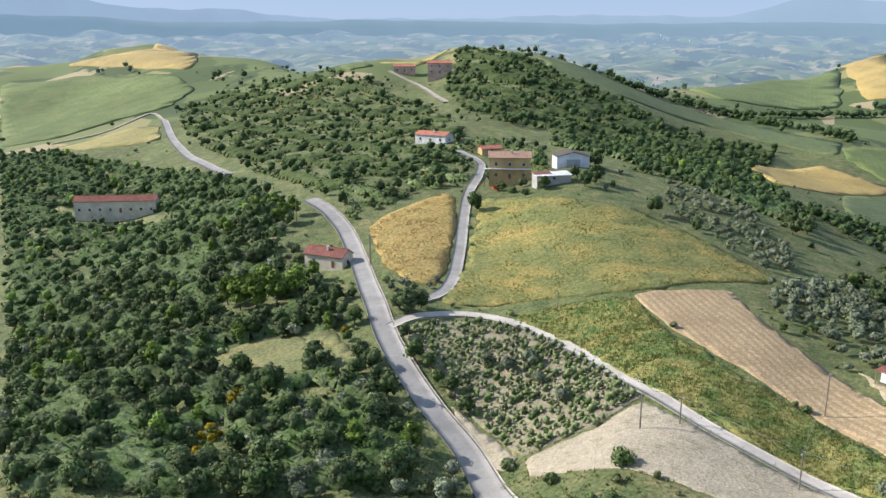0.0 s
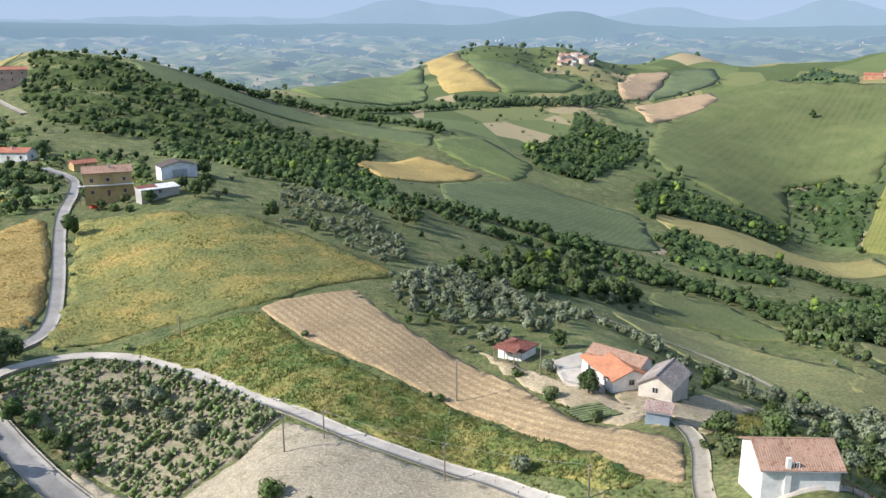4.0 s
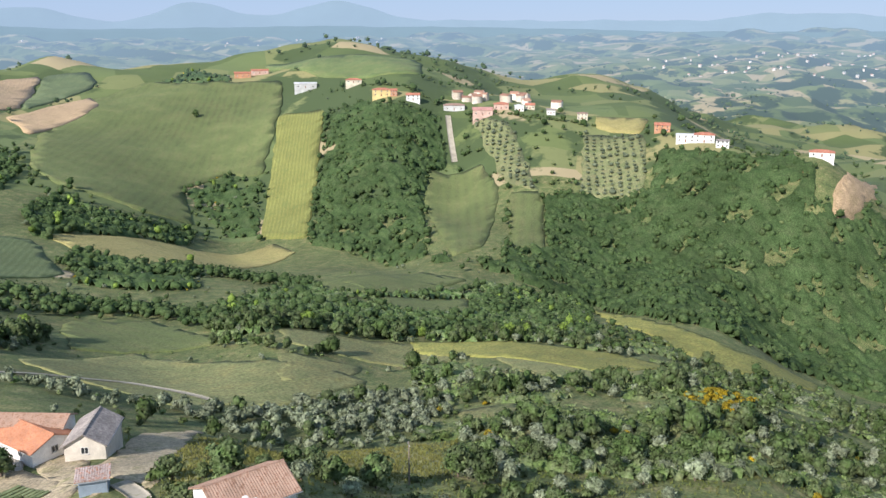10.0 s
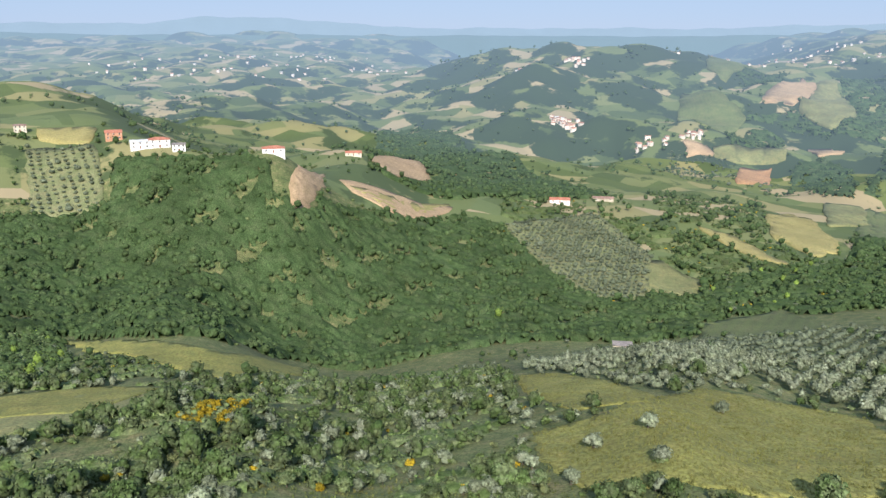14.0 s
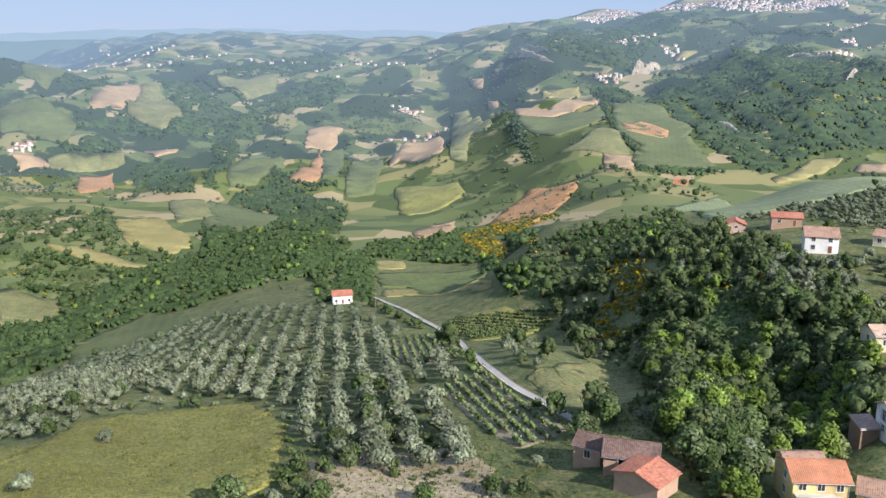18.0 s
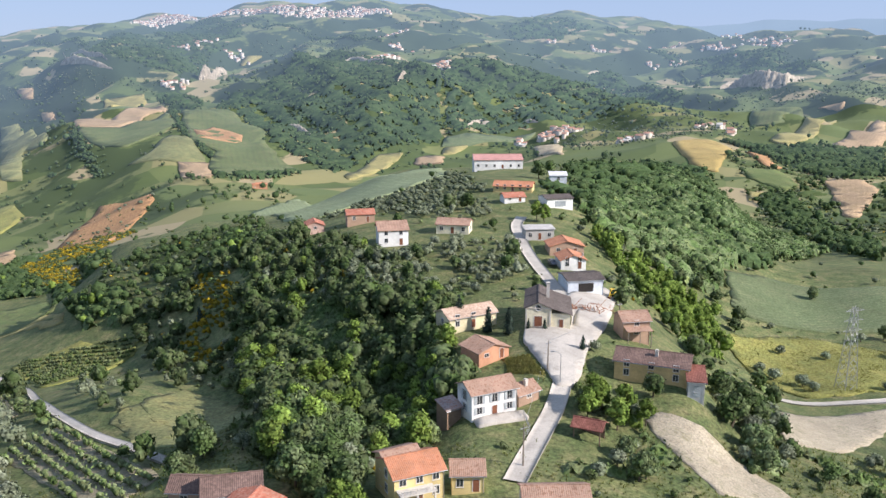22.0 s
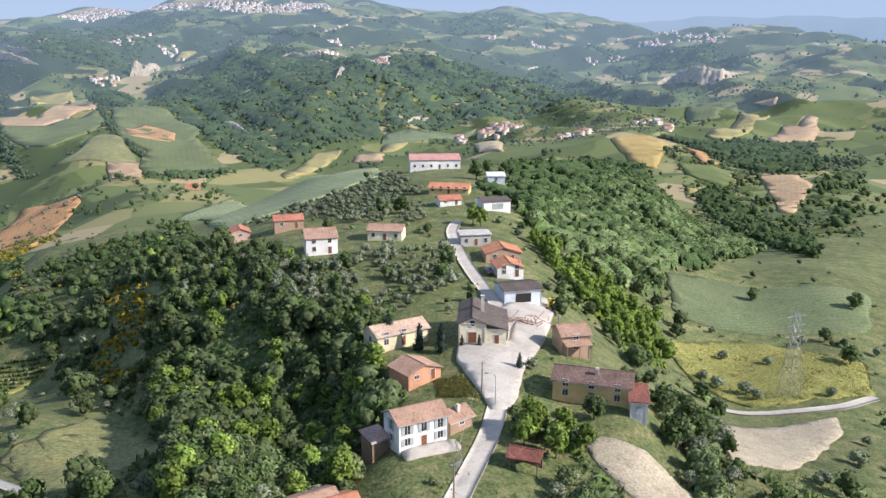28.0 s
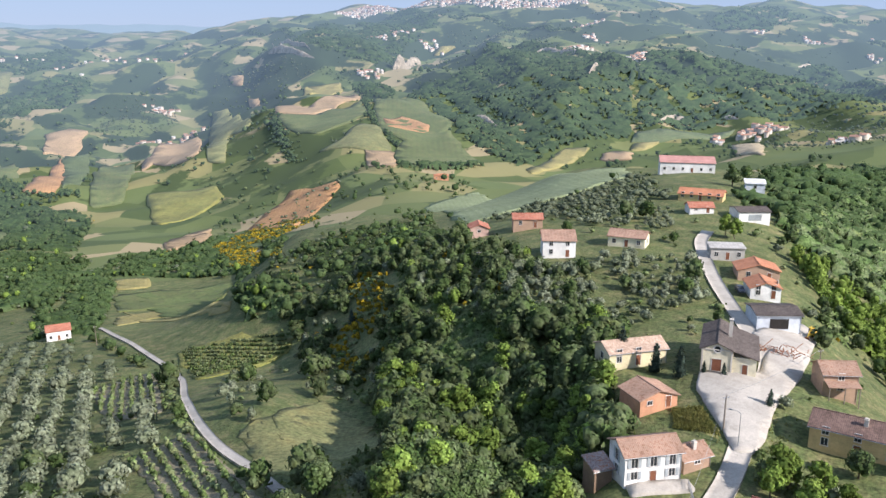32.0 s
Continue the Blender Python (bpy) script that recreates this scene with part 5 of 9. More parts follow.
# ---- houses: kind, front corners (x, y), depth, eaves, rise, roof, wall, tile, windows front, left and right, extras, label ----
HOUSES = [
    ('house', [16.9, 307.4], [32.0, 306.3], 8, 7.91, 1.71, 'gable_x', 'ochre', 'brick', (3, 2), (2, 2), (2, 2), 'chimney band', 'two storey ochre house with a brown tiled hip roof'),
    ('barn', [42.2, 311.1], [54.5, 312.3], 8, 4.18, 1.52, 'gable_y', 'whitewash', 'slate', (1, 1), (0, 0), (0, 0), 'bigdoor', 'white metal barn with a dark gable roof'),
    ('shed', [32.2, 285.8], [44.3, 288.9], 5, 2.33, 0.57, 'mono', 'concrete', 'white_sheet', (1, 1), (0, 0), (0, 0), 'patch', 'low shed with a patched metal roof'),
    ('house', [-13.4, 409.6], [1.1, 401.6], 8, 3.64, 1.42, 'gable_x', 'white', 'red', (3, 1), (1, 1), (1, 1), 'chimney', 'white cottage with a faded red roof in trees'),
    ('outhouse', [17.6, 379.3], [26.7, 382.7], 5, 2.42, 1.14, 'gable_x', 'ochre', 'red', (1, 1), (0, 0), (0, 0), '', 'small outhouse with a red tiled roof'),
    ('house', [-41.1, 242.4], [-29.3, 237.0], 6, 3.53, 1.8, 'gable_x', 'cream', 'darkred', (2, 1), (2, 1), (1, 1), 'chimney', 'single storey house with a dark red roof by the road'),
    ('poultry_barn', [-162.5, 364.7], [-127.4, 368.0], 7, 5.36, 1.9, 'gable_x', 'cream', 'darkred', (8, 1), (1, 1), (0, 0), '', 'long cream barn with a dark red roof'),
    ('house', [-11.2, 632.5], [6.7, 632.5], 8, 7.53, 1.71, 'gable_x', 'pink', 'red', (3, 2), (1, 2), (0, 0), '', 'pink two storey house on the hilltop'),
    ('house', [-37.6, 660.4], [-21.2, 660.4], 8, 4.09, 1.23, 'gable_x', 'pink', 'red', (3, 1), (0, 0), (0, 0), '', 'low pink house on the hilltop'),
    ('cottage', [84.0, 150.5], [86.6, 145.4], 5.5, 1.93, 1.0, 'hip', 'white', 'darkred', (1, 1), (1, 1), (0, 0), 'porch', 'white cottage with a dark red roof'),
    ('grey_shed', [96.0, 111.8], [103.8, 116.4], 6, 2.26, 1.8, 'gable_x', 'stonepale', 'greytile', (0, 0), (1, 1), (0, 0), '', 'old stone shed with a grey tiled roof'),
    ('hut', [81.7, 101.6], [84.1, 98.9], 2.6, 2.0, 0.38, 'mono', 'bluegrey', 'rust', (0, 0), (0, 0), (0, 0), '', 'small blue grey metal hut with a rusty roof'),
    ('white_house', [73.9, 71.9], [81.9, 67.7], 7.5, 2.7, 1.8, 'gable_x', 'white', 'brick', (0, 0), (0, 0), (0, 0), 'chimney slit', 'plain white house with a weathered brick red roof'),
    ('house', [97.3, 121.9], [101.2, 123.5], 11, 3.83, 0.95, 'gable_y', 'white', 'brick', (1, 1), (0, 0), (1, 1), '', 'tall white back wing of the farmhouse'),
    ('farmhouse', [90.5, 120.9], [97.9, 119.8], 12, 2.26, 1.52, 'gable_y', 'white', 'orange', (1, 1), (2, 1), (0, 0), '', 'low white farmhouse wing with a wide orange roof'),
    ('hall', [757.1, 520.6], [769.8, 501.7], 10, 4.35, 0.76, 'mono', 'greyw', 'white_sheet', (3, 1), (0, 0), (0, 0), '', 'grey flat roofed hall on the ridge'),
    ('house', [748.6, 454.4], [756.5, 440.9], 8, 3.13, 1.52, 'hip', 'cream', 'red', (3, 1), (0, 0), (0, 0), '', 'cream house with a red hip roof'),
    ('house', [699.5, 397.6], [707.5, 383.1], 9, 5.66, 1.52, 'hip', 'yellow', 'red', (3, 2), (0, 0), (0, 0), '', 'yellow two storey house with a red roof'),
    ('house', [706.1, 382.5], [709.2, 377.1], 8, 4.79, 1.33, 'gable_x', 'orangew', 'red', (3, 2), (0, 0), (0, 0), '', 'orange house on the ridge'),
    ('house', [704.0, 365.2], [709.6, 354.3], 8, 4.79, 1.52, 'gable_x', 'white', 'red', (3, 2), (0, 0), (0, 0), '', 'white house with a bright red roof'),
    ('house', [722.0, 336.4], [729.9, 318.8], 9, 4.35, 1.52, 'hip', 'greyw', 'brown', (3, 1), (0, 0), (0, 0), '', 'grey house with brown tiled roof'),
    ('house', [699.1, 298.3], [705.6, 282.3], 9, 4.35, 1.71, 'mono', 'pink', 'pinkroof', (3, 1), (0, 0), (0, 0), '', 'pink roofed house on the slope'),
    ('house', [716.2, 285.3], [721.0, 273.2], 8, 4.35, 1.52, 'hip', 'pink', 'red', (3, 1), (0, 0), (0, 0), '', 'pink house with a red hip roof'),
    ('house', [715.6, 265.6], [718.4, 258.1], 7, 4.35, 1.14, 'gable_y', 'white', 'white_sheet', (3, 1), (0, 0), (0, 0), '', 'small white gabled house'),
    ('house', [728.1, 260.0], [730.7, 252.4], 7, 3.48, 1.33, 'gable_x', 'cream', 'red', (3, 1), (0, 0), (0, 0), '', 'cream cottage with a red roof'),
    ('house', [713.4, 235.8], [715.7, 228.9], 7, 3.48, 1.14, 'gable_x', 'white', 'greytile', (3, 1), (0, 0), (0, 0), '', 'plain white cottage on the ridge'),
    ('house', [712.9, 209.0], [715.2, 200.5], 8, 5.22, 0.76, 'hip', 'cream', 'brown', (3, 2), (0, 0), (0, 0), '', 'square cream house on the ridge'),
    ('house', [679.8, 138.1], [682.2, 126.6], 8, 5.22, 1.52, 'gable_x', 'orangew', 'red', (3, 2), (0, 0), (0, 0), '', 'red orange two storey house'),
    ('house', [652.8, 117.0], [655.1, 103.6], 9, 4.79, 0.57, 'mono', 'white', 'white_sheet', (3, 2), (0, 0), (0, 0), '', 'long white house with a terrace'),
    ('house', [654.9, 104.4], [657.1, 90.2], 9, 5.66, 1.52, 'hip', 'white', 'red', (3, 2), (0, 0), (0, 0), '', 'white house with a tiled hip roof'),
    ('house', [642.8, 87.4], [643.9, 78.5], 8, 4.79, 0.76, 'gable_x', 'white', 'greytile', (3, 2), (0, 0), (0, 0), '', 'white cubic house on the ridge'),
    ('house', [793.2, 623.5], [804.3, 609.5], 8, 4.35, 1.52, 'gable_x', 'orangew', 'red', (3, 1), (0, 0), (0, 0), '', 'orange house on the far ridge'),
    ('house', [814.5, 616.7], [826.1, 601.2], 8, 3.48, 1.33, 'gable_x', 'pink', 'red', (3, 1), (0, 0), (0, 0), '', 'house with a red roof on the far ridge'),
    ('house', [617.2, 25.1], [617.7, 9.8], 9, 3.13, 1.42, 'hip', 'white', 'red', (3, 1), (0, 0), (0, 0), '', 'white house with a red hip roof at the ridge end'),
    ('house', [832.1, -50.1], [831.2, -65.5], 8, 2.78, 1.42, 'gable_x', 'cream', 'red', (3, 1), (0, 0), (0, 0), '', 'cottage with an orange roof among trees'),
    ('house', [772.7, -236.8], [766.9, -254.8], 9, 2.78, 1.52, 'gable_x', 'white', 'red', (3, 1), (0, 0), (0, 0), '', 'white farmhouse with a red roof above the orchard'),
    ('house', [802.5, -291.8], [795.3, -310.7], 8, 2.61, 1.14, 'gable_x', 'stone', 'brown', (3, 1), (0, 0), (0, 0), '', 'old stone farm building'),
    ('farmhouse', [298.6, -271.9], [292.3, -278.7], 8, 4.0, 1.52, 'gable_x', 'white', 'red', (3, 1), (1, 1), (0, 0), '', 'white farmhouse with a red roof among olives'),
    ('stone_hut', [400.3, -147.1], [397.0, -155.9], 6, 2.26, 0.28, 'mono', 'stone', 'greytile', (1, 1), (0, 0), (0, 0), '', 'flat roofed stone hut in the valley'),
    ('brown_house', [80.3, -102.2], [72.5, -105.1], 6, 2.81, 1.5, 'gable_x', 'brickw', 'brownflat', (0, 0), (0, 0), (0, 0), 'loggia', 'unfinished brick house with a brown tiled roof'),
    ('brown_wing', [86.9, -104.9], [82.2, -105.3], 5, 2.82, 1.2, 'gable_x', 'brickw', 'brownflat', (1, 1), (0, 0), (0, 0), '', 'low brick wing with a brown tiled roof'),
    ('outbuilding', [76.7, -98.3], [69.4, -97.2], 6, 2.61, 1.14, 'gable_y', 'brickw', 'red', (0, 0), (0, 0), (0, 0), '', 'brick outbuilding with a red tiled roof'),
    ('yellow_house', [53.4, -108.4], [46.6, -112.5], 7.0, 4.74, 1.5, 'gable_x', 'yellow', 'orange', (3, 2), (1, 2), (0, 0), 'balcony', 'yellow house with orange tiled roofs and a balcony'),
    ('yellow_upper_block', [54.9, -111.5], [50.3, -114.8], 5.0, 5.44, 1.0, 'gable_x', 'yellow', 'brick', (1, 2), (1, 2), (0, 0), '', 'taller yellow rear block with a brick red roof'),
    ('house', [34.2, -105.5], [25.0, -107.0], 6.5, 3.05, 1.5, 'gable_x', 'cream', 'brick', (2, 1), (1, 1), (0, 0), '', 'cream house with a pale tiled roof by the road'),
    ('annex', [45.7, -114.6], [40.8, -115.4], 5, 2.90, 1.2, 'gable_x', 'yellow', 'brick', (2, 1), (0, 0), (1, 1), '', 'yellow annex with a weathered tiled roof'),
    ('white_house', [45.0, -138.3], [37.2, -143.2], 6.0, 4.85, 1.35, 'gable_x', 'white', 'brick', (3, 2), (1, 2), (1, 2), 'shutters', 'white two storey house with grey shutters and a pale tiled roof'),
    ('annex', [36.9, -144.9], [33.2, -148.5], 4.5, 1.90, 1.2, 'gable_x', 'brickw', 'brick', (1, 1), (0, 0), (0, 0), 'chimney', 'brick annex with a red tiled lean-to roof'),
    ('lean_to', [49.6, -139.1], [47.2, -141.2], 3.5, 2.15, 0.8, 'mono', 'wood', 'rust', (0, 0), (0, 0), (0, 0), '', 'wooden lean-to with a rusty sheet roof'),
    ('shelter', [27.1, -136.6], [22.3, -135.1], 3.6, 1.90, 0.9, 'gable_x', 'wood', 'darkred', (0, 0), (0, 0), (0, 0), 'open', 'open wooden shelter with a dark red roof'),
    ('church', [37.2, -178.9], [31.4, -179.0], 14, 4.65, 1.3, 'gable_y', 'creamw', 'slate', (0, 0), (0, 0), (0, 0), 'church', 'small cream church with a dark brown roof'),
    ('yellow_villa', [18.6, -160.3], [4.6, -157.1], 7.5, 3.79, 1.5, 'gable_x', 'yellow2', 'brownflat', (3, 2), (0, 0), (1, 2), 'chimney', 'yellow villa with a flat brown gable roof'),
    ('garage', [5.0, -154.3], [1.9, -154.1], 6, 3.04, 1.0, 'mono', 'greyw', 'darkred', (1, 1), (0, 0), (0, 0), 'bigdoor', 'grey garage with a dark red roof'),
    ('house', [53.9, -176.4], [43.9, -183.6], 6.5, 2.95, 1.3, 'gable_x', 'yellow3', 'tan', (3, 2), (1, 1), (1, 1), '', 'beige yellow house with a tan roof behind a fir'),
    ('house', [45.8, -160.7], [40.0, -165.8], 6.5, 2.00, 1.3, 'gable_y', 'orangew', 'brick', (2, 1), (0, 0), (1, 1), '', 'small orange brick house with a weathered roof'),
    ('workshop', [27.4, -209.8], [18.3, -212.8], 8, 3.18, 0.7, 'gable_x', 'bluewhite', 'slate', (0, 0), (0, 0), (0, 0), 'bigdoor', 'white and blue workshop with a dark roof'),
    ('house', [29.2, -230.8], [22.2, -232.4], 8, 2.60, 1.3, 'gable_y', 'white', 'orange', (2, 2), (0, 0), (1, 2), '', 'white house with an orange gabled roof'),
    ('house', [32.5, -244.6], [22.4, -246.6], 8, 2.59, 1.6, 'gable_y', 'brickw', 'orange', (2, 1), (0, 0), (0, 0), '', 'brick house with a bright orange roof'),
    ('house', [15.4, -181.9], [9.3, -183.7], 6, 4.02, 1.4, 'gable_x', 'brickw', 'brick', (1, 2), (0, 0), (1, 2), 'porch', 'brick house with a rusty tiled roof by the square'),
    ('ruin', [40.2, -258.9], [31.4, -261.0], 6, 3.25, 0.19, 'mono', 'cement', 'cement', (3, 1), (1, 1), (0, 0), '', 'unfinished grey concrete house'),
    ('house', [69.2, -262.6], [58.6, -261.9], 7, 2.93, 1.4, 'gable_x', 'creamw', 'brick', (3, 1), (0, 0), (1, 1), '', 'cream house with a tiled roof and a loggia'),
    ('house', [84.7, -246.6], [76.0, -249.5], 8, 4.7, 1.71, 'mono2', 'white', 'brick', (2, 2), (0, 0), (1, 2), '', 'tall white house with a brick gable'),
    ('house', [104.4, -285.7], [95.2, -288.9], 8, 2.78, 1.14, 'gable_x', 'brickw', 'red', (2, 1), (0, 0), (0, 0), '', 'low house with a red roof among olives'),
    ('cottage', [119.6, -285.4], [113.5, -287.9], 7, 2.26, 1.33, 'gable_y', 'pink', 'red', (1, 1), (0, 0), (0, 0), '', 'small pink cottage with a red roof'),
    ('warehouse', [34.3, -305.4], [24.9, -309.2], 9, 2.86, 0.8, 'gable_x', 'white', 'slate', (0, 0), (0, 0), (0, 0), 'bigdoor', 'white warehouse with a dark roof'),
    ('house', [56.0, -331.9], [40.7, -330.5], 8, 2.07, 1.5, 'gable_x', 'yellow', 'orange', (5, 2), (0, 0), (0, 0), '', 'long yellow house with an orange roof'),
    ('house', [50.0, -308.5], [42.5, -311.3], 6, 1.90, 1.2, 'gable_x', 'white', 'red', (2, 1), (0, 0), (0, 0), '', 'low white house with a red roof'),
    ('factory', [72.3, -420.5], [48.1, -424.0], 22, 4.35, 1.52, 'gable_x', 'white', 'pinkroof', (6, 1), (0, 0), (0, 0), '', 'long low factory with a pinkish roof'),
    ('shed', [33.9, -369.0], [26.6, -369.6], 7, 2.78, 0.76, 'mono', 'bluewhite', 'white_sheet', (1, 1), (0, 0), (0, 0), '', 'small blue grey shed'),
    ('farmhouse', [337.8, -817.1], [323.8, -822.8], 8, 3.83, 1.42, 'hip', 'orangew', 'orange', (3, 1), (0, 0), (0, 0), '', 'orange farmhouse at the edge of a field'),
]
HOUSE_SPOTS = []
for _h in HOUSES:
    (_x1, _y1), (_x2, _y2), _d = _h[1], _h[2], _h[3]
    _w = math.hypot(_x2 - _x1, _y2 - _y1)
    _nx, _ny = -(_y2 - _y1) / _w, (_x2 - _x1) / _w
    for _s in (0.15, 0.5, 0.85):
        for _q in (-0.9, -0.3, 0.5, 1.0):
            HOUSE_SPOTS.append((_x1 + (_x2 - _x1) * _s + _nx * _d * _q, _y1 + (_y2 - _y1) * _s + _ny * _d * _q, 4.5))


# ---- small things: places (x, y) and sizes ----
POLES = [(67.4, 136.8, 8.3), (33.0, 129.4, 6.6), (39.9, 130.3, 5.0), (52.6, 111.7, 6.4), (63.8, 91.1, 5.0), (27.0, 189.1, 5.3), (-20.9, 236.3, 8.2), (3.0, 254.8, 6.6), (-50.2, 282.8, 8.9), (-20.9, 233.2, 9.2), (118.5, 72.1, 7.5), (31.8, -158.6, 6.6), (35.2, -123.9, 7.4), (15.5, -192.1, 5.7), (102.1, -242.1, 5.5), (267.2, -266.2, 8.0), (85.2, 136.4, 6.8)]
LONE_TREES = [('conifer', 52.3, -181.6, 0.9, 'tall dark fir tree beside the beige house'), ('conifer', 40.7, -176.5, 0.75, ''), ('conifer', 45.4, -178.4, 0.7, ''), ('conifer', 36.4, -178.1, 0.32, 'small clipped cypress by the church door'), ('conifer', 32.8, -177.8, 0.32, 'small clipped cypress by the church door'), ('conifer', 24.6, -169.4, 0.42, 'clipped dark cypress on the square'), ('broadleaf', -8.5, 195.6, 1.15, 'large dark tree at the road junction'), ('broadleaf', -5.4, 198.2, 0.9, ''), ('broadleaf', -10.9, 196.7, 0.8, ''), ('acacia', -55.4, 219.1, 1.5, 'bright yellow green acacia by the red house'), ('acacia', -50.2, 216.6, 1.65, ''), ('acacia', -44.8, 216.5, 1.6, ''), ('acacia', -39.5, 219.6, 1.5, ''), ('acacia', -59.8, 224.2, 1.4, ''), ('acacia', -37.0, 231.1, 1.0, ''), ('acacia', -49.5, 224.7, 1.5, ''), ('acacia', -67.9, 301.8, 1.1, ''), ('acacia', -61.2, 299.8, 1.1, ''), ('shrub', 27.5, 117.3, 1.5, 'round bush on the pale clay'), ('shrub', 11.4, 132.8, 1.2, ''), ('shrub', 17.1, 120.2, 1.0, ''), ('acacia', -54.9, 281.6, 1.3, ''), ('acacia', -52.2, 288.9, 1.2, ''), ('broadleaf', 34.4, 283.7, 0.9, 'leafy garden tree in front of the shed'), ('broadleaf', 20.8, 294.5, 0.7, ''), ('broadleaf', 48.3, 283.7, 1.1, ''), ('broadleaf', 53.4, 290.6, 1.2, ''), ('shrub', 24.0, 289.2, 1.3, ''), ('shrub', 27.9, 283.2, 1.2, ''), ('broadleaf', 56.9, 314.1, 1.2, ''), ('shrub', -22.3, 198.7, 1.0, ''), ('broadleaf', -21.3, 193.3, 0.9, ''), ('broadleaf', -17.9, 173.8, 0.9, ''), ('broadleaf', 115.2, 271.3, 1.4, 'big dark tree above the olives'), ('broadleaf', 123.1, 277.7, 1.2, ''), ('broadleaf', 679.6, 585.7, 1.6, 'lone dark tree on the pasture'), ('acacia', 145.8, 237.0, 1.1, ''), ('acacia', 152.7, 221.5, 1.0, 'pale green poplar in the thicket'), ('broadleaf', 86.7, 122.9, 0.9, 'fig tree in front of the farm terrace'), ('broadleaf', 97.6, 148.9, 0.8, ''), ('shrub', 81.7, 139.3, 1.0, ''), ('shrub', 80.4, 125.2, 1.3, ''), ('shrub', 83.8, 86.4, 1.5, ''), ('broadleaf', 104.3, 80.4, 0.8, ''), ('shrub', 88.1, 83.0, 1.3, ''), ('shrub', 64.6, 138.0, 0.8, ''), ('acacia', 60.5, -103.6, 1.0, 'bright yellow green tree by the yellow house'), ('acacia', 58.2, -103.4, 0.9, ''), ('shrub', 165.2, -41.7, 1.2, ''), ('shrub', 144.3, -45.6, 1.0, ''), ('olive', 162.9, -40.8, 1.1, ''), ('olive', 144.1, -45.7, 1.0, ''), ('olive', 189.8, -84.1, 1.0, ''), ('olive', 162.8, -52.2, 1.1, ''), ('olive', 147.4, -30.6, 1.0, ''), ('acacia', 24.3, -144.1, 0.9, ''), ('acacia', 19.0, -141.9, 1.0, ''), ('broadleaf', 11.5, -153.7, 0.9, 'round leafy tree before the yellow villa'), ('broadleaf', -3.7, -155.1, 1.3, ''), ('broadleaf', -3.7, -169.8, 1.2, ''), ('broadleaf', -9.7, -170.3, 1.3, ''), ('broadleaf', -6.8, -147.9, 1.2, ''), ('acacia', 37.6, -285.9, 1.1, ''), ('acacia', 34.7, -284.5, 1.0, ''), ('broadleaf', 39.0, -376.9, 1.4, ''), ('broadleaf', 34.4, -406.6, 1.3, ''), ('broadleaf', 63.3, -301.5, 1.2, ''), ('broadleaf', -65.1, -316.8, 1.0, ''), ('broadleaf', -26.1, -261.9, 0.9, ''), ('broadleaf', -75.6, -254.0, 1.2, ''), ('broadleaf', -96.6, -304.1, 1.2, ''), ('broadleaf', -74.8, -272.4, 0.9, ''), ('olive', -31.1, -231.1, 1.2, ''), ('olive', -38.0, -228.2, 1.2, ''), ('olive', -38.1, -253.2, 0.9, ''), ('olive', -50.7, -250.8, 0.9, ''), ('olive', -66.8, -269.5, 0.9, ''), ('olive', -59.1, -224.6, 0.9, ''), ('olive', -28.1, -234.9, 1.0, ''), ('olive', -39.6, -223.3, 1.0, ''), ('olive', 13.8, 167.2, 1.1, ''), ('olive', 18.2, 167.1, 1.2, ''), ('olive', 9.7, 170.8, 1.0, ''), ('olive', 22.9, 148.6, 1.0, ''), ('olive', 19.3, 159.1, 0.9, ''), ('broadleaf', -3.1, 170.5, 0.7, ''), ('broadleaf', 1.7, 161.9, 0.7, ''), ('shrub', -1.1, 166.3, 1.2, ''), ('conifer', 137.8, -232.0, 0.6, '')]
PYLONS = [(-48.6, -225.7, 24.0), (684.9, 3483.6, 30.0)]
LAMP = (29.3, -154.5)
CARS = [(55.5, -103.5, 0.6, 'pale silver parked car'), (31.6, -233.9, 1.9, 'dark parked hatchback car')]
TRAILER = (19.6, 296.1)
DIGGER = (15.4, -214.8)
SCRAP = (22.9, -196)
FENCE = [(82.7, 67.9), (88.7, 65.4)]
RAIL = [(35.9, -141.9), (34.5, -136.1), (35.3, -133.6)]
BALUSTRADE = [(90.5, 140.1), (85.7, 129.1), (89.3, 122.0)]
GARDEN = [(78.4, 118.9), (85.1, 117.5), (83.4, 108.7), (77.5, 111.4)]


# ---- builders ----
from mathutils.geometry import delaunay_2d_cdt


def part(name, me, parent=None, label=""):
    """Links a mesh as one object, under a thing or a part when given."""
    ob = new(name, me)
    ob.parent = parent
    if label:
        ob["label"] = label
    return ob


def inside(px, py, poly):
    """Which of the points lie inside the outline."""
    px, py = np.asarray(px), np.asarray(py)
    hit = np.zeros(px.shape, bool)
    n = len(poly)
    for i in range(n):
        (x1, y1), (x2, y2) = poly[i], poly[(i + 1) % n]
        cross = ((y1 > py) != (y2 > py)) & (px < (x2 - x1) * (py - y1) / (y2 - y1 + 1e-12) + x1)
        hit ^= cross
    return hit


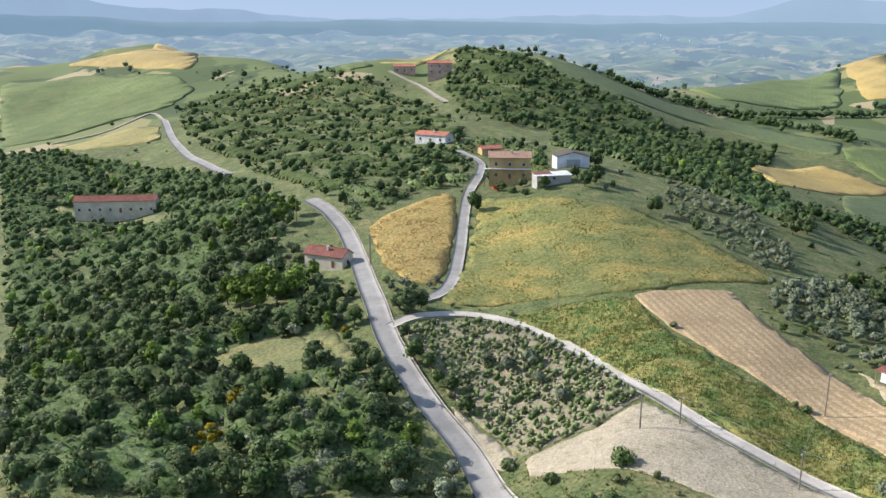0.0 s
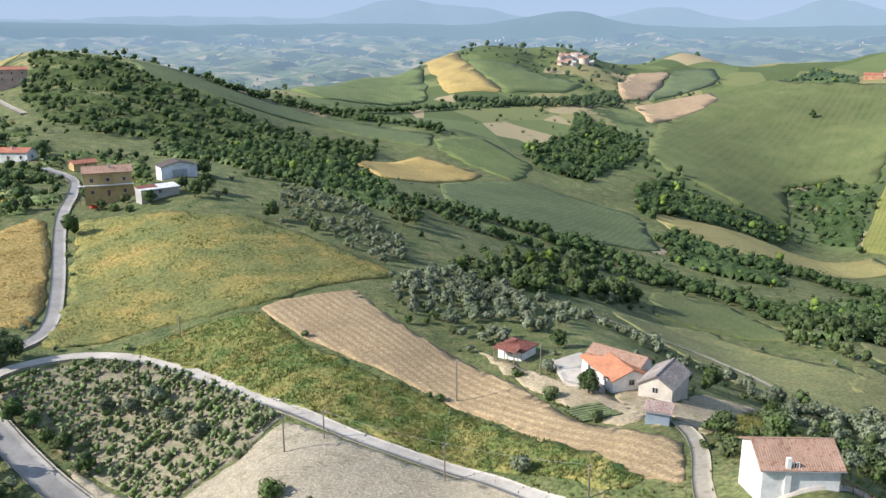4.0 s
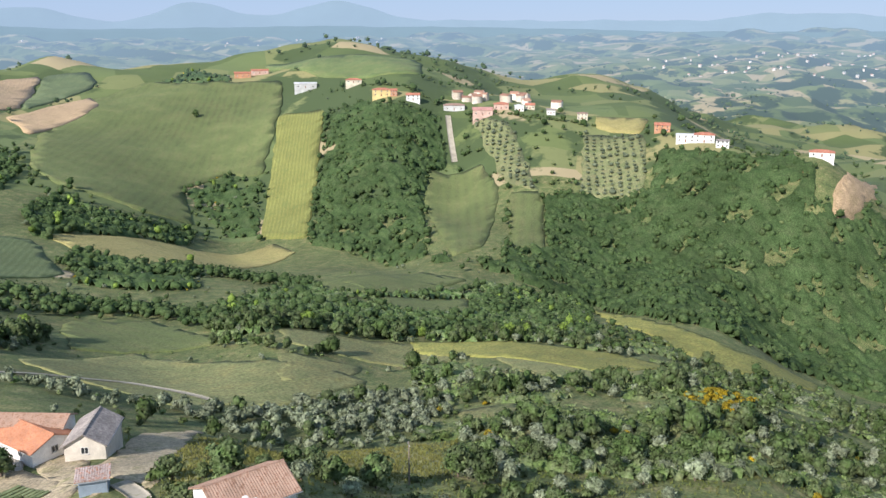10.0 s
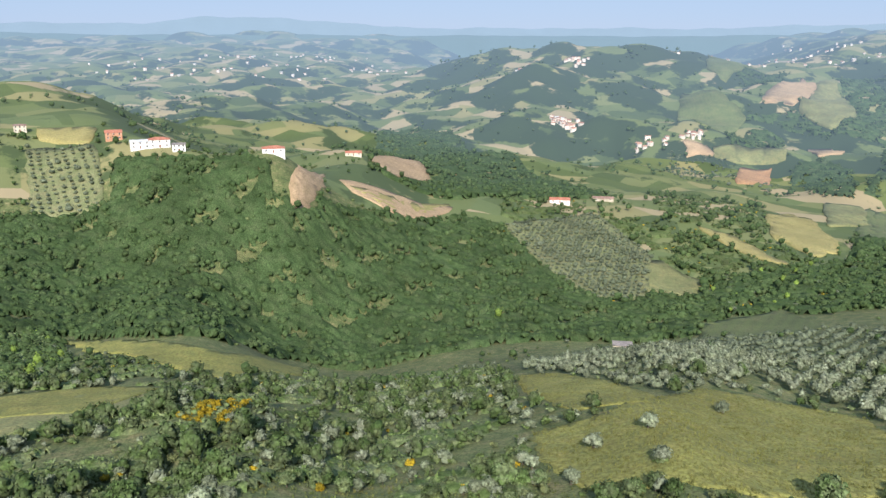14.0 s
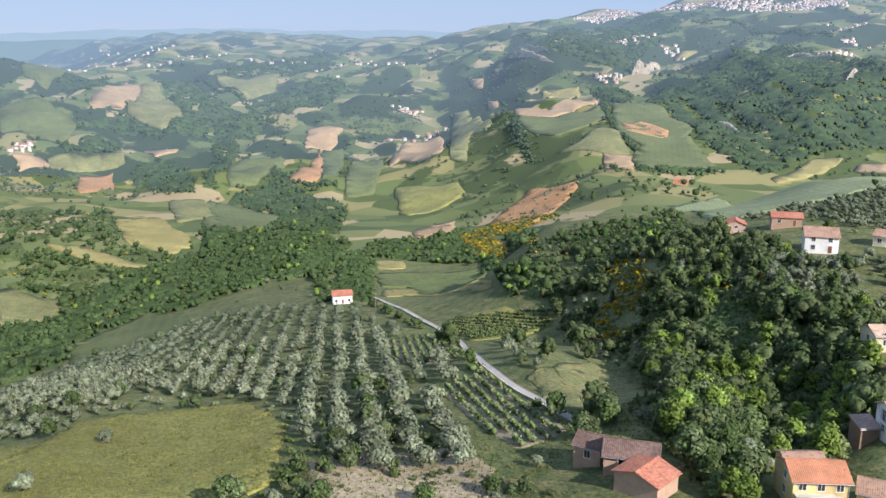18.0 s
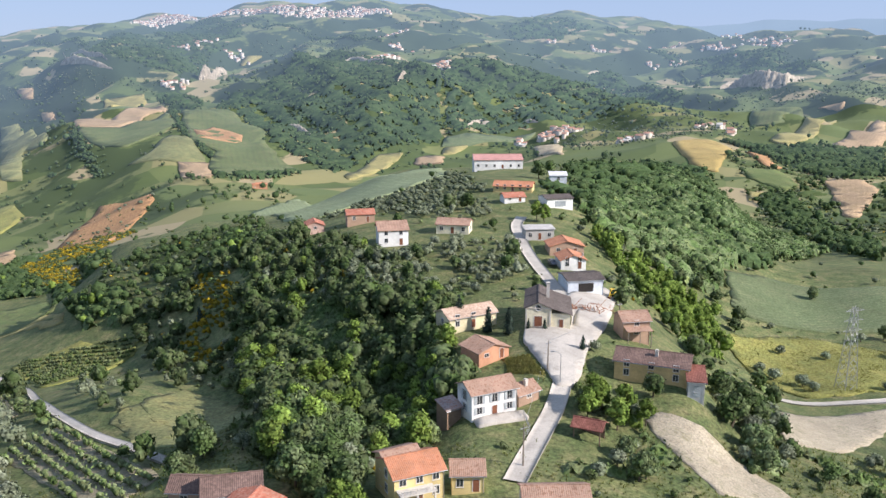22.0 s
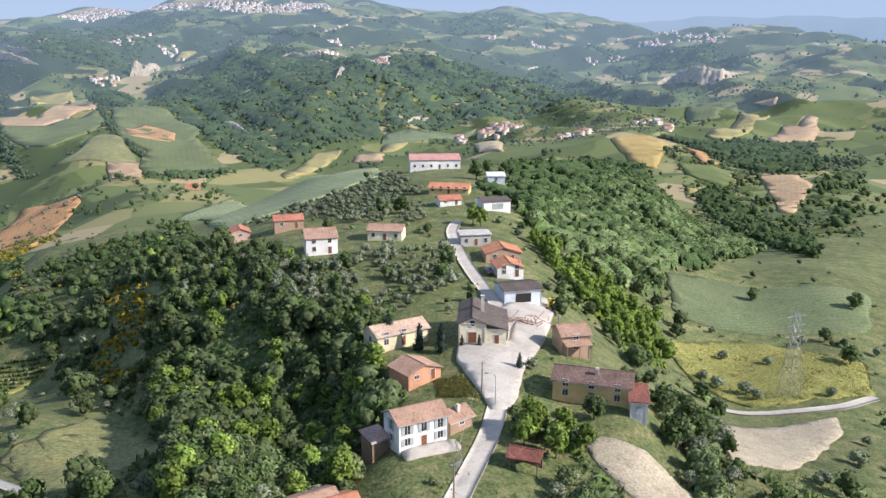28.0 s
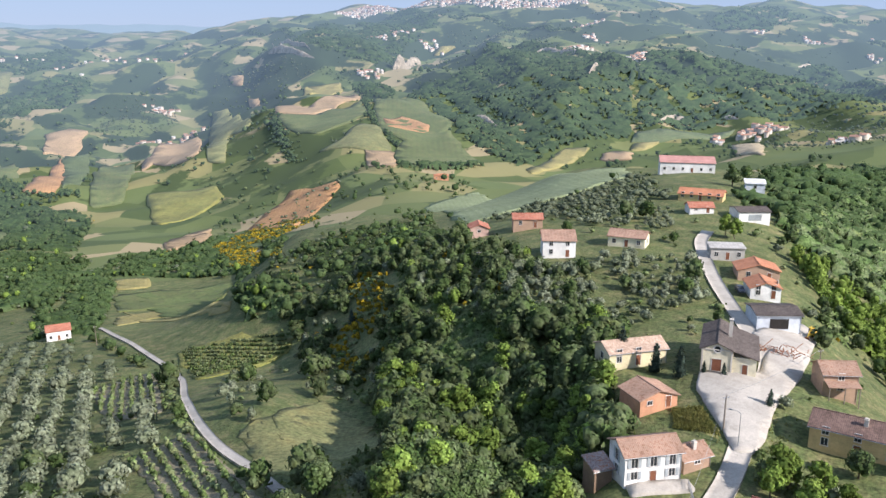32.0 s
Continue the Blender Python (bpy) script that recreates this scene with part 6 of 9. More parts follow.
def soft_outline(poly, step, wobble, rng):
    """The outline cut into short pieces, rounded a little at its corners, with an uneven edge."""
    p = np.array(poly, float)
    out = []
    for i in range(len(p)):
        a, b, c = p[i - 1], p[i], p[(i + 1) % len(p)]
        for t in (0.0, 0.5, 1.0):
            q0, q1 = b + (a - b) * 0.12, b + (c - b) * 0.12
            out.append((1 - t) ** 2 * q0 + 2 * t * (1 - t) * b + t * t * q1)
    out = np.array(out)
    res = []
    for i in range(len(out)):
        a, b = out[i], out[(i + 1) % len(out)]
        n = max(1, int(np.linalg.norm(b - a) / step))
        for k in range(n):
            res.append(a + (b - a) * k / n + rng.normal(0, wobble, 2))
    return np.array(res)


def draped(name, poly, material, lift, step, wobble, label, category, skirt=0.6, kind="structure", seed=1, rough=0.0):
    rng = np.random.default_rng(seed)
    edge = soft_outline(poly, step, wobble, rng)
    lo, hi = edge.min(0), edge.max(0)
    gx, gy = np.meshgrid(np.arange(lo[0], hi[0], step), np.arange(lo[1], hi[1], step))
    gx, gy = gx.ravel() + rng.uniform(-.2, .2, gx.size) * step, gy.ravel() + rng.uniform(-.2, .2, gx.size) * step
    keep = inside(gx, gy, edge)
    n = len(edge)
    pts = [Vector(p) for p in edge] + [Vector(p) for p in np.stack([gx[keep], gy[keep]], 1)]
    got = delaunay_2d_cdt(pts, [(i, (i + 1) % n) for i in range(n)], [], 1, 1e-4)
    v = np.array([(p.x, p.y) for p in got[0]])
    z = ground_z(v[:, 0], v[:, 1])
    rr = np.hypot(v[:, 0], v[:, 1])
    top = z + lift + 0.0006 * rr + 0.0016 * np.maximum(0, rr - 700)
    if rough:
        top = top + rng.normal(0, rough, len(top))
    f = np.array([list(t) for t in got[2] if len(t) == 3], int)
    e = np.array([(a, b) for a, b in got[1]], int)
    count = {}
    for t in f:
        for a, b in ((t[0], t[1]), (t[1], t[2]), (t[2], t[0])):
            count[(a, b)] = 1
    rim = [(a, b) for (a, b) in count if (b, a) not in count]
    verts = np.c_[v, top]
    low = np.c_[v, z - skirt]
    k = len(verts)
    side = np.array([(a, a + k, b + k, b) for a, b in rim], int)
    me = mesh_from(name, np.r_[verts, low], [f, side], [material])
    return tagged(new(name, me), label, category, kind=kind)


def spline(pts, step):
    p = np.array(pts, float)
    p = np.vstack([2 * p[0] - p[1], p, 2 * p[-1] - p[-2]])
    out = []
    for i in range(1, len(p) - 2):
        n = max(2, int(np.linalg.norm(p[i + 1] - p[i]) / step))
        for k in range(n):
            t = k / n
            out.append(0.5 * (2 * p[i] + (p[i + 1] - p[i - 1]) * t + (2 * p[i - 1] - 5 * p[i] + 4 * p[i + 1] - p[i + 2]) * t ** 2 + (3 * p[i] - p[i - 1] - 3 * p[i + 1] + p[i + 2]) * t ** 3))
    out.append(p[-2])
    return np.array(out)


def ribbon(line, width, lift, across=4, side=0.0, thick=0.5):
    """Vertices and faces of a strip that follows the ground."""
    d = np.gradient(line, axis=0)
    d /= np.linalg.norm(d, axis=1)[:, None]
    nrm = np.c_[-d[:, 1], d[:, 0]]
    offs = np.linspace(-width / 2, width / 2, across + 1) + side
    p = line[:, None, :] + nrm[:, None, :] * offs[None, :, None]
    zc = ground_z(line[:, 0], line[:, 1])
    zz = ground_z(p[..., 0].ravel(), p[..., 1].ravel()).reshape(p.shape[:2])
    rr = np.hypot(line[:, 0], line[:, 1])[:, None]
    z = 0.5 * zz + 0.5 * zc[:, None] + lift + 0.0008 * rr
    z = np.maximum(z, zz + lift * 0.6)
    n, k = len(line), across + 1
    v = np.concatenate([p, z[..., None]], -1).reshape(-1, 3)
    i, j = np.meshgrid(np.arange(n - 1), np.arange(k - 1), indexing="ij")
    i, j = i.ravel(), j.ravel()
    f = np.stack([i * k + j, (i + 1) * k + j, (i + 1) * k + j + 1, i * k + j + 1], -1)[:, ::-1]
    low = v.copy()
    low[:, 2] -= thick
    m = len(v)
    a = np.arange(n - 1)
    s1 = np.stack([a * k, a * k + m, (a + 1) * k + m, (a + 1) * k], -1)
    s2 = np.stack([a * k + k - 1, (a + 1) * k + k - 1, (a + 1) * k + k - 1 + m, a * k + k - 1 + m], -1)
    return np.r_[v, low], [np.r_[f, s1, s2]]


# ---- fields, roads and yards ----
STYLES = {  # colours, blotch size, row spacing, row angle, row colour, row strength, label, category
    "ripe": ([(0.30, 0.215, 0.075), (0.35, 0.255, 0.095), (0.27, 0.225, 0.08)], 5, 0, 0, None, 0, "ripe golden wheat field", "wheat field"),
    "barley": ([(0.105, 0.128, 0.038), (0.150, 0.160, 0.046), (0.215, 0.190, 0.060), (0.30, 0.215, 0.072)], 14, 0, 0, None, 0, "patchy green and yellow barley field", "crop field"),
    "tallgrass": ([(0.06, 0.125, 0.022), (0.13, 0.165, 0.042), (0.22, 0.205, 0.065), (0.27, 0.22, 0.08)], 5, 0, 0, None, 0, "strip of tall unmown grass", "grass"),
    "stubble": ([(0.30, 0.22, 0.125), (0.35, 0.26, 0.155), (0.39, 0.295, 0.18)], 3, 1.9, 0.35, (0.22, 0.155, 0.09), 0.6, "harvested tan stubble field with tractor lines", "stubble field"),
    "vinesoil": ([(0.19, 0.17, 0.11), (0.24, 0.21, 0.15), (0.14, 0.16, 0.06)], 2.5, 0, 0, None, 0, "brown vineyard soil with weeds", "soil"),
    "clay": ([(0.27, 0.225, 0.16), (0.36, 0.31, 0.235), (0.21, 0.19, 0.115)], 2.2, 0.9, 1.1, (0.34, 0.30, 0.24), 0.4, "pale dry tilled clay ground", "soil"),
    "green": ([(0.085, 0.125, 0.035), (0.12, 0.155, 0.045), (0.16, 0.17, 0.055)], 14, 4, 0.4, (0.09, 0.12, 0.035), 0.25, "green grassy farm field", "field"),
    "pasture": ([(0.082, 0.106, 0.034), (0.108, 0.128, 0.041), (0.142, 0.148, 0.052)], 18, 7, 0.9, (0.12, 0.155, 0.05), 0.35, "smooth green pasture slope", "pasture"),
    "hay": ([(0.24, 0.21, 0.08), (0.30, 0.26, 0.11), (0.20, 0.20, 0.07)], 8, 3, 0.2, (0.22, 0.19, 0.07), 0.35, "pale cut hay field", "hay field"),
    "crop": ([(0.085, 0.115, 0.042), (0.105, 0.135, 0.05), (0.13, 0.15, 0.055)], 7, 3.2, 1.2, (0.065, 0.09, 0.032), 0.5, "dark green row crop field", "crop field"),
    "crop2": ([(0.105, 0.14, 0.055), (0.13, 0.16, 0.065), (0.16, 0.175, 0.075)], 8, 2.6, 0.5, (0.085, 0.115, 0.045), 0.4, "bright green row crop field", "crop field"),
    "strip": ([(0.15, 0.17, 0.045), (0.20, 0.20, 0.06), (0.17, 0.18, 0.05)], 8, 3.0, 0.75, (0.11, 0.13, 0.035), 0.5, "yellow green field with mown rows", "field"),
    "strip2": ([(0.185, 0.225, 0.105), (0.225, 0.26, 0.125)], 8, 4.0, 0.1, (0.15, 0.185, 0.08), 0.4, "pale green crop field on the ridge", "crop field"),
    "dry": ([(0.125, 0.145, 0.048), (0.175, 0.18, 0.065), (0.225, 0.205, 0.085)], 7, 0, 0, None, 0, "dry grass meadow", "meadow"),
    "golden": ([(0.155, 0.168, 0.045), (0.205, 0.203, 0.058), (0.25, 0.228, 0.072)], 6, 0, 0, None, 0, "tall golden green grass meadow", "meadow"),
    "tilled": ([(0.30, 0.21, 0.13), (0.38, 0.27, 0.17), (0.27, 0.20, 0.11)], 9, 4, 0.5, (0.27, 0.19, 0.11), 0.4, "bare tilled brown field", "ploughed field"),
    "tilledred": ([(0.32, 0.17, 0.085), (0.38, 0.22, 0.11), (0.28, 0.17, 0.08)], 9, 4, 0.7, (0.27, 0.15, 0.08), 0.4, "bare reddish tilled field", "ploughed field"),
    "farmsoil": ([(0.28, 0.225, 0.155), (0.36, 0.295, 0.21), (0.20, 0.185, 0.09)], 3, 0, 0, None, 0, "bare trodden farmyard soil", "soil"),
    "rock": ([(0.27, 0.235, 0.17), (0.36, 0.31, 0.235), (0.12, 0.13, 0.07)], 14, 0, 0, None, 0, "pale bare cliff face", "cliff"),
    "palesoil": ([(0.12, 0.15, 0.05), (0.16, 0.175, 0.07), (0.20, 0.19, 0.10)], 6, 0, 0, None, 0, "thin grass between orchard trees", "orchard ground"),
}
_made = {}


def field_material(style, far, poly):
    """Rows run along the field's longer side."""
    angle = 0.0
    if STYLES[style][2]:
        p = np.array(poly, float)
        w, v = np.linalg.eigh(np.cov((p - p.mean(0)).T))
        angle = round(math.pi / 2 - math.atan2(v[1, 1], v[0, 1]), 1)
    key = (style, far, angle)
    if key not in _made:
        c, size, rows, _, rc, mixv, _, _ = STYLES[style]
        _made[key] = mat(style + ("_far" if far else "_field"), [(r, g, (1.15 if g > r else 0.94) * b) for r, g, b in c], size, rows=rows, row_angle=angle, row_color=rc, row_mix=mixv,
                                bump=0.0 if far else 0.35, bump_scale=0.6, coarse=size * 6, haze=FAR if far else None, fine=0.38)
    return _made[key]


for _i, (_n, (_style, _poly)) in enumerate(FIELDS.items()):
    _r = np.mean([math.hypot(*p) for p in _poly])
    _soil = _style in ("clay", "stubble", "vinesoil", "dry", "tilled", "tilledred", "palesoil", "hay", "rock", "farmsoil")
    draped(_n, _poly, field_material(_style, _r > 900, _poly), (0.5 if _r > 700 else 0.05) if _soil else 0.22, max(1.6, _r * 0.014), (0.10 if _style in ("stubble", "clay", "ripe", "vinesoil") else 0.45) + _r * 0.0008,
           STYLES[_style][6], STYLES[_style][7], seed=_i, rough=0.10 if _style in ("tallgrass", "barley", "golden", "ripe") and _r < 300 else 0.02)

M_ASPHALT = mat("asphalt", [(0.215, 0.205, 0.19), (0.27, 0.258, 0.24), (0.24, 0.23, 0.212)], 1.6, rough=0.85, bump=0.02, bump_scale=0.08, coarse=9)
M_CONCRETE = mat("concrete_paving", [(0.33, 0.305, 0.265), (0.42, 0.385, 0.335), (0.375, 0.345, 0.30)], 1.8, rough=0.9, bump=0.02, bump_scale=0.1, coarse=8)
M_GRAVEL = mat("gravel", [(0.27, 0.24, 0.185), (0.33, 0.295, 0.235), (0.21, 0.195, 0.13)], 1.2, bump=0.06, bump_scale=0.15, coarse=7)
M_KERB = mat("kerb_concrete", [(0.32, 0.28, 0.23), (0.38, 0.34, 0.285), (0.28, 0.245, 0.20)], 0.8, bump=0.01, coarse=5)
ROAD_MAT = {"asphalt": M_ASPHALT, "concrete": M_CONCRETE, "gravel": M_GRAVEL}
ROAD_LABEL = {"asphalt": "worn grey asphalt country road", "concrete": "narrow pale concrete lane", "gravel": "pale gravel farm track"}
LINES = {}
for _n, (_style, _w, _pts) in ROADS.items():
    LINES[_n] = spline(_pts, 2.5)
    tagged(new("road_" + _n, mesh_from(_n, *ribbon(LINES[_n], _w, 0.24), [ROAD_MAT[_style]])), ROAD_LABEL[_style], "road", kind="structure")
for _n, _pts in YARDS.items():
    draped("pavement_" + _n, _pts, M_CONCRETE, 0.40 + 0.0004 * np.mean([math.hypot(*q) for q in _pts]), 2.0, 0.05, "pale worn concrete paving of a yard", "pavement")


# ---- trees ----
def ico(sub):
    bm = bmesh.new()
    bmesh.ops.create_icosphere(bm, subdivisions=sub, radius=1.0)
    v = np.array([x.co[:] for x in bm.verts])
    f = np.array([[x.index for x in q.verts] for q in bm.faces])
    bm.free()
    return v, f


ICO1, ICO2 = ico(1), ico(2)


def crown_arrays(seed, lobes, leaves, leaf, spread, rise, squash, base, ball, ico_mesh=None, core=0.9, spire=False):
    """A crown of uneven lobes with loose leaf sprays on them: vertices, triangles, quads.
    spread: radius of the crown; rise: its height; base: where it starts above the ground."""
    rng = np.random.default_rng(seed)
    iv, jf = ico_mesh or ICO1
    vs, ts, qs, n = [], [], [], 0
    cs, rs = [], []
    for k in range(lobes):
        a = 2 * np.pi * (k / max(1, lobes - 1)) * 1.7 + rng.uniform(0, 1)
        h = (k + 0.5) / lobes if lobes > 1 else 0.5
        out = spread * (1 - ball) * np.sqrt(max(0.05, 1 - (2 * h - 0.8) ** 2)) * rng.uniform(0.65, 1.1) if lobes > 1 else 0
        c = np.array([np.cos(a) * out, np.sin(a) * out, base + rise * (ball * 0.6 + h * (1 - ball * 1.1))])
        r = spread * ball * rng.uniform(0.8, 1.25)
        if spire:
            c = np.array([rng.normal(0, 0.08), rng.normal(0, 0.08), base + rise * h * 0.94 + 0.4])
            r = spread * (1.12 - h) * rng.uniform(0.9, 1.15)
        cs.append(c), rs.append(r)
        d = 1 + 0.22 * np.sin(iv @ rng.normal(0, 2.6, 3) + rng.uniform(0, 6)) + rng.normal(0, 0.12, len(iv))
        v = iv * d[:, None] * r * core * np.array([1, 1, squash]) + c
        vs.append(v), ts.append(jf + n)
        n += len(v)
    for k in range(leaves):
        i = rng.integers(lobes)
        w = rng.normal(0, 1, 3)
        w /= np.linalg.norm(w)
        if w[2] < -0.4:
            w[2] *= -1
        p = cs[i] + w * rs[i] * rng.uniform(0.84, 1.14) * np.array([1, 1, squash])
        u = np.cross(w, rng.normal(0, 1, 3))
        u /= np.linalg.norm(u)
        t = np.cross(w, u) + w * rng.uniform(-0.5, 0.5)
        s = leaf * rng.uniform(0.6, 1.4)
        vs.append(np.array([p - u * s * .5, p + t * s * .6, p + u * s * .5, p - t * s * .6 + w * s * .2]))
        qs.append([n, n + 1, n + 2, n + 3])
        n += 4
    return np.concatenate(vs), np.concatenate(ts), np.array(qs, int).reshape(-1, 4)


def trunk_arrays(seed, height, radius, limbs, spread):
    """A tapered trunk with limbs: vertices and quads."""
    rng = np.random.default_rng(seed)
    vs, qs = [], []

    def tube(a, b, r0, r1, k=5, n=2):
        start = sum(len(x) for x in vs)
        bend = rng.normal(0, 0.05, 3) * np.linalg.norm(b - a)
        for i in range(n + 1):
            t = i / n
            c = a + (b - a) * t + bend * np.sin(np.pi * t)
            r = r0 + (r1 - r0) * t
            ang = np.linspace(0, 2 * np.pi, k, endpoint=False)
            vs.append(np.stack([c[0] + r * np.cos(ang), c[1] + r * np.sin(ang), np.full(k, c[2])], -1))
        for i in range(n):
            for j in range(k):
                qs.append([start + i * k + j, start + i * k + (j + 1) % k, start + (i + 1) * k + (j + 1) % k, start + (i + 1) * k + j])

    top = np.array([0, 0, height])
    tube(np.array([0, 0, -0.4]), top * 0.6, radius * 1.25, radius * 0.7)
    tube(top * 0.6, top, radius * 0.7, radius * 0.2)
    for k in range(limbs):
        a = 2 * np.pi * k / limbs + rng.uniform(-.4, .4)
        tube(top * rng.uniform(0.35, 0.6), np.array([np.cos(a) * spread, np.sin(a) * spread, height * rng.uniform(0.75, 1.0)]), radius * 0.5, radius * 0.12, 5)
    return np.concatenate(vs), np.array(qs)


def leaf_material(name, colors, spread=0.35, haze=None, size=4.5):
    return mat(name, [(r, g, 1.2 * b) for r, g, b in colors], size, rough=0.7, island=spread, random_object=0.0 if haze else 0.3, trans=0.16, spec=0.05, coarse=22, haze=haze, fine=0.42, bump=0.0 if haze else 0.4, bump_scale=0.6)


LEAF = {
    "broadleaf": leaf_material("leaves_broadleaf", [(0.050, 0.086, 0.024), (0.080, 0.124, 0.034), (0.108, 0.138, 0.056), (0.150, 0.186, 0.052)]),
    "acacia": leaf_material("leaves_acacia", [(0.110, 0.170, 0.030), (0.150, 0.220, 0.038), (0.195, 0.265, 0.050)]),
    "olive": leaf_material("leaves_olive", [(0.143, 0.175, 0.084), (0.192, 0.222, 0.118), (0.248, 0.272, 0.158)]),
    "shrub": leaf_material("leaves_shrub", [(0.074, 0.116, 0.030), (0.112, 0.160, 0.044), (0.142, 0.170, 0.070), (0.190, 0.212, 0.066)]),
    "broom": leaf_material("leaves_broom", [(0.12, 0.14, 0.025), (0.34, 0.25, 0.02), (0.50, 0.35, 0.02)]),
    "conifer": leaf_material("leaves_conifer", [(0.035, 0.054, 0.034), (0.052, 0.075, 0.047)]),
}
M_BARK = mat("bark", [(0.09, 0.07, 0.05), (0.14, 0.11, 0.08)], 0.3, bump=0.03)
# kind: lobes, leaves, leaf size, spread, rise, squash, base, ball, trunk height, trunk radius, limbs
FORMS = {
    "broadleaf": (13, 640, 0.44, 2.7, 5.2, 0.95, 0.2, 0.44, 4.4, 0.17, 5),
    "acacia": (12, 600, 0.42, 2.4, 6.6, 1.0, 0.3, 0.42, 5.6, 0.14, 5),
    "olive": (9, 430, 0.31, 1.9, 2.7, 0.9, 0.45, 0.50, 2.2, 0.18, 4),
    "shrub": (6, 290, 0.32, 1.5, 1.9, 0.8, -0.2, 0.52, 1.0, 0.06, 3),
    "broom": (5, 220, 0.32, 1.1, 1.4, 0.85, -0.2, 0.5, 0.7, 0.04, 3),
    "conifer": (9, 520, 0.40, 1.9, 8.6, 0.8, 0.2, 0.85, 8.0, 0.16, 0),
}
LABEL = {
    "broadleaf": ("leafy dark green broadleaf tree", "tree"), "acacia": ("tall light green acacia tree", "tree"),
    "olive": ("round silvery green olive tree", "olive tree"), "shrub": ("dense green wild shrub", "shrub"),
    "broom": ("yellow flowering broom bush", "bush"), "conifer": ("dark narrow conifer tree", "tree"),
}
TREES = {}


def prototype(kind, variant):
    if (kind, variant) not in TREES:
        lobes, leaves, leaf, spread, rise, squash, base, ball, th, tr, limbs = FORMS[kind]
        v, t, q = crown_arrays(variant * 31 + len(kind), lobes, leaves, leaf, spread, rise, squash, base, ball, ICO1, 0.70, kind == "conifer")
        cm = mesh_from(kind + "_crown", v, [t, q], [LEAF[kind]], smooth=False)
        tv, tq = trunk_arrays(variant, th, tr, limbs, spread * 0.6)
        TREES[kind, variant] = cm, mesh_from(kind + "_trunk", tv, [tq], [M_BARK])
    return TREES[kind, variant]


def plant(kind, x, y, size=1.0, turn=0.0, variant=0, z=None, label=None):
    cm, tm = prototype(kind, variant)
    root = new({"broadleaf": "broadleaf_tree", "acacia": "acacia_tree", "olive": "olive_tree", "shrub": "shrub", "broom": "broom_bush", "conifer": "conifer_tree"}[kind])
    root.matrix_world = pose(x, y, ground_z(x, y) if z is None else z, 0, 0, math.degrees(turn)) @ Matrix.Scale(size, 4)
    tagged(root, label or LABEL[kind][0], LABEL[kind][1], group=kind + " trees")
    for name, me in (("trunk", tm), ("crown", cm)):
        o = part(name, me, root)
        if name == "trunk":
            o["label"] = "grey brown bark trunk"
    return root


def massed(name, kind, places, sizes, detail, label, category, far=False, seed=0):
    """Many trees in one mesh, for woods that nobody could count. detail: 0 far, 1 middle."""
    rng = np.random.default_rng(seed)
    lobes, leaves, leaf, spread, rise, squash, base, ball, *_ = FORMS[kind]
    protos = []
    for k in range(6):
        if detail:
            protos.append(crown_arrays(900 + k, max(2, lobes // 2), 84, leaf * 1.35, spread, rise, squash, base * 0.6, 0.55, core=0.76))
        else:
            protos.append(crown_arrays(950 + k, 1, 8, leaf * 1.6, spread * 0.85, rise * 0.8, min(1.15, rise / spread * 0.45), base * 0.3, 1.0, core=0.74))
    vs, ts, qs, n = [], [], [], 0
    z = ground_z(places[:, 0], places[:, 1])
    which, turn = rng.integers(6, size=len(places)), rng.uniform(0, 6.28, len(places))
    for k in range(6):
        sel = np.where(which == k)[0]
        if not len(sel):
            continue
        v, t, q = protos[k]
        c, s = np.cos(turn[sel]), np.sin(turn[sel])
        sc = sizes[sel][:, None]
        tall = rng.uniform(0.85, 1.2, len(sel))[:, None]
        x = (v[None, :, 0] * c[:, None] - v[None, :, 1] * s[:, None]) * sc + places[sel, 0][:, None]
        y = (v[None, :, 0] * s[:, None] + v[None, :, 1] * c[:, None]) * sc + places[sel, 1][:, None]
        w = v[None, :, 2] * sc * tall + z[sel][:, None]
        vs.append(np.stack([x, y, w], -1).reshape(-1, 3))
        step = (np.arange(len(sel)) * len(v) + n)[:, None, None]
        ts.append((t[None] + step).reshape(-1, 3))
        qs.append((q[None] + step).reshape(-1, 4))
        n += len(sel) * len(v)
    if not vs:
        return None
    me = mesh_from(name, np.concatenate(vs), [np.concatenate(ts), np.concatenate(qs)], [LEAF_FAR[kind] if far else LEAF[kind]])
    return tagged(new(name, me), label, category, kind="stuff")


LEAF_FAR = {
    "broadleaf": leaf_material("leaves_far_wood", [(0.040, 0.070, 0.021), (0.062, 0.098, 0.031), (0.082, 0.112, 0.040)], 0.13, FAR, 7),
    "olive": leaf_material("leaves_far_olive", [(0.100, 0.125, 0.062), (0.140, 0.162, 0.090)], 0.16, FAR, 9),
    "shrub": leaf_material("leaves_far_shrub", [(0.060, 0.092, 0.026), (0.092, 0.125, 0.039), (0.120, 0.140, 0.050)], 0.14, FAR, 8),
}

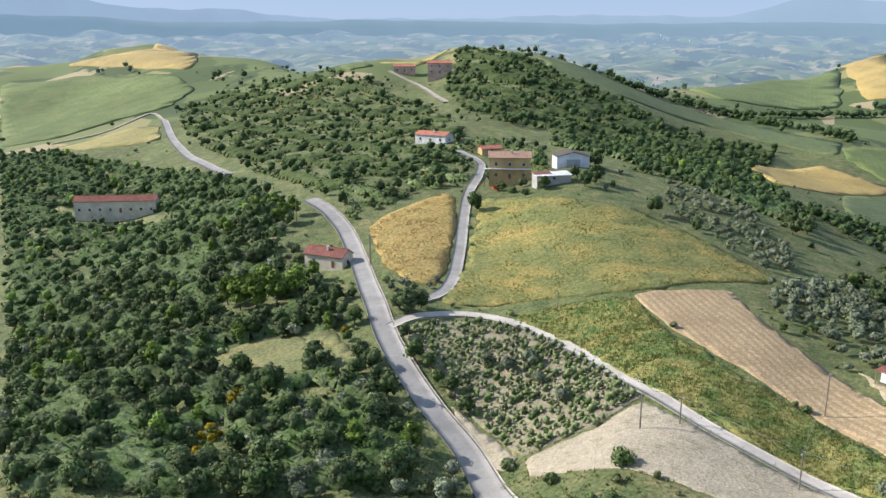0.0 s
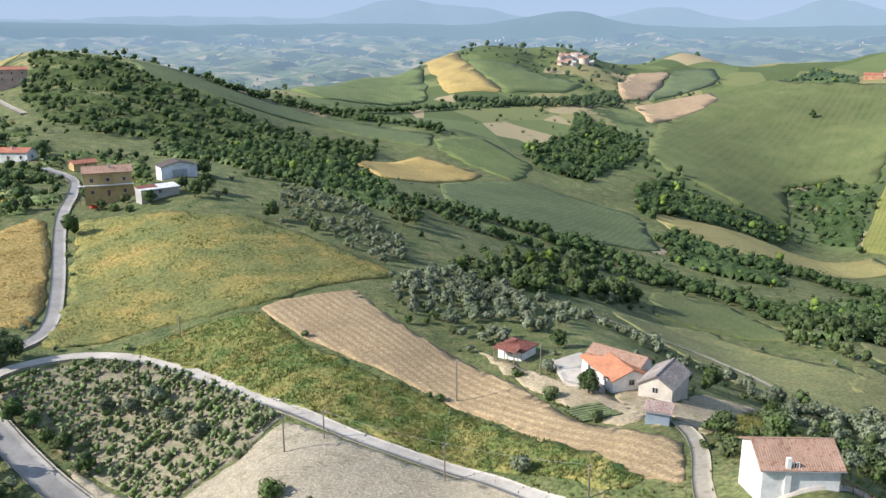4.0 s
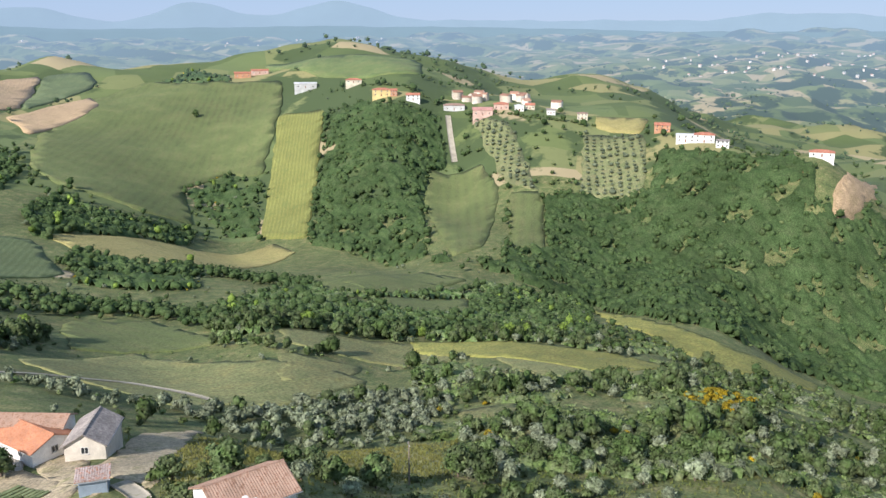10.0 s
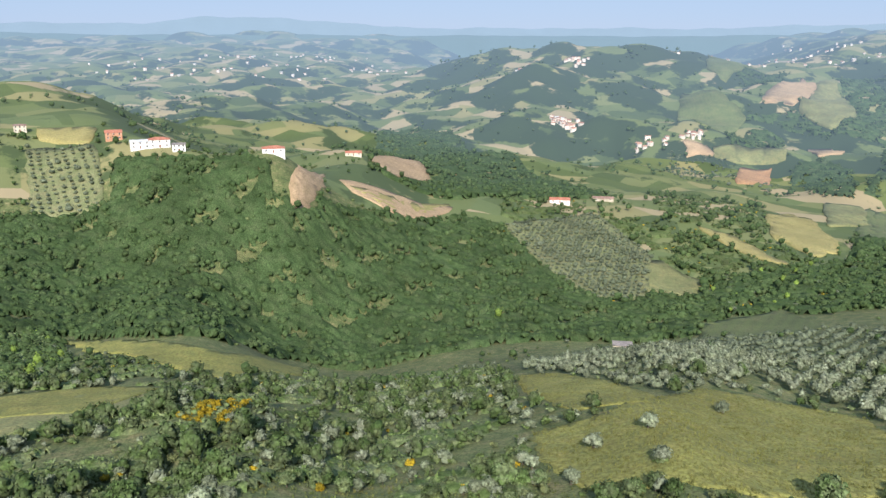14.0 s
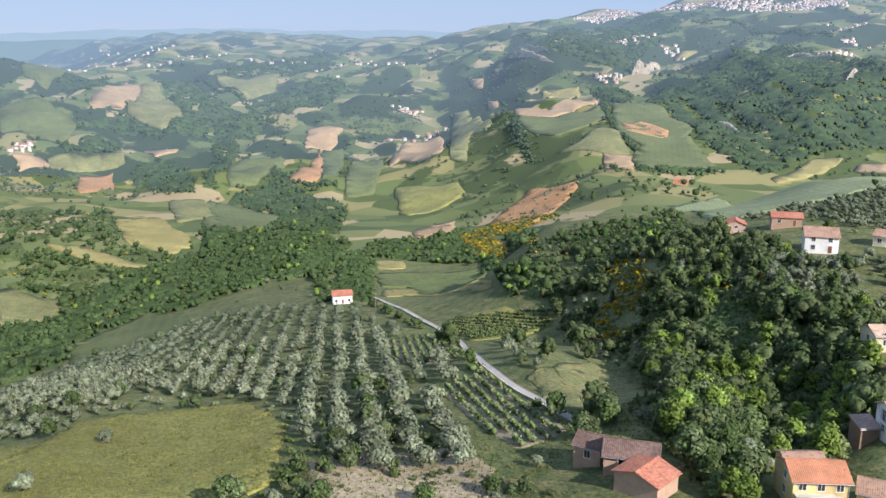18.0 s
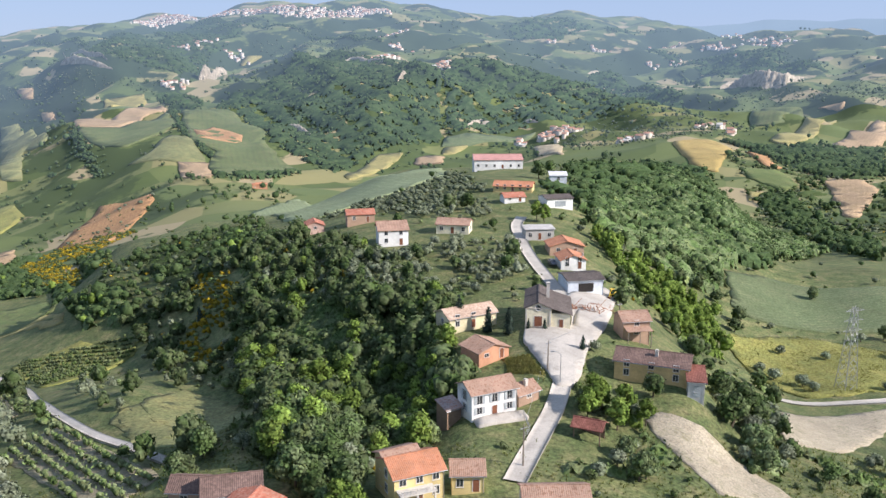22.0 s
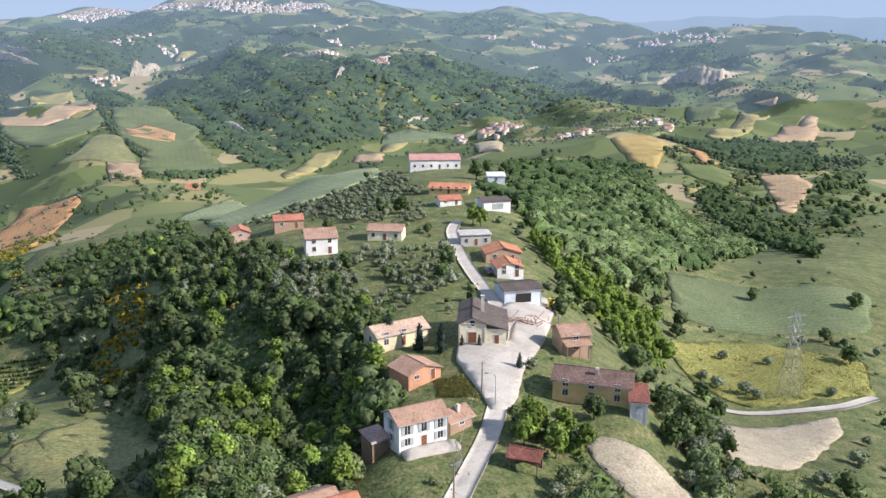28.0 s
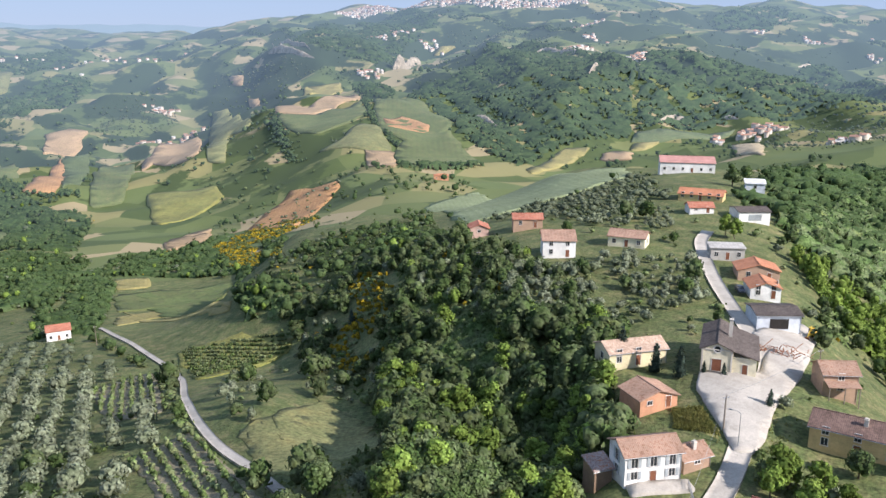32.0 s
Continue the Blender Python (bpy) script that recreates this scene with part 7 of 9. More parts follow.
# spacing, and the share of each kind
MIX = {
    "wood": (4.3, {"broadleaf": 0.68, "shrub": 0.10, "acacia": 0.04, "olive": 0.13, "broom": 0.05}), "scrub": (4.0, {"shrub": 0.66, "broadleaf": 0.28, "broom": 0.06}),
    "plantation": (4.2, {"broadleaf": 0.5, "shrub": 0.5}), "olive": (4.3, {"olive": 0.9, "shrub": 0.1}),
    "slope": (4.2, {"broadleaf": 0.74, "shrub": 0.26}), "mixed": (4.0, {"broadleaf": 0.24, "olive": 0.24, "shrub": 0.47, "broom": 0.05}),
    "grove": (6.0, {"olive": 1.0}), "knoll": (4.2, {"broadleaf": 0.52, "shrub": 0.20, "broom": 0.12, "olive": 0.16}), "broomy": (1.9, {"broom": 0.66, "shrub": 0.34}),
    "acacia": (4.4, {"acacia": 1.0}), "orchard": (8.0, {"olive": 1.0}), "dots": (7.5, {"olive": 0.5, "shrub": 0.5}), "tall": (3.9, {"broadleaf": 0.84, "acacia": 0.16}), "farwood": (4.6, {"broadleaf": 0.72, "shrub": 0.28}), "faroliv": (6.0, {"olive": 0.6, "shrub": 0.4}), "villageslope": (3.9, {"broadleaf": 0.4, "olive": 0.3, "shrub": 0.22, "acacia": 0.04, "broom": 0.04}), "vines": (2.0, {"shrub": 1.0}), "sparse": (6.0, {"olive": 0.4, "broadleaf": 0.2, "shrub": 0.4}),
}
KEEP_OUT = [p for n, (s, p) in FIELDS.items() if n != "pale_yard"] + [p for s, p in WOODS.values() if s == "broomy"] + list(YARDS.values())

HOUSE_SPOTS += [(x, y, 2.3 * s) for k, x, y, s, _ in LONE_TREES]


def clear_of(xy, gap=3.0):
    """Which places lie on no field, yard or road."""
    ok = np.ones(len(xy), bool)
    for poly in KEEP_OUT:
        p = np.array(poly)
        near = (xy > p.min(0) - 1).all(1) & (xy < p.max(0) + 1).all(1) & ok
        if near.any():
            i = np.where(near)[0]
            ok[i[inside(xy[i, 0], xy[i, 1], poly)]] = False
    for n, line in LINES.items():
        near = np.where((xy > line.min(0) - 8).all(1) & (xy < line.max(0) + 8).all(1) & ok)[0]
        if len(near):
            d = np.linalg.norm(xy[near][:, None] - line[None, ::2], axis=2).min(1)
            ok[near[d < ROADS[n][1] / 2 + gap]] = False
    for x, y, r in HOUSE_SPOTS:
        ok &= np.hypot(xy[:, 0] - x, xy[:, 1] - y) > r
    return ok


# ---- buildings ----
PAINT = {
    "ochre": (0.47, 0.34, 0.16), "whitewash": (0.62, 0.64, 0.66), "concrete": (0.40, 0.38, 0.35), "white": (0.72, 0.71, 0.68), "cream": (0.58, 0.52, 0.41),
    "pink": (0.52, 0.36, 0.30), "cement": (0.42, 0.40, 0.37), "bluegrey": (0.22, 0.27, 0.32), "greyw": (0.48, 0.48, 0.47), "yellow": (0.60, 0.47, 0.22),
    "yellow2": (0.60, 0.43, 0.20), "yellow3": (0.60, 0.53, 0.34), "orangew": (0.48, 0.25, 0.15), "stonepale": (0.52, 0.47, 0.40), "stone": (0.42, 0.37, 0.29), "brickw": (0.40, 0.27, 0.19),
    "wood": (0.22, 0.15, 0.10), "creamw": (0.70, 0.64, 0.47), "bluewhite": (0.56, 0.60, 0.65),
}
TILE = {
    "brown": [(0.20, 0.13, 0.10), (0.30, 0.21, 0.17), (0.26, 0.15, 0.11)], "slate": [(0.085, 0.07, 0.062), (0.115, 0.095, 0.085)],
    "white_sheet": [(0.55, 0.55, 0.55), (0.66, 0.66, 0.66)], "red": [(0.33, 0.11, 0.07), (0.42, 0.16, 0.10), (0.38, 0.20, 0.14)],
    "darkred": [(0.17, 0.062, 0.045), (0.23, 0.092, 0.068)], "greytile": [(0.20, 0.175, 0.16), (0.27, 0.24, 0.22)], "rust": [(0.28, 0.17, 0.13), (0.38, 0.34, 0.32), (0.33, 0.15, 0.09)],
    "brick": [(0.27, 0.15, 0.10), (0.36, 0.235, 0.17), (0.31, 0.20, 0.145)], "brownflat": [(0.13, 0.085, 0.07), (0.17, 0.11, 0.09)],
    "orange": [(0.42, 0.17, 0.09), (0.49, 0.22, 0.12), (0.39, 0.18, 0.11)], "pinkroof": [(0.42, 0.20, 0.17), (0.50, 0.28, 0.24)],
    "tan": [(0.42, 0.29, 0.21), (0.50, 0.37, 0.28)], "cement": [(0.40, 0.38, 0.35), (0.46, 0.44, 0.41)],
}
WALL_M = {k: mat("render_" + k, [tuple(v * 0.86 for v in c), c, tuple(min(0.82, v * 1.06) for v in c)], 1.1, rough=0.9, bump=0.01, coarse=5) for k, c in PAINT.items()}
TILE_M = {k: mat("roof_" + k, [tuple(v * 0.7 for v in c[0])] + c + [tuple(min(0.6, v * 1.25) for v in c[-1])], 0.45, rough=0.88, bump=0.03, bump_scale=0.15, coarse=3) for k, c in TILE.items()}
M_GLASS = mat("window_glass", [(0.025, 0.03, 0.035), (0.04, 0.045, 0.05)], 2.0, rough=0.08, spec=0.6)
M_FRAME = mat("window_frame", [(0.55, 0.53, 0.50), (0.62, 0.60, 0.57)], 0.5, rough=0.6)
M_SHUTTER = mat("shutter_grey", [(0.30, 0.33, 0.34), (0.38, 0.41, 0.42)], 0.4, rough=0.6)
M_DOOR = mat("door_wood", [(0.16, 0.06, 0.03), (0.22, 0.09, 0.05)], 0.4, rough=0.6)
M_DARK = mat("dark_inside", [(0.02, 0.018, 0.016), (0.035, 0.03, 0.028)], 1.0)
M_METAL = mat("galvanised_metal", [(0.30, 0.31, 0.32), (0.40, 0.41, 0.42)], 0.5, rough=0.45, metal=0.6)
M_POLE = mat("weathered_wood", [(0.17, 0.14, 0.11), (0.25, 0.21, 0.17)], 0.4)
M_PLASTER = mat("pale_concrete", [(0.50, 0.46, 0.40), (0.58, 0.54, 0.48)], 0.8, coarse=4)


class Shape:
    """Collects boxes, slabs and tubes for one mesh."""

    def __init__(self):
        self.v, self.f = [], []

    def hull(self, pts, faces):
        n = len(self.v)
        self.v += [tuple(p) for p in pts]
        self.f += [tuple(i + n for i in q) for q in faces]
        return self

    def box(self, x0, y0, z0, x1, y1, z1):
        p = [(x, y, z) for z in (z0, z1) for y in (y0, y1) for x in (x0, x1)]
        return self.hull(p, [(0, 2, 3, 1), (4, 5, 7, 6), (0, 1, 5, 4), (2, 6, 7, 3), (0, 4, 6, 2), (1, 3, 7, 5)])

    def slab(self, a, b, c, d, t):
        """A plate with the top corners a, b, c, d (anticlockwise from above) and thickness t."""
        low = [(p[0], p[1], p[2] - t) for p in (a, b, c, d)]
        return self.hull([a, b, c, d] + low, [(0, 1, 2, 3), (7, 6, 5, 4), (0, 4, 5, 1), (1, 5, 6, 2), (2, 6, 7, 3), (3, 7, 4, 0)])

    def tube(self, a, b, r0, r1, k=8):
        a, b = Vector(a), Vector(b)
        d = (b - a).normalized()
        u = d.orthogonal().normalized()
        w = d.cross(u)
        ring = [a + (u * math.cos(t) + w * math.sin(t)) * r0 for t in np.linspace(0, 2 * math.pi, k, endpoint=False)]
        ring += [b + (u * math.cos(t) + w * math.sin(t)) * r1 for t in np.linspace(0, 2 * math.pi, k, endpoint=False)]
        f = [(i, (i + 1) % k, k + (i + 1) % k, k + i) for i in range(k)] + [tuple(range(k - 1, -1, -1)), tuple(range(k, 2 * k))]
        return self.hull(ring, f)

    def mesh(self, name, material):
        me = bpy.data.meshes.new(name)
        me.from_pydata(self.v, [], self.f)
        me.materials.append(material)
        me.update()
        return me


def ribbed(s, a, b, c, d, near):
    """Rows of curved tiles on the roof plane a, b (eaves) to d, c (ridge): one ribbed sheet."""
    a, b, c, d = (Vector(p) for p in (a, b, c, d))
    n = (b - a).cross(d - a).normalized()
    wide = (b - a).length
    count = max(2, int(wide / (0.30 if near else 0.9))) * 2
    steps = max(1, min(9, int((d - a).length / 0.9))) if near else 1
    pts, faces = [], []
    for j in range(steps + 1):
        v = j / steps
        for i in range(count + 1):
            t = i / count
            lift = (0.055 if i % 2 else 0.012) + (0.02 if near and j % 2 else 0.0)
            pts.append(a.lerp(b, t).lerp(d.lerp(c, t), v) + n * lift)
    w = count + 1
    for j in range(steps):
        for i in range(count):
            faces.append((j * w + i, j * w + i + 1, (j + 1) * w + i + 1, (j + 1) * w + i))
    s.hull(pts, faces)


def add_window(root, face, u, z, w, h, m_shut=None, door=False, wood=None):
    """face: matrix whose x runs along the wall and whose -y points out of it."""
    def put(name, shape, material, parent, label=""):
        o = part(name, shape.mesh(name, material), parent, label)
        return o
    t = 0.09
    fr = Shape().box(u - w / 2 - t, -0.07, z - (0 if door else t), u - w / 2, 0.05, z + h + t).box(u + w / 2, -0.07, z - (0 if door else t), u + w / 2 + t, 0.05, z + h + t)
    fr.box(u - w / 2, -0.07, z + h, u + w / 2, 0.05, z + h + t)
    if not door:
        fr.box(u - w / 2 - t - 0.06, -0.13, z - t - 0.05, u + w / 2 + t + 0.06, 0.05, z - t)
        fr.box(u - 0.03, -0.05, z, u + 0.03, 0.03, z + h)
    win = part("door" if door else "window", None, root)
    win.matrix_basis = face
    put("frame", fr, M_FRAME, win)
    if door:
        put("leaf", Shape().box(u - w / 2, -0.035, z, u + w / 2, 0.02, z + h).box(u - w / 2 + 0.1, -0.05, z + 0.15, u + w / 2 - 0.1, -0.035, z + h * 0.45).box(u - w / 2 + 0.1, -0.05, z + h * 0.52, u + w / 2 - 0.1, -0.035, z + h - 0.12), wood or M_DOOR, win)
    else:
        put("pane", Shape().box(u - w / 2, -0.02, z, u + w / 2, 0.01, z + h), M_GLASS, win)
        if m_shut:
            for sgn in (-1, 1):
                x0 = u + sgn * (w / 2 + t + 0.02)
                x1 = x0 + sgn * w * 0.5
                sh = Shape().box(min(x0, x1), -0.10, z - 0.04, max(x0, x1), -0.055, z + h + 0.04)
                for k in range(5):
                    zz = z + 0.1 + k * (h - 0.15) / 5
                    sh.box(min(x0, x1) + 0.05, -0.12, zz, max(x0, x1) - 0.05, -0.10, zz + 0.10)
                put("shutter", sh, m_shut, win)


def house(kind, p1, p2, depth, eaves, rise, roof, wall, tile, front, left, right, extras, label):
    (x1, y1), (x2, y2) = p1, p2
    w = math.hypot(x2 - x1, y2 - y1)
    ang = math.atan2(y2 - y1, x2 - x1)
    dist = math.hypot(x1, y1)
    near = dist < 230
    ux, uy = math.cos(ang), math.sin(ang)
    corners = [(x1, y1), (x2, y2), (x2 - uy * depth, y2 + ux * depth), (x1 - uy * depth, y1 + ux * depth)]
    gz = [ground_z(x, y) for x, y in corners]
    z0 = max(gz[0], gz[1]) + 0.15
    drop = max(0.6, z0 - min(gz) + 0.8)
    root = tagged(new(kind), label, kind.replace("_", " ") if kind in ("church", "barn", "shed", "garage", "hut", "factory", "warehouse", "workshop", "cottage", "shelter") else "house")
    root.matrix_world = pose(x1, y1, z0, 0, 0, math.degrees(ang))
    wm, tm = WALL_M[wall], TILE_M[tile]
    o, th = 0.4, 0.16
    b = Shape()
    walls_open = "open" in extras
    if walls_open:
        for px in (0.1, w - 0.3):
            for py in (0.1, depth - 0.3):
                b.box(px, py, -drop, px + 0.2, py + 0.2, eaves)
        b.box(0.1, depth - 0.2, -drop, w - 0.1, depth - 0.1, eaves)
    else:
        b.box(0, 0, -drop, w, depth, eaves)
    r = Shape()
    if roof == "gable_x":
        m = depth / 2
        if not walls_open:
            b.hull([(0, 0, eaves), (0, depth, eaves), (0, m, eaves + rise), (w, 0, eaves), (w, depth, eaves), (w, m, eaves + rise)], [(0, 2, 1), (3, 4, 5), (0, 3, 5, 2), (1, 2, 5, 4)])
        sl = rise / m
        A, B, C, D = (-o, -o, eaves - o * sl + th), (w + o, -o, eaves - o * sl + th), (w + o, m, eaves + rise + th), (-o, m, eaves + rise + th)
        r.slab(A, B, C, D, th)
        E, G = (w + o, depth + o, eaves - o * sl + th), (-o, depth + o, eaves - o * sl + th)
        r.slab(D, C, E, G, th)
        ribbed(r, A, B, C, D, near)
        if near:
            ribbed(r, E, G, D, C, near)
        r.box(-o, m - 0.12, eaves + rise + th - 0.05, w + o, m + 0.12, eaves + rise + th + 0.10)
    elif roof == "gable_y":
        m = w / 2
        b.hull([(0, 0, eaves), (w, 0, eaves), (m, 0, eaves + rise), (0, depth, eaves), (w, depth, eaves), (m, depth, eaves + rise)], [(0, 1, 2), (3, 5, 4), (0, 2, 5, 3), (1, 4, 5, 2)])
        sl = rise / m
        A, B, C, D = (-o, depth + o, eaves - o * sl + th), (-o, -o, eaves - o * sl + th), (m, -o, eaves + rise + th), (m, depth + o, eaves + rise + th)
        r.slab(A, B, C, D, th)
        ribbed(r, A, B, C, D, near)
        E, G = (w + o, -o, eaves - o * sl + th), (w + o, depth + o, eaves - o * sl + th)
        r.slab(C, E, G, D, th)
        ribbed(r, E, G, D, C, near)
        r.box(m - 0.12, -o, eaves + rise + th - 0.05, m + 0.12, depth + o, eaves + rise + th + 0.10)
    elif roof == "hip":
        m = min(w, depth) / 2
        if w >= depth:
            P, Q = (m, depth / 2, eaves + rise), (w - m, depth / 2, eaves + rise)
        else:
            P, Q = (w / 2, m, eaves + rise), (w / 2, depth - m, eaves + rise)
        c = [(-o, -o, eaves), (w + o, -o, eaves), (w + o, depth + o, eaves), (-o, depth + o, eaves)]
        lowc = [(x, y, z - 0.18) for x, y, z in c]
        pq = [P, Q]
        if w >= depth:
            fs = [(0, 1, 5, 4), (2, 3, 4, 5), (3, 0, 4), (1, 2, 5)]
            planes = [(c[0], c[1], Q, P), (c[2], c[3], P, Q)]
        else:
            fs = [(0, 1, 4), (1, 2, 5, 4), (2, 3, 5), (3, 0, 4, 5)]
            planes = [(c[1], c[2], Q, P), (c[3], c[0], P, Q)]
        r.hull([(x, y, z + 0.05) for x, y, z in c] + [(x, y, z + 0.05) for x, y, z in pq] + lowc, fs + [(0, 6, 7, 1), (1, 7, 8, 2), (2, 8, 9, 3), (3, 9, 6, 0), (9, 8, 7, 6)])
        for pl in planes:
            ribbed(r, *[(x, y, z + 0.055) for x, y, z in pl], near)
    else:  # one slope, falling to the front; mono2 has a short back slope too
        back = depth * (0.72 if roof == "mono2" else 1.0)
        sl = rise / back
        b.hull([(0, 0, eaves), (w, 0, eaves), (0, back, eaves + rise), (w, back, eaves + rise), (0, depth, eaves), (w, depth, eaves)], [(0, 2, 4), (1, 5, 3), (0, 1, 3, 2), (2, 3, 5, 4)])
        A, B, C, D = (-o, -o, eaves - o * sl + th), (w + o, -o, eaves - o * sl + th), (w + o, back + 0.1, eaves + rise + th), (-o, back + 0.1, eaves + rise + th)
        r.slab(A, B, C, D, th)
        ribbed(r, A, B, C, D, near)
        if roof == "mono2":
            r.slab(D, C, (w + o, depth + o, eaves + th - 0.1), (-o, depth + o, eaves + th - 0.1), th)
            r.box(-o, back - 0.1, eaves + rise + th - 0.05, w + o, back + 0.2, eaves + rise + th + 0.12)
    part("wall", b.mesh("wall", wm), root)
    part("roof", r.mesh("roof", tm), root, {"slate": "dark brown roof", "white_sheet": "pale metal sheet roof"}.get(tile, "weathered clay tile roof"))
    # eaves gutter and plinth
    if near and not walls_open and roof != "gable_y":
        g = Shape().tube((-o, -o - 0.06, eaves - o * 0.35), (w + o, -o - 0.06, eaves - o * 0.35), 0.06, 0.06, 6)
        g.tube((w - 0.1, -0.08, eaves - 0.2), (w - 0.1, -0.08, -drop * 0.5), 0.045, 0.045, 6)
        part("gutter", g.mesh("gutter", M_METAL), root)
    faces = {"front": (front, w, Matrix.Identity(4)), "left": (left, depth, pose(0, depth, 0, 0, 0, -90)), "right": (right, depth, pose(w, 0, 0, 0, 0, 90))}
    shut = M_SHUTTER if "shutters" in extras else None
    for fname, ((cols, floors), length, fm) in faces.items():
        for fl in range(floors):
            for cidx in range(cols):
                u = length * (cidx + 0.5) / cols
                zb = fl * (eaves / max(1, floors)) + 0.95
                if fname == "front" and fl == 0 and cidx == cols // 2 and cols > 1:
                    add_window(root, fm, u, 0.05, 1.0, 2.05, door=True)
                else:
                    ww = min(1.0, length / cols * 0.4)
                    hh = 1.9 if shut and fl == 1 else 1.25
                    add_window(root, fm, u, zb - (0.5 if hh > 1.5 else 0), ww, min(hh, eaves - 1.3), shut)
    if "bigdoor" in extras:
        _skin = M_DARK if kind == "workshop" else M_SHUTTER
        leaf = part("roller_door", Shape().box(w * 0.3, -0.06, 0, w * 0.72, 0.04, eaves * 0.72).mesh("roller_door", _skin), root, "large roller door")
        for k in range(6):
            part("slat", Shape().box(w * 0.3 + 0.05, -0.08, 0.1 + k * eaves * 0.115, w * 0.72 - 0.05, -0.058, 0.06 + (k + 0.85) * eaves * 0.115).mesh("slat", _skin), leaf)
    if "chimney" in extras and "slit" not in extras:
        cx, cy = w * 0.55, depth * 0.3
        zc = eaves + rise * (0.6 if roof != "hip" else 0.4)
        part("chimney", Shape().box(cx - .3, cy - .3, zc - 0.8, cx + .3, cy + .3, zc + 1.2).box(cx - .38, cy - .38, zc + 1.2, cx + .38, cy + .38, zc + 1.32).box(cx - .26, cy - .26, zc + 1.32, cx + .26, cy + .26, zc + 1.5).mesh("chimney", M_PLASTER), root, "plastered chimney")
    if "slit" in extras:
        add_window(root, Matrix.Identity(4), w * 0.42, 2.6, 0.5, 0.9)
        part("chimney_breast", Shape().box(w * 0.28, -0.3, -drop, w * 0.28 + 0.7, 0.0, eaves - 0.1).box(w * 0.28 + 0.1, -0.2, eaves - 0.1, w * 0.28 + 0.6, 0.3, eaves + 1.4).mesh("chimney_breast", wm), root, "white outside chimney")
    if "band" in extras:
        part("terrace_slab", Shape().box(-1.8, -1.5, eaves * 0.47, w + 0.4, 0, eaves * 0.47 + 0.3).mesh("terrace_slab", M_FRAME), root, "white terrace slab across the front")
        for px in (-1.6, w + 0.1):
            part("post", Shape().box(px, -1.4, -drop, px + 0.2, -1.2, eaves * 0.47).mesh("post", M_POLE), root)
    if "patch" in extras:
        sl = rise / depth
        part("roof_patch", Shape().slab((-o, depth * 0.3, eaves + rise * 0.3 + th + 0.10), (w * 0.5, depth * 0.3, eaves + rise * 0.3 + th + 0.10), (w * 0.5, depth, eaves + rise + th + 0.10), (-o, depth, eaves + rise + th + 0.10), 0.06).mesh("roof_patch", TILE_M["darkred"]), root, "red metal sheets on the roof")
    if "porch" in extras:
        s = Shape().slab((0.2, -2.4, 2.4), (w - 0.2, -2.4, 2.4), (w - 0.2, 0, 2.8), (0.2, 0, 2.8), 0.12)
        part("porch_roof", s.mesh("porch_roof", tm), root)
        for px in (0.4, w / 2, w - 0.55):
            part("post", Shape().box(px, -2.3, -drop, px + 0.15, -2.15, 2.35).mesh("post", M_POLE), root)
    if "balcony" in extras:
        s = Shape().box(0.2, -2.2, 2.6, w * 0.75, 0, 2.8)
        part("balcony_floor", s.mesh("balcony_floor", M_PLASTER), root)
        for px in (0.4, w * 0.35, w * 0.7):
            part("pillar", Shape().box(px, -2.1, -drop, px + 0.25, -1.85, 2.6).mesh("pillar", M_PLASTER), root)
        rail = Shape().box(0.2, -2.2, 3.6, w * 0.75, -2.1, 3.7)
        for k in range(12):
            px = 0.25 + k * (w * 0.75 - 0.4) / 11
            rail.box(px, -2.18, 2.8, px + 0.06, -2.12, 3.6)
        part("railing", rail.mesh("railing", M_PLASTER), root)
    if "loggia" in extras:
        # The wall is closed; a near-black panel paints the shade inside the loggia.
        part("loggia_opening", Shape().box(w * 0.25, -0.03, eaves * 0.52, w * 0.85, 0.05, eaves * 0.86).mesh("loggia_opening", M_DARK), root, "dark panel painted as the shaded inside of a loggia")
        for px in (0.25, 0.45, 0.65, 0.84):
            part("pillar", Shape().box(w * px, -0.12, eaves * 0.5, w * px + 0.25, 0.0, eaves * 0.88).mesh("pillar", M_PLASTER), root)
        part("parapet", Shape().box(w * 0.22, -0.9, eaves * 0.46, w * 0.9, 0, eaves * 0.52).box(w * 0.22, -0.9, eaves * 0.52, w * 0.9, -0.75, eaves * 0.66).mesh("parapet", wm), root)
    if "church" in extras:
        m = w / 2
        add_window(root, Matrix.Identity(4), m, 0.05, 1.7, 2.7, door=True)
        ring = Shape()
        disc = Shape().tube((m, -0.05, eaves + 0.1), (m, 0.03, eaves + 0.1), 0.62, 0.62, 20)
        part("rose_window", disc.mesh("rose_window", M_GLASS), root, "round dark rose window")
        for k in range(20):
            a0, a1 = 2 * math.pi * k / 20, 2 * math.pi * (k + 1) / 20
            ring.hull([(m + math.cos(a) * q, y, eaves + 0.1 + math.sin(a) * q) for a in (a0, a1) for q in (0.6, 0.78) for y in (-0.12, 0.0)],
                      [(0, 2, 6, 4), (1, 5, 7, 3), (2, 3, 7, 6), (0, 4, 5, 1)])
        part("window_surround", ring.mesh("window_surround", M_FRAME), root)
        part("side_aisle", Shape().box(w, 0.3, -drop, w + 4.2, depth - 0.5, 3.4).mesh("side_aisle", wm), root)
        ar = Shape()
        q = ((w + 4.7, -0.1, 3.3), (w + 4.7, depth, 3.3), (w - 0.2, depth, eaves + 0.15), (w - 0.2, -0.1, eaves + 0.15))
        ar.slab(*q, 0.15)
        ribbed(ar, *q, True)
        part("aisle_roof", ar.mesh("aisle_roof", tm), root, "dark brown aisle roof")
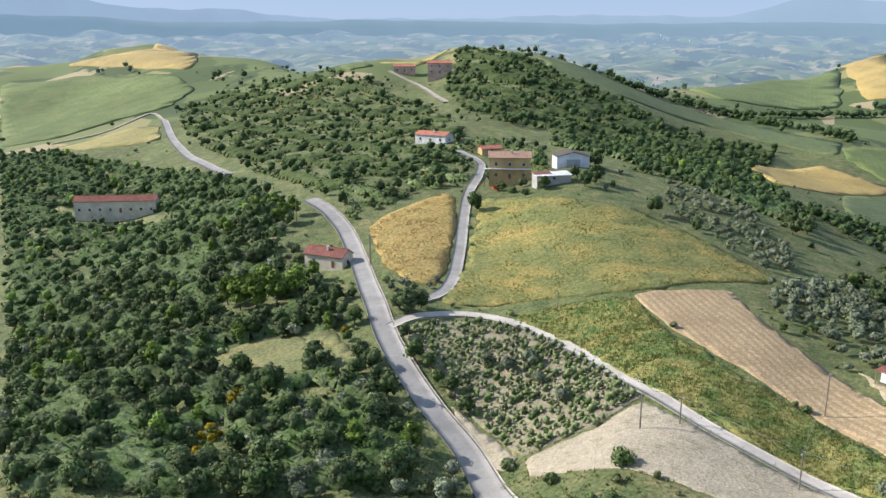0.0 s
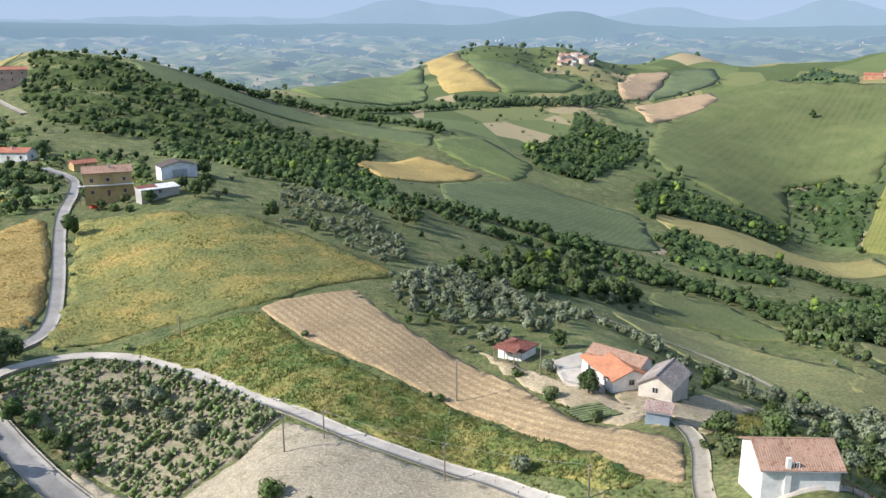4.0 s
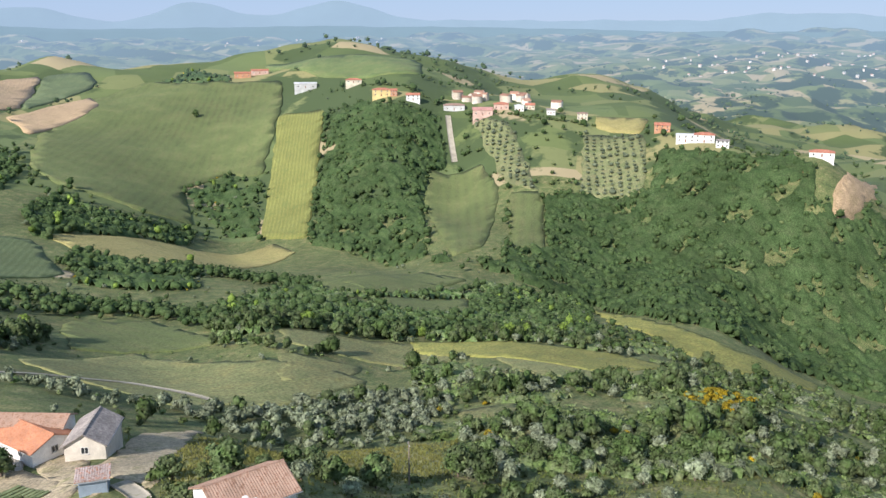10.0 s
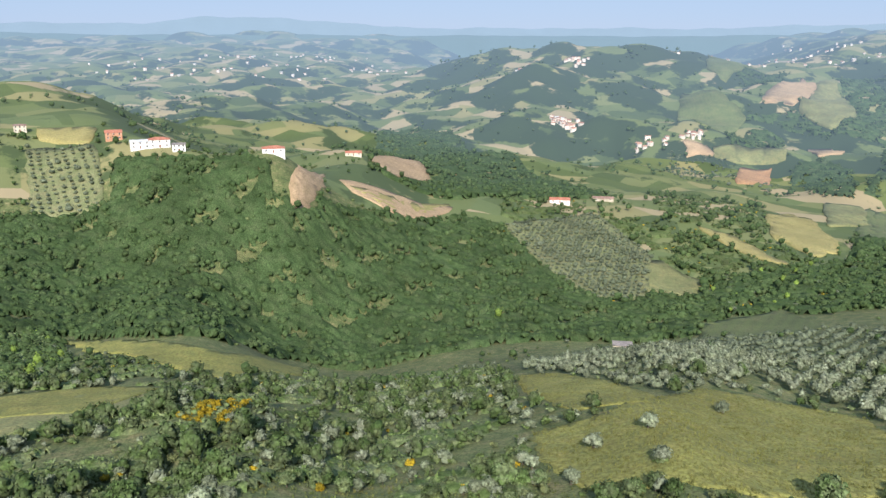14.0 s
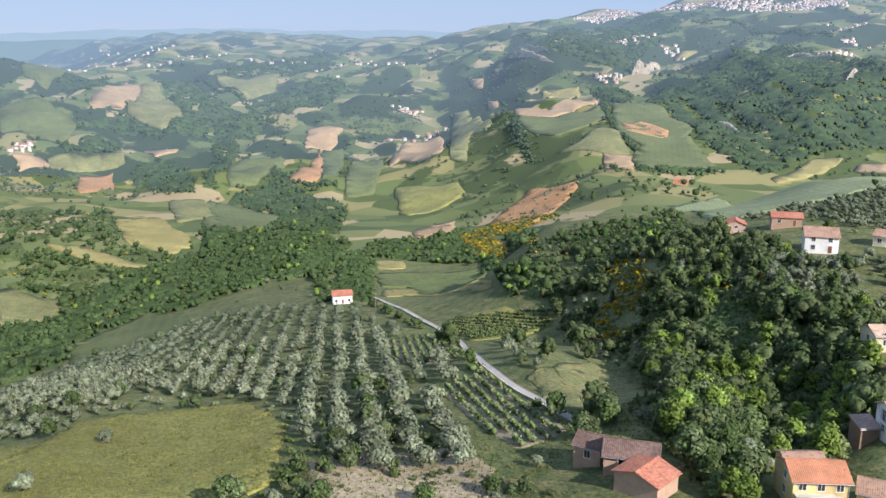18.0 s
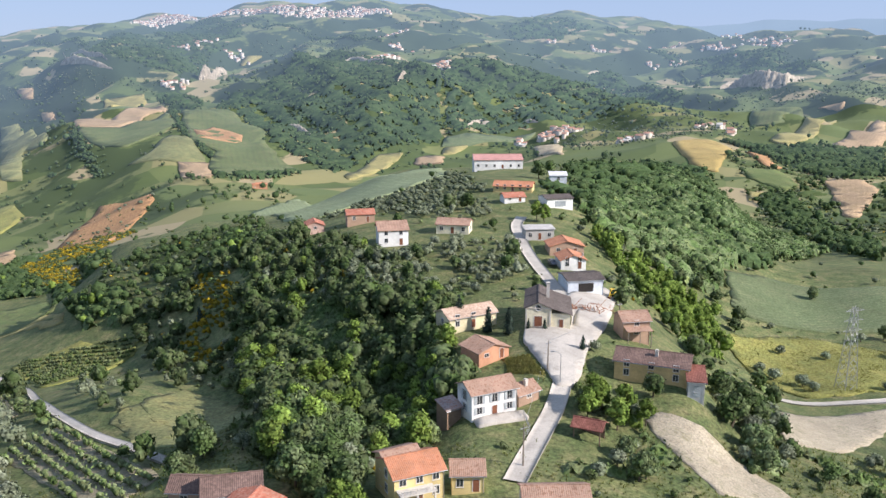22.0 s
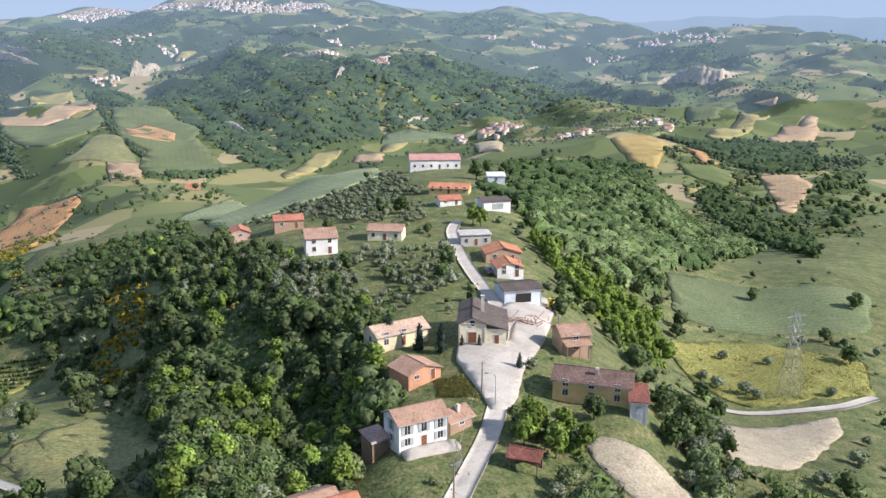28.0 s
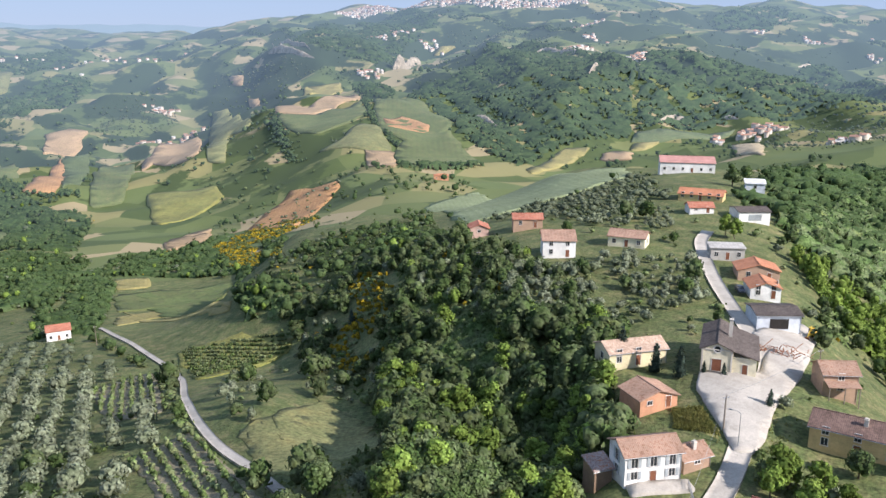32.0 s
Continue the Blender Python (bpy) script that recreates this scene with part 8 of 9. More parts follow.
        add_window(root, pose(0, 0.3, 0), w + 2.2, 0.1, 0.9, 2.0, door=True)
        for px in (0.12, w - 0.42):
            part("pilaster", Shape().box(px, -0.12, -drop, px + 0.3, 0, eaves).mesh("pilaster", M_PLASTER), root)
        part("cornice", Shape().box(-0.1, -0.14, eaves - 0.12, w + 0.1, 0, eaves + 0.06).mesh("cornice", M_PLASTER), root)
        part("chimney", Shape().box(w * 0.8, depth * 0.45, eaves + 0.5, w * 0.8 + 0.7, depth * 0.45 + 0.7, eaves + 4.0).box(w * 0.8 - 0.08, depth * 0.45 - 0.08, eaves + 4.0, w * 0.8 + 0.78, depth * 0.45 + 0.78, eaves + 4.15).mesh("chimney", M_PLASTER), root, "tall pale chimney")
    return root


for _h in HOUSES:
    house(*_h)


# ---- woods, hedges and groves ----
_rng = np.random.default_rng(7)
_all = {k: [] for k in FORMS}


def scatter(poly, spacing, rng, angle=None, jitter=0.42):
    """Places in the outline, one in each cell of a turned grid."""
    p = np.array(poly, float)
    c = p.mean(0)
    a = rng.uniform(0, 3) if angle is None else angle
    m = np.array([[math.cos(a), -math.sin(a)], [math.sin(a), math.cos(a)]])
    q = (p - c) @ m
    gx, gy = np.meshgrid(np.arange(q[:, 0].min(), q[:, 0].max(), spacing), np.arange(q[:, 1].min(), q[:, 1].max(), spacing))
    g = np.stack([gx.ravel(), gy.ravel()], 1)
    g = g + rng.uniform(-jitter, jitter, g.shape) * spacing
    g = g @ m.T + c
    return g[inside(g[:, 0], g[:, 1], poly)]


def gappy(xy, size, keep):
    """A patchy mask, so that woods have glades."""
    v = np.sin(xy[:, 0] / size + 1.3) * np.sin(xy[:, 1] / size * 1.1 + 0.4) + 0.6 * np.sin(xy[:, 0] / size * 2.3 + xy[:, 1] / size * 1.7)
    return v > np.quantile(v, 1 - keep) if len(v) else v > 0


KEEP = {"wood": 0.93, "scrub": 0.72, "plantation": 0.9, "olive": 0.95, "slope": 0.9, "mixed": 0.62, "grove": 0.95, "knoll": 0.84, "acacia": 1.0, "sparse": 0.55, "orchard": 1.0, "villageslope": 0.82, "vines": 1.0, "broomy": 0.85, "farwood": 0.93, "faroliv": 0.7, "tall": 0.86, "dots": 0.8}
# how tall the thicket between the trees is, how much of the ground it covers, and of which leaves
COVER = {"wood": (2.6, 0.9, "broadleaf"), "mixed": (1.7, 0.6, "shrub"), "knoll": (2.0, 0.7, "broadleaf"), "villageslope": (1.6, 0.48, "shrub"),
         "scrub": (1.7, 0.62, "shrub"), "slope": (2.8, 0.94, "broadleaf"), "plantation": (1.8, 0.8, "shrub"), "acacia": (2.2, 0.8, "acacia"), "farwood": (4.0, 0.9, "broadleaf"), "tall": (3.2, 0.95, "broadleaf")}


def thicket(name, poly, far, tall, keep, leaf):
    """One uneven sheet of low growth between the trees, with loose leaf sprays on it, open where the wood has glades."""
    rng = np.random.default_rng(len(name) * 7 + int(far))
    cell = 1.35 if far < 260 else 1.9 if far < 420 else 2.3 if far < 700 else max(3.6, far * 0.0036)
    p = np.array(poly, float)
    lo, hi = p.min(0), p.max(0)
    xs, ys = np.arange(lo[0], hi[0] + cell, cell), np.arange(lo[1], hi[1] + cell, cell)
    gx, gy = np.meshgrid(xs, ys)
    g = np.stack([gx.ravel(), gy.ravel()], 1) + rng.uniform(-0.32, 0.32, (gx.size, 2)) * cell
    m = inside(g[:, 0], g[:, 1], poly)
    i = np.where(m)[0]
    m[i] = clear_of(g[i], 0.8)
    i = np.where(m)[0]
    if len(i) < 20:
        return
    v = np.sin(g[:, 0] / 7.1 + 1.3) * np.sin(g[:, 1] / 8.3 + 0.4) + 0.6 * np.sin(g[:, 0] / 3.9 + g[:, 1] / 5.2) + rng.normal(0, 0.25, len(g))
    m &= v > np.quantile(v[i], 1 - keep)
    mm = m.reshape(gx.shape)
    core = mm.copy()
    core[1:-1, 1:-1] &= mm[:-2, 1:-1] & mm[2:, 1:-1] & mm[1:-1, :-2] & mm[1:-1, 2:]
    core[0, :] = core[-1, :] = core[:, 0] = core[:, -1] = False
    w = 0.5 + 0.5 * np.sin(g[:, 0] / 2.3 + 2 * np.sin(g[:, 1] / 6.1)) * np.sin(g[:, 1] / 2.7 + 2 * np.sin(g[:, 0] / 5.3))
    up = tall * (0.2 + 0.4 * w + rng.uniform(0, 0.55, len(g)))
    used = np.where(m)[0]
    z = np.zeros(len(g))
    z[used] = ground_z(g[used, 0], g[used, 1]) + np.where(core.ravel()[used], up[used], -0.4)
    j, k = np.where(mm[:-1, :-1] & mm[1:, :-1] & mm[:-1, 1:] & mm[1:, 1:])
    if not len(j):
        return
    nx = len(xs)
    f = np.stack([j * nx + k, j * nx + k + 1, (j + 1) * nx + k + 1, (j + 1) * nx + k], -1)
    keepv = np.unique(f)
    back = np.full(len(g), -1)
    back[keepv] = np.arange(len(keepv))
    vs = np.c_[g, z][keepv]
    fs = back[f]
    tri = np.concatenate([fs[:, [0, 1, 2]], fs[:, [0, 2, 3]]])
    top = vs[core.ravel()[keepv]]
    if far < 420 and len(top):
        q = np.repeat(top, 3 if far < 260 else 2, axis=0)
        n = len(q)
        q = q + rng.normal(0, cell * 0.35, (n, 3)) * (1, 1, 0.35) + (0, 0, 0.1)
        u, t = rng.normal(0, 0.3, (n, 3)), rng.normal(0, 0.3, (n, 3))
        leafs = np.stack([q - u, q + t, q + u, q - t], 1).reshape(-1, 3)
        quads = np.arange(4 * n).reshape(-1, 4) + len(vs)
        me = mesh_from(name, np.r_[vs, leafs], [tri, quads], [LEAF[leaf]], smooth=False)
    else:
        me = mesh_from(name, vs, [tri], [(LEAF_FAR if far > 400 and leaf in LEAF_FAR else LEAF)[leaf]], smooth=False)
    return tagged(new("undergrowth", me), "tangled green thicket between the trees", "undergrowth", kind="stuff")


for _n, (_style, _poly) in WOODS.items():
    _space, _share = MIX[_style]
    _rr = np.mean([math.hypot(*p) for p in _poly])
    _grow = 1.0 if _rr < 370 else min(1.7, (_rr / 370) ** 0.6)
    if _style == "grove":
        _g = scatter(_poly, 6.9, _rng, math.radians(-47), 0.10)
    elif _style == "orchard":
        _g = scatter(_poly, 5.6, _rng, 0.3, 0.12)
    elif _style == "vines":
        continue
    else:
        _g = scatter(_poly, _space * _grow, _rng)
    if _style not in ("orchard", "broomy", "dots"):
        _g = _g[clear_of(_g, 2.2)]
    if len(_g):
        _g = _g[gappy(_g, 15.0 if _style in ("knoll", "villageslope", "mixed") else 9.0, KEEP[_style])]
    if _style in COVER:
        _tall, _part, _leaf = COVER[_style]
        thicket(_n + "_undergrowth", _poly, _rr, _tall * (1.5 if _rr > 400 else 1.0), _part, _leaf)
        if _rr > 400:  # far off, the canopy itself shows more than single crowns
            _g = _g[_rng.random(len(_g)) < (0.75 if _rr < 900 else 0.4)]
    _kinds = _rng.choice(list(_share), size=len(_g), p=list(_share.values()))
    for _k in _share:
        _s = _g[_kinds == _k]
        _size = np.clip(_rng.normal({"grove": 1.4, "tall": 1.08}.get(_style, 0.82), 0.2, len(_s)), 0.45, 1.75) * _grow
        _all[_k] += [(x, y, s) for (x, y), s in zip(_s, _size)]
for _n, (_w, _pts) in HEDGES.items():
    _line = spline(_pts, 1.0)
    _far = np.mean(np.hypot(_line[:, 0], _line[:, 1]))
    _grow = 1.0 if _far < 370 else min(1.35, (_far / 370) ** 0.6)
    _long = np.linalg.norm(np.diff(_line, axis=0), axis=1).sum()
    _count = int(_long * _w / (14 * _grow ** 2)) + int(_long / 3)
    _i = _rng.integers(0, len(_line), _count)
    _p = _line[_i] + _rng.normal(0, _w * 0.3, (_count, 2))
    _p = _p[clear_of(_p, 1.6)]
    for x, y in _p:
        _k = "broadleaf" if _rng.random() < (0.75 if _w > 6 else 0.25) else "shrub"
        _all[_k].append((x, y, np.clip(_rng.normal(0.85, 0.2), 0.5, 1.3) * _grow))
# stray bushes over the open land
_a, _r = np.radians(_rng.uniform(-30, 206, 5200)), np.exp(_rng.uniform(np.log(120), np.log(900), 5200))
_p = np.stack([_r * np.sin(_a), _r * np.cos(_a)], 1)
_v = np.sin(_p[:, 0] / 37) * np.sin(_p[:, 1] / 41 + 1) + 0.7 * np.sin(_p[:, 0] / 90 + _p[:, 1] / 70)
_p = _p[(_v > 0.1)]
_p = _p[clear_of(_p, 2.0)]
for x, y in _p:
    _k = _rng.choice(["shrub", "broadleaf", "olive"], p=[0.5, 0.28, 0.22])
    _all[_k].append((x, y, np.clip(_rng.normal(0.8, 0.22), 0.4, 1.3) * max(1, math.hypot(x, y) / 600)))

# rough growth close by: shrubs, saplings and grass clumps
_a, _r = np.radians(_rng.uniform(-30, 206, 3400)), np.exp(_rng.uniform(np.log(100), np.log(300), 3400))
_p = np.stack([_r * np.sin(_a), _r * np.cos(_a)], 1)
_v = np.sin(_p[:, 0] / 13) * np.sin(_p[:, 1] / 15 + 1) + 0.7 * np.sin(_p[:, 0] / 31 + _p[:, 1] / 27)
_p = _p[_v > -0.25]
_p = _p[clear_of(_p, 1.2)]
for x, y in _p:
    _k = _rng.choice(["shrub", "broadleaf", "olive"], p=[0.72, 0.12, 0.16])
    _all[_k].append((x, y, np.clip(_rng.normal(0.55, 0.22), 0.2, 1.1)))

NEAR_COUNT = {"broadleaf": 290, "acacia": 90, "olive": 250, "shrub": 150, "broom": 40, "conifer": 0}
for _k, _list in _all.items():
    if not _list:
        continue
    _q = np.array(_list)
    _q = _q[np.argsort(np.hypot(_q[:, 0] - 12, _q[:, 1]))]
    _d = np.hypot(_q[:, 0] - 12, _q[:, 1])
    _m = NEAR_COUNT[_k]
    for x, y, s in _q[:_m]:
        plant(_k, float(x), float(y), float(s), float(_rng.uniform(0, 6.28)), int(_rng.integers(5)))
    _q, _d = _q[_m:], _d[_m:]
    _mid = _d < (310 if _k != "shrub" else 190)
    if _mid.any():
        massed("middle_" + _k, _k, _q[_mid][:, :2], _q[_mid][:, 2], 1, "massed " + LABEL[_k][0] + "s on the slopes", LABEL[_k][1], seed=3)
    if (~_mid).any():
        _out = (_d > 310) & (_k in LEAF_FAR)
        for _sel, _hazy in ((~_mid & ~_out, False), (_out, True)):
            if _sel.any():
                massed("far_" + _k if _hazy else "distant_" + _k, _k, _q[_sel][:, :2], _q[_sel][:, 2], 0, "distant wood of " + LABEL[_k][0] + "s", LABEL[_k][1], far=_hazy, seed=4)


# ---- vine rows ----
def vine_rows(name, poly, spacing, angle, label, seed):
    """Rows of low vines on posts: a ragged hedge of leaf sprays along each row."""
    rng = np.random.default_rng(seed)
    p = np.array(poly, float)
    c = p.mean(0)
    m = np.array([[math.cos(angle), -math.sin(angle)], [math.sin(angle), math.cos(angle)]])
    q = (p - c) @ m
    xs, ys = np.arange(q[:, 0].min(), q[:, 0].max(), 0.6), np.arange(q[:, 1].min(), q[:, 1].max(), spacing)
    gx, gy = np.meshgrid(xs, ys)
    g = np.stack([gx.ravel(), gy.ravel()], 1) + rng.normal(0, 0.16, (gx.size, 2))
    g = g @ m.T + c
    g = g[inside(g[:, 0], g[:, 1], poly) & (rng.random(len(g)) > 0.34)]
    z = ground_z(g[:, 0], g[:, 1]) + 0.3
    vs, ts, qs, n = [], [], [], 0
    iv, jf = ICO1
    for (x, y), zz in zip(g, z):
        k = rng.uniform(0.34, 0.6)
        vs.append(iv * (1 + rng.normal(0, 0.18, len(iv)))[:, None] * np.array([k, k, k * 1.3]) + (x, y, zz + 0.55))
        ts.append(jf + n)
        n += len(iv)
        for _ in range(4):
            u, t = rng.normal(0, 0.24, 3), rng.normal(0, 0.24, 3)
            o = np.array([x, y, zz + 0.6]) + rng.normal(0, 0.35, 3)
            vs.append(np.array([o, o + u, o + u + t, o + t]))
            qs.append([n, n + 1, n + 2, n + 3])
            n += 4
    me = mesh_from(name, np.concatenate(vs), [np.concatenate(ts), np.array(qs)], [LEAF["shrub"]])
    return tagged(new(name, me), label, "vineyard", kind="stuff")


for _i, (_n, _ang) in enumerate((("vineyard_vines", 0.55), ("low_vines", -0.85), ("long_vines", -0.72), ("terrace_vines", -0.2))):
    vine_rows(_n, WOODS[_n][1], 2.6, _ang, "green vine rows on posts", 40 + _i)

# ---- far woods ----
_fr = np.random.default_rng(21)
_a, _r = np.radians(_fr.uniform(-30, 206, 19000)), np.exp(_fr.uniform(np.log(620), np.log(2900), 19000))
_p = np.stack([_r * np.sin(_a), _r * np.cos(_a)], 1)
_v = np.sin(_p[:, 0] / 83 + 0.7 * np.sin(_p[:, 1] / 120)) * np.sin(_p[:, 1] / 97 + 0.9 * np.sin(_p[:, 0] / 140)) + 0.5 * np.sin(_p[:, 0] / 41 + _p[:, 1] / 63) + 0.25 * _fr.normal(0, 1, len(_p))
_h = ground_z(_p[:, 0], _p[:, 1])
_steep = np.hypot(ground_z(_p[:, 0] + 12, _p[:, 1]) - _h, ground_z(_p[:, 0], _p[:, 1] + 12) - _h) / 12
_p = _p[_v + 2.2 * (_steep - 0.2) > 0.28]
_p = _p[clear_of(_p, 3.0)]
_s = np.clip(_fr.normal(1.0, 0.3, len(_p)), 0.5, 1.8) * (np.hypot(_p[:, 0], _p[:, 1]) / 620) ** 0.45
_cut = int(len(_p) * 0.62)
massed("far_woodland", "broadleaf", _p[:_cut], _s[:_cut], 0, "far dark green woods and hedgerows", "woodland", far=True, seed=5)
massed("far_scrub", "shrub", _p[_cut:], _s[_cut:] * 1.5, 0, "far scrub and scattered olive trees", "scrub", far=True, seed=6)


# ---- far towns ----
def far_houses(name, count, poly, seed):
    if len(poly) < 3:
        return None
    rng = np.random.default_rng(seed)
    p = np.array(poly, float)
    lo, hi = p.min(0), p.max(0)
    seats = rng.uniform(lo, hi, (max(2, count // 7), 2))
    g = rng.uniform(lo, hi, (count * 12, 2)) if name in ("hill_town", "sea_town", "plain_town", "far_plain") else seats[rng.integers(len(seats), size=count * 12)] + rng.normal(0, 17, (count * 12, 2))
    g = g[inside(g[:, 0], g[:, 1], poly)][:count]
    if not len(g):
        return
    z = ground_z(g[:, 0], g[:, 1])
    vs, fs, ft, mi, mt, n = [], [], [], [], [], 0
    for (x, y), zz in zip(g, z):
        w, d, h, r = rng.uniform(5, 11), rng.uniform(5, 8), rng.choice([3.0, 3.5, 6, 6]), rng.uniform(1.2, 2.2)
        a = math.atan2(x, y) * -1 + rng.normal(0, 0.5)
        c, s = math.cos(a), math.sin(a)
        loc = np.array([(-w, -d, -3), (w, -d, -3), (w, d, -3), (-w, d, -3), (-w, -d, h), (w, -d, h), (w, d, h), (-w, d, h), (-w, 0, h + r), (w, 0, h + r),
                        (-w - .5, -d - .6, h - .1), (w + .5, -d - .6, h - .1), (w + .5, 0, h + r + .2), (-w - .5, 0, h + r + .2), (w + .5, d + .6, h - .1), (-w - .5, d + .6, h - .1)]) * (0.5, 0.5, 1)
        vs.append(np.stack([loc[:, 0] * c - loc[:, 1] * s + x, loc[:, 0] * s + loc[:, 1] * c + y, loc[:, 2] + zz], -1))
        tile = 1 if rng.random() < 0.8 else 2
        fs += [[n + i for i in q] for q in ((0, 1, 5, 4), (1, 2, 6, 5), (2, 3, 7, 6), (3, 0, 4, 7), (10, 11, 12, 13), (13, 12, 14, 15))]
        mi += [0, 0, 0, 0, tile, tile]
        ft += [[n + 4, n + 8, n + 7], [n + 5, n + 6, n + 9]]
        mt += [0, 0]
        n += len(loc)
    me = mesh_from(name, np.concatenate(vs), [np.array(fs), np.array(ft)], [M_FARWALL, M_FARTILE, M_FARGREY], smooth=False)
    me.polygons.foreach_set("material_index", np.array(mi + mt, np.int32))
    return tagged(new(name, me), "far houses with pale walls and tiled roofs", "houses", kind="stuff")


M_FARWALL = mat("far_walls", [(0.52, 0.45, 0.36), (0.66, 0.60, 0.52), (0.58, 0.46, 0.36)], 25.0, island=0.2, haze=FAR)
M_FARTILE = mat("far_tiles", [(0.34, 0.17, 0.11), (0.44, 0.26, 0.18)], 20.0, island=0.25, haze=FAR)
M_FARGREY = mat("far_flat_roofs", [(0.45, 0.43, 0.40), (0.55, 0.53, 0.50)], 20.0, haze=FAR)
SHARE = {"hill_town": 3.4, "sea_town": 1.0, "slope_houses": 0.28, "upper_farms": 0.4, "slope_farms": 0.5, "middle_farms": 0.5, "hill_town_low": 0.6, "valley_village": 0.6, "east_town": 1.0}
for _i, (_n, (_c, _poly)) in enumerate(TOWNS.items()):
    far_houses(_n, int(_c * SHARE.get(_n, 0.5)), _poly, 60 + _i)


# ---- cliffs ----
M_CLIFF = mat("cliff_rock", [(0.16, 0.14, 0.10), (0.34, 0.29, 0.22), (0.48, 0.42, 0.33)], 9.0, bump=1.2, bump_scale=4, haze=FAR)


def cliff(pts, seed, label):
    """A broken rock face above a foot line of (x, y, height), leaning back into its slope."""
    rng = np.random.default_rng(seed)
    p = np.array(pts, float)
    s = np.linspace(0, len(p) - 1, 12 * (len(p) - 1) + 1)
    line = np.stack([np.interp(s, np.arange(len(p)), p[:, k]) for k in range(3)], -1)
    away = line[:, :2] / np.linalg.norm(line[:, :2], axis=1)[:, None]
    z = ground_z(line[:, 0], line[:, 1])
    tall = np.minimum(line[:, 2], 0.020 * np.hypot(line[:, 0], line[:, 1])) * (0.85 + 0.15 * np.sin(s * 2.1 + seed) + rng.uniform(-0.1, 0.1, len(s)))
    tall *= np.sin(np.pi * np.linspace(0.03, 0.97, len(s))) ** 0.7
    rows = []
    for u, back in ((-0.3, -0.3), (0.1, 0.0), (0.35, 0.3), (0.6, 0.5), (0.85, 0.9), (1.0, 1.3), (0.8, 2.4)):
        q = line[:, :2] + away * (back * tall + rng.normal(0, 0.09, len(s)) * tall)[:, None]
        rows.append(np.c_[q, z + u * tall + rng.normal(0, 0.03, len(s)) * tall])
    v, n = np.concatenate(rows), len(s)
    i, j = np.meshgrid(np.arange(n - 1), np.arange(len(rows) - 1))
    i, j = i.ravel(), j.ravel()
    f = np.stack([j * n + i, j * n + i + 1, (j + 1) * n + i + 1, (j + 1) * n + i], -1)
    return tagged(new("cliff", mesh_from("cliff", v, [f], [M_CLIFF], smooth=False)), label, "cliff", kind="structure")


for _i, _c in enumerate(CLIFFS):
    cliff(_c, 80 + _i, "pale bare rock cliff on the hillside")


# ---- lone trees ----
for _i, (_k, _x, _y, _s, _lab) in enumerate(LONE_TREES):
    plant(_k, _x, _y, _s, _i * 1.7, _i % 5, label=_lab or None)


# ---- poles, pylons, lamp ----
def utility_pole(x, y, tall):
    root = tagged(new("utility_pole"), "weathered wooden utility pole with insulators", "pole", group="utility poles")
    root.matrix_world = pose(x, y, ground_z(x, y) - 0.3, 0, 0, 40)
    part("shaft", Shape().tube((0, 0, 0), (0, 0, tall + 0.3), 0.15, 0.10, 8).mesh("shaft", M_POLE), root)
    part("crossarm", Shape().box(-0.7, -0.05, tall - 0.25, 0.7, 0.05, tall - 0.13).mesh("crossarm", M_METAL), root)
    for u in (-0.6, 0.0, 0.6):
        part("insulator", Shape().tube((u, 0, tall - 0.13), (u, 0, tall + 0.10), 0.05, 0.035, 6).mesh("insulator", M_PLASTER), root)
    return Vector((x, y, ground_z(x, y) + tall))


_tops = [utility_pole(*p) for p in POLES]


def wire(a, b, sag):
    s = Shape()
    pts = [a.lerp(b, i / 12) - Vector((0, 0, sag * 4 * (i / 12) * (1 - i / 12))) for i in range(13)]
    for p, q in zip(pts, pts[1:]):
        s.tube(p, q, 0.022, 0.022, 4)
    ob = tagged(new("wire", s.mesh("wire", M_METAL)), "thin overhead wire between poles", "wire", group="overhead wires")
    return ob


for _i, _j in ((1, 2), (2, 3), (3, 4), (0, 3), (6, 9), (11, 12), (11, 13)):
    wire(_tops[_i], _tops[_j], (_tops[_i] - _tops[_j]).length * 0.02)


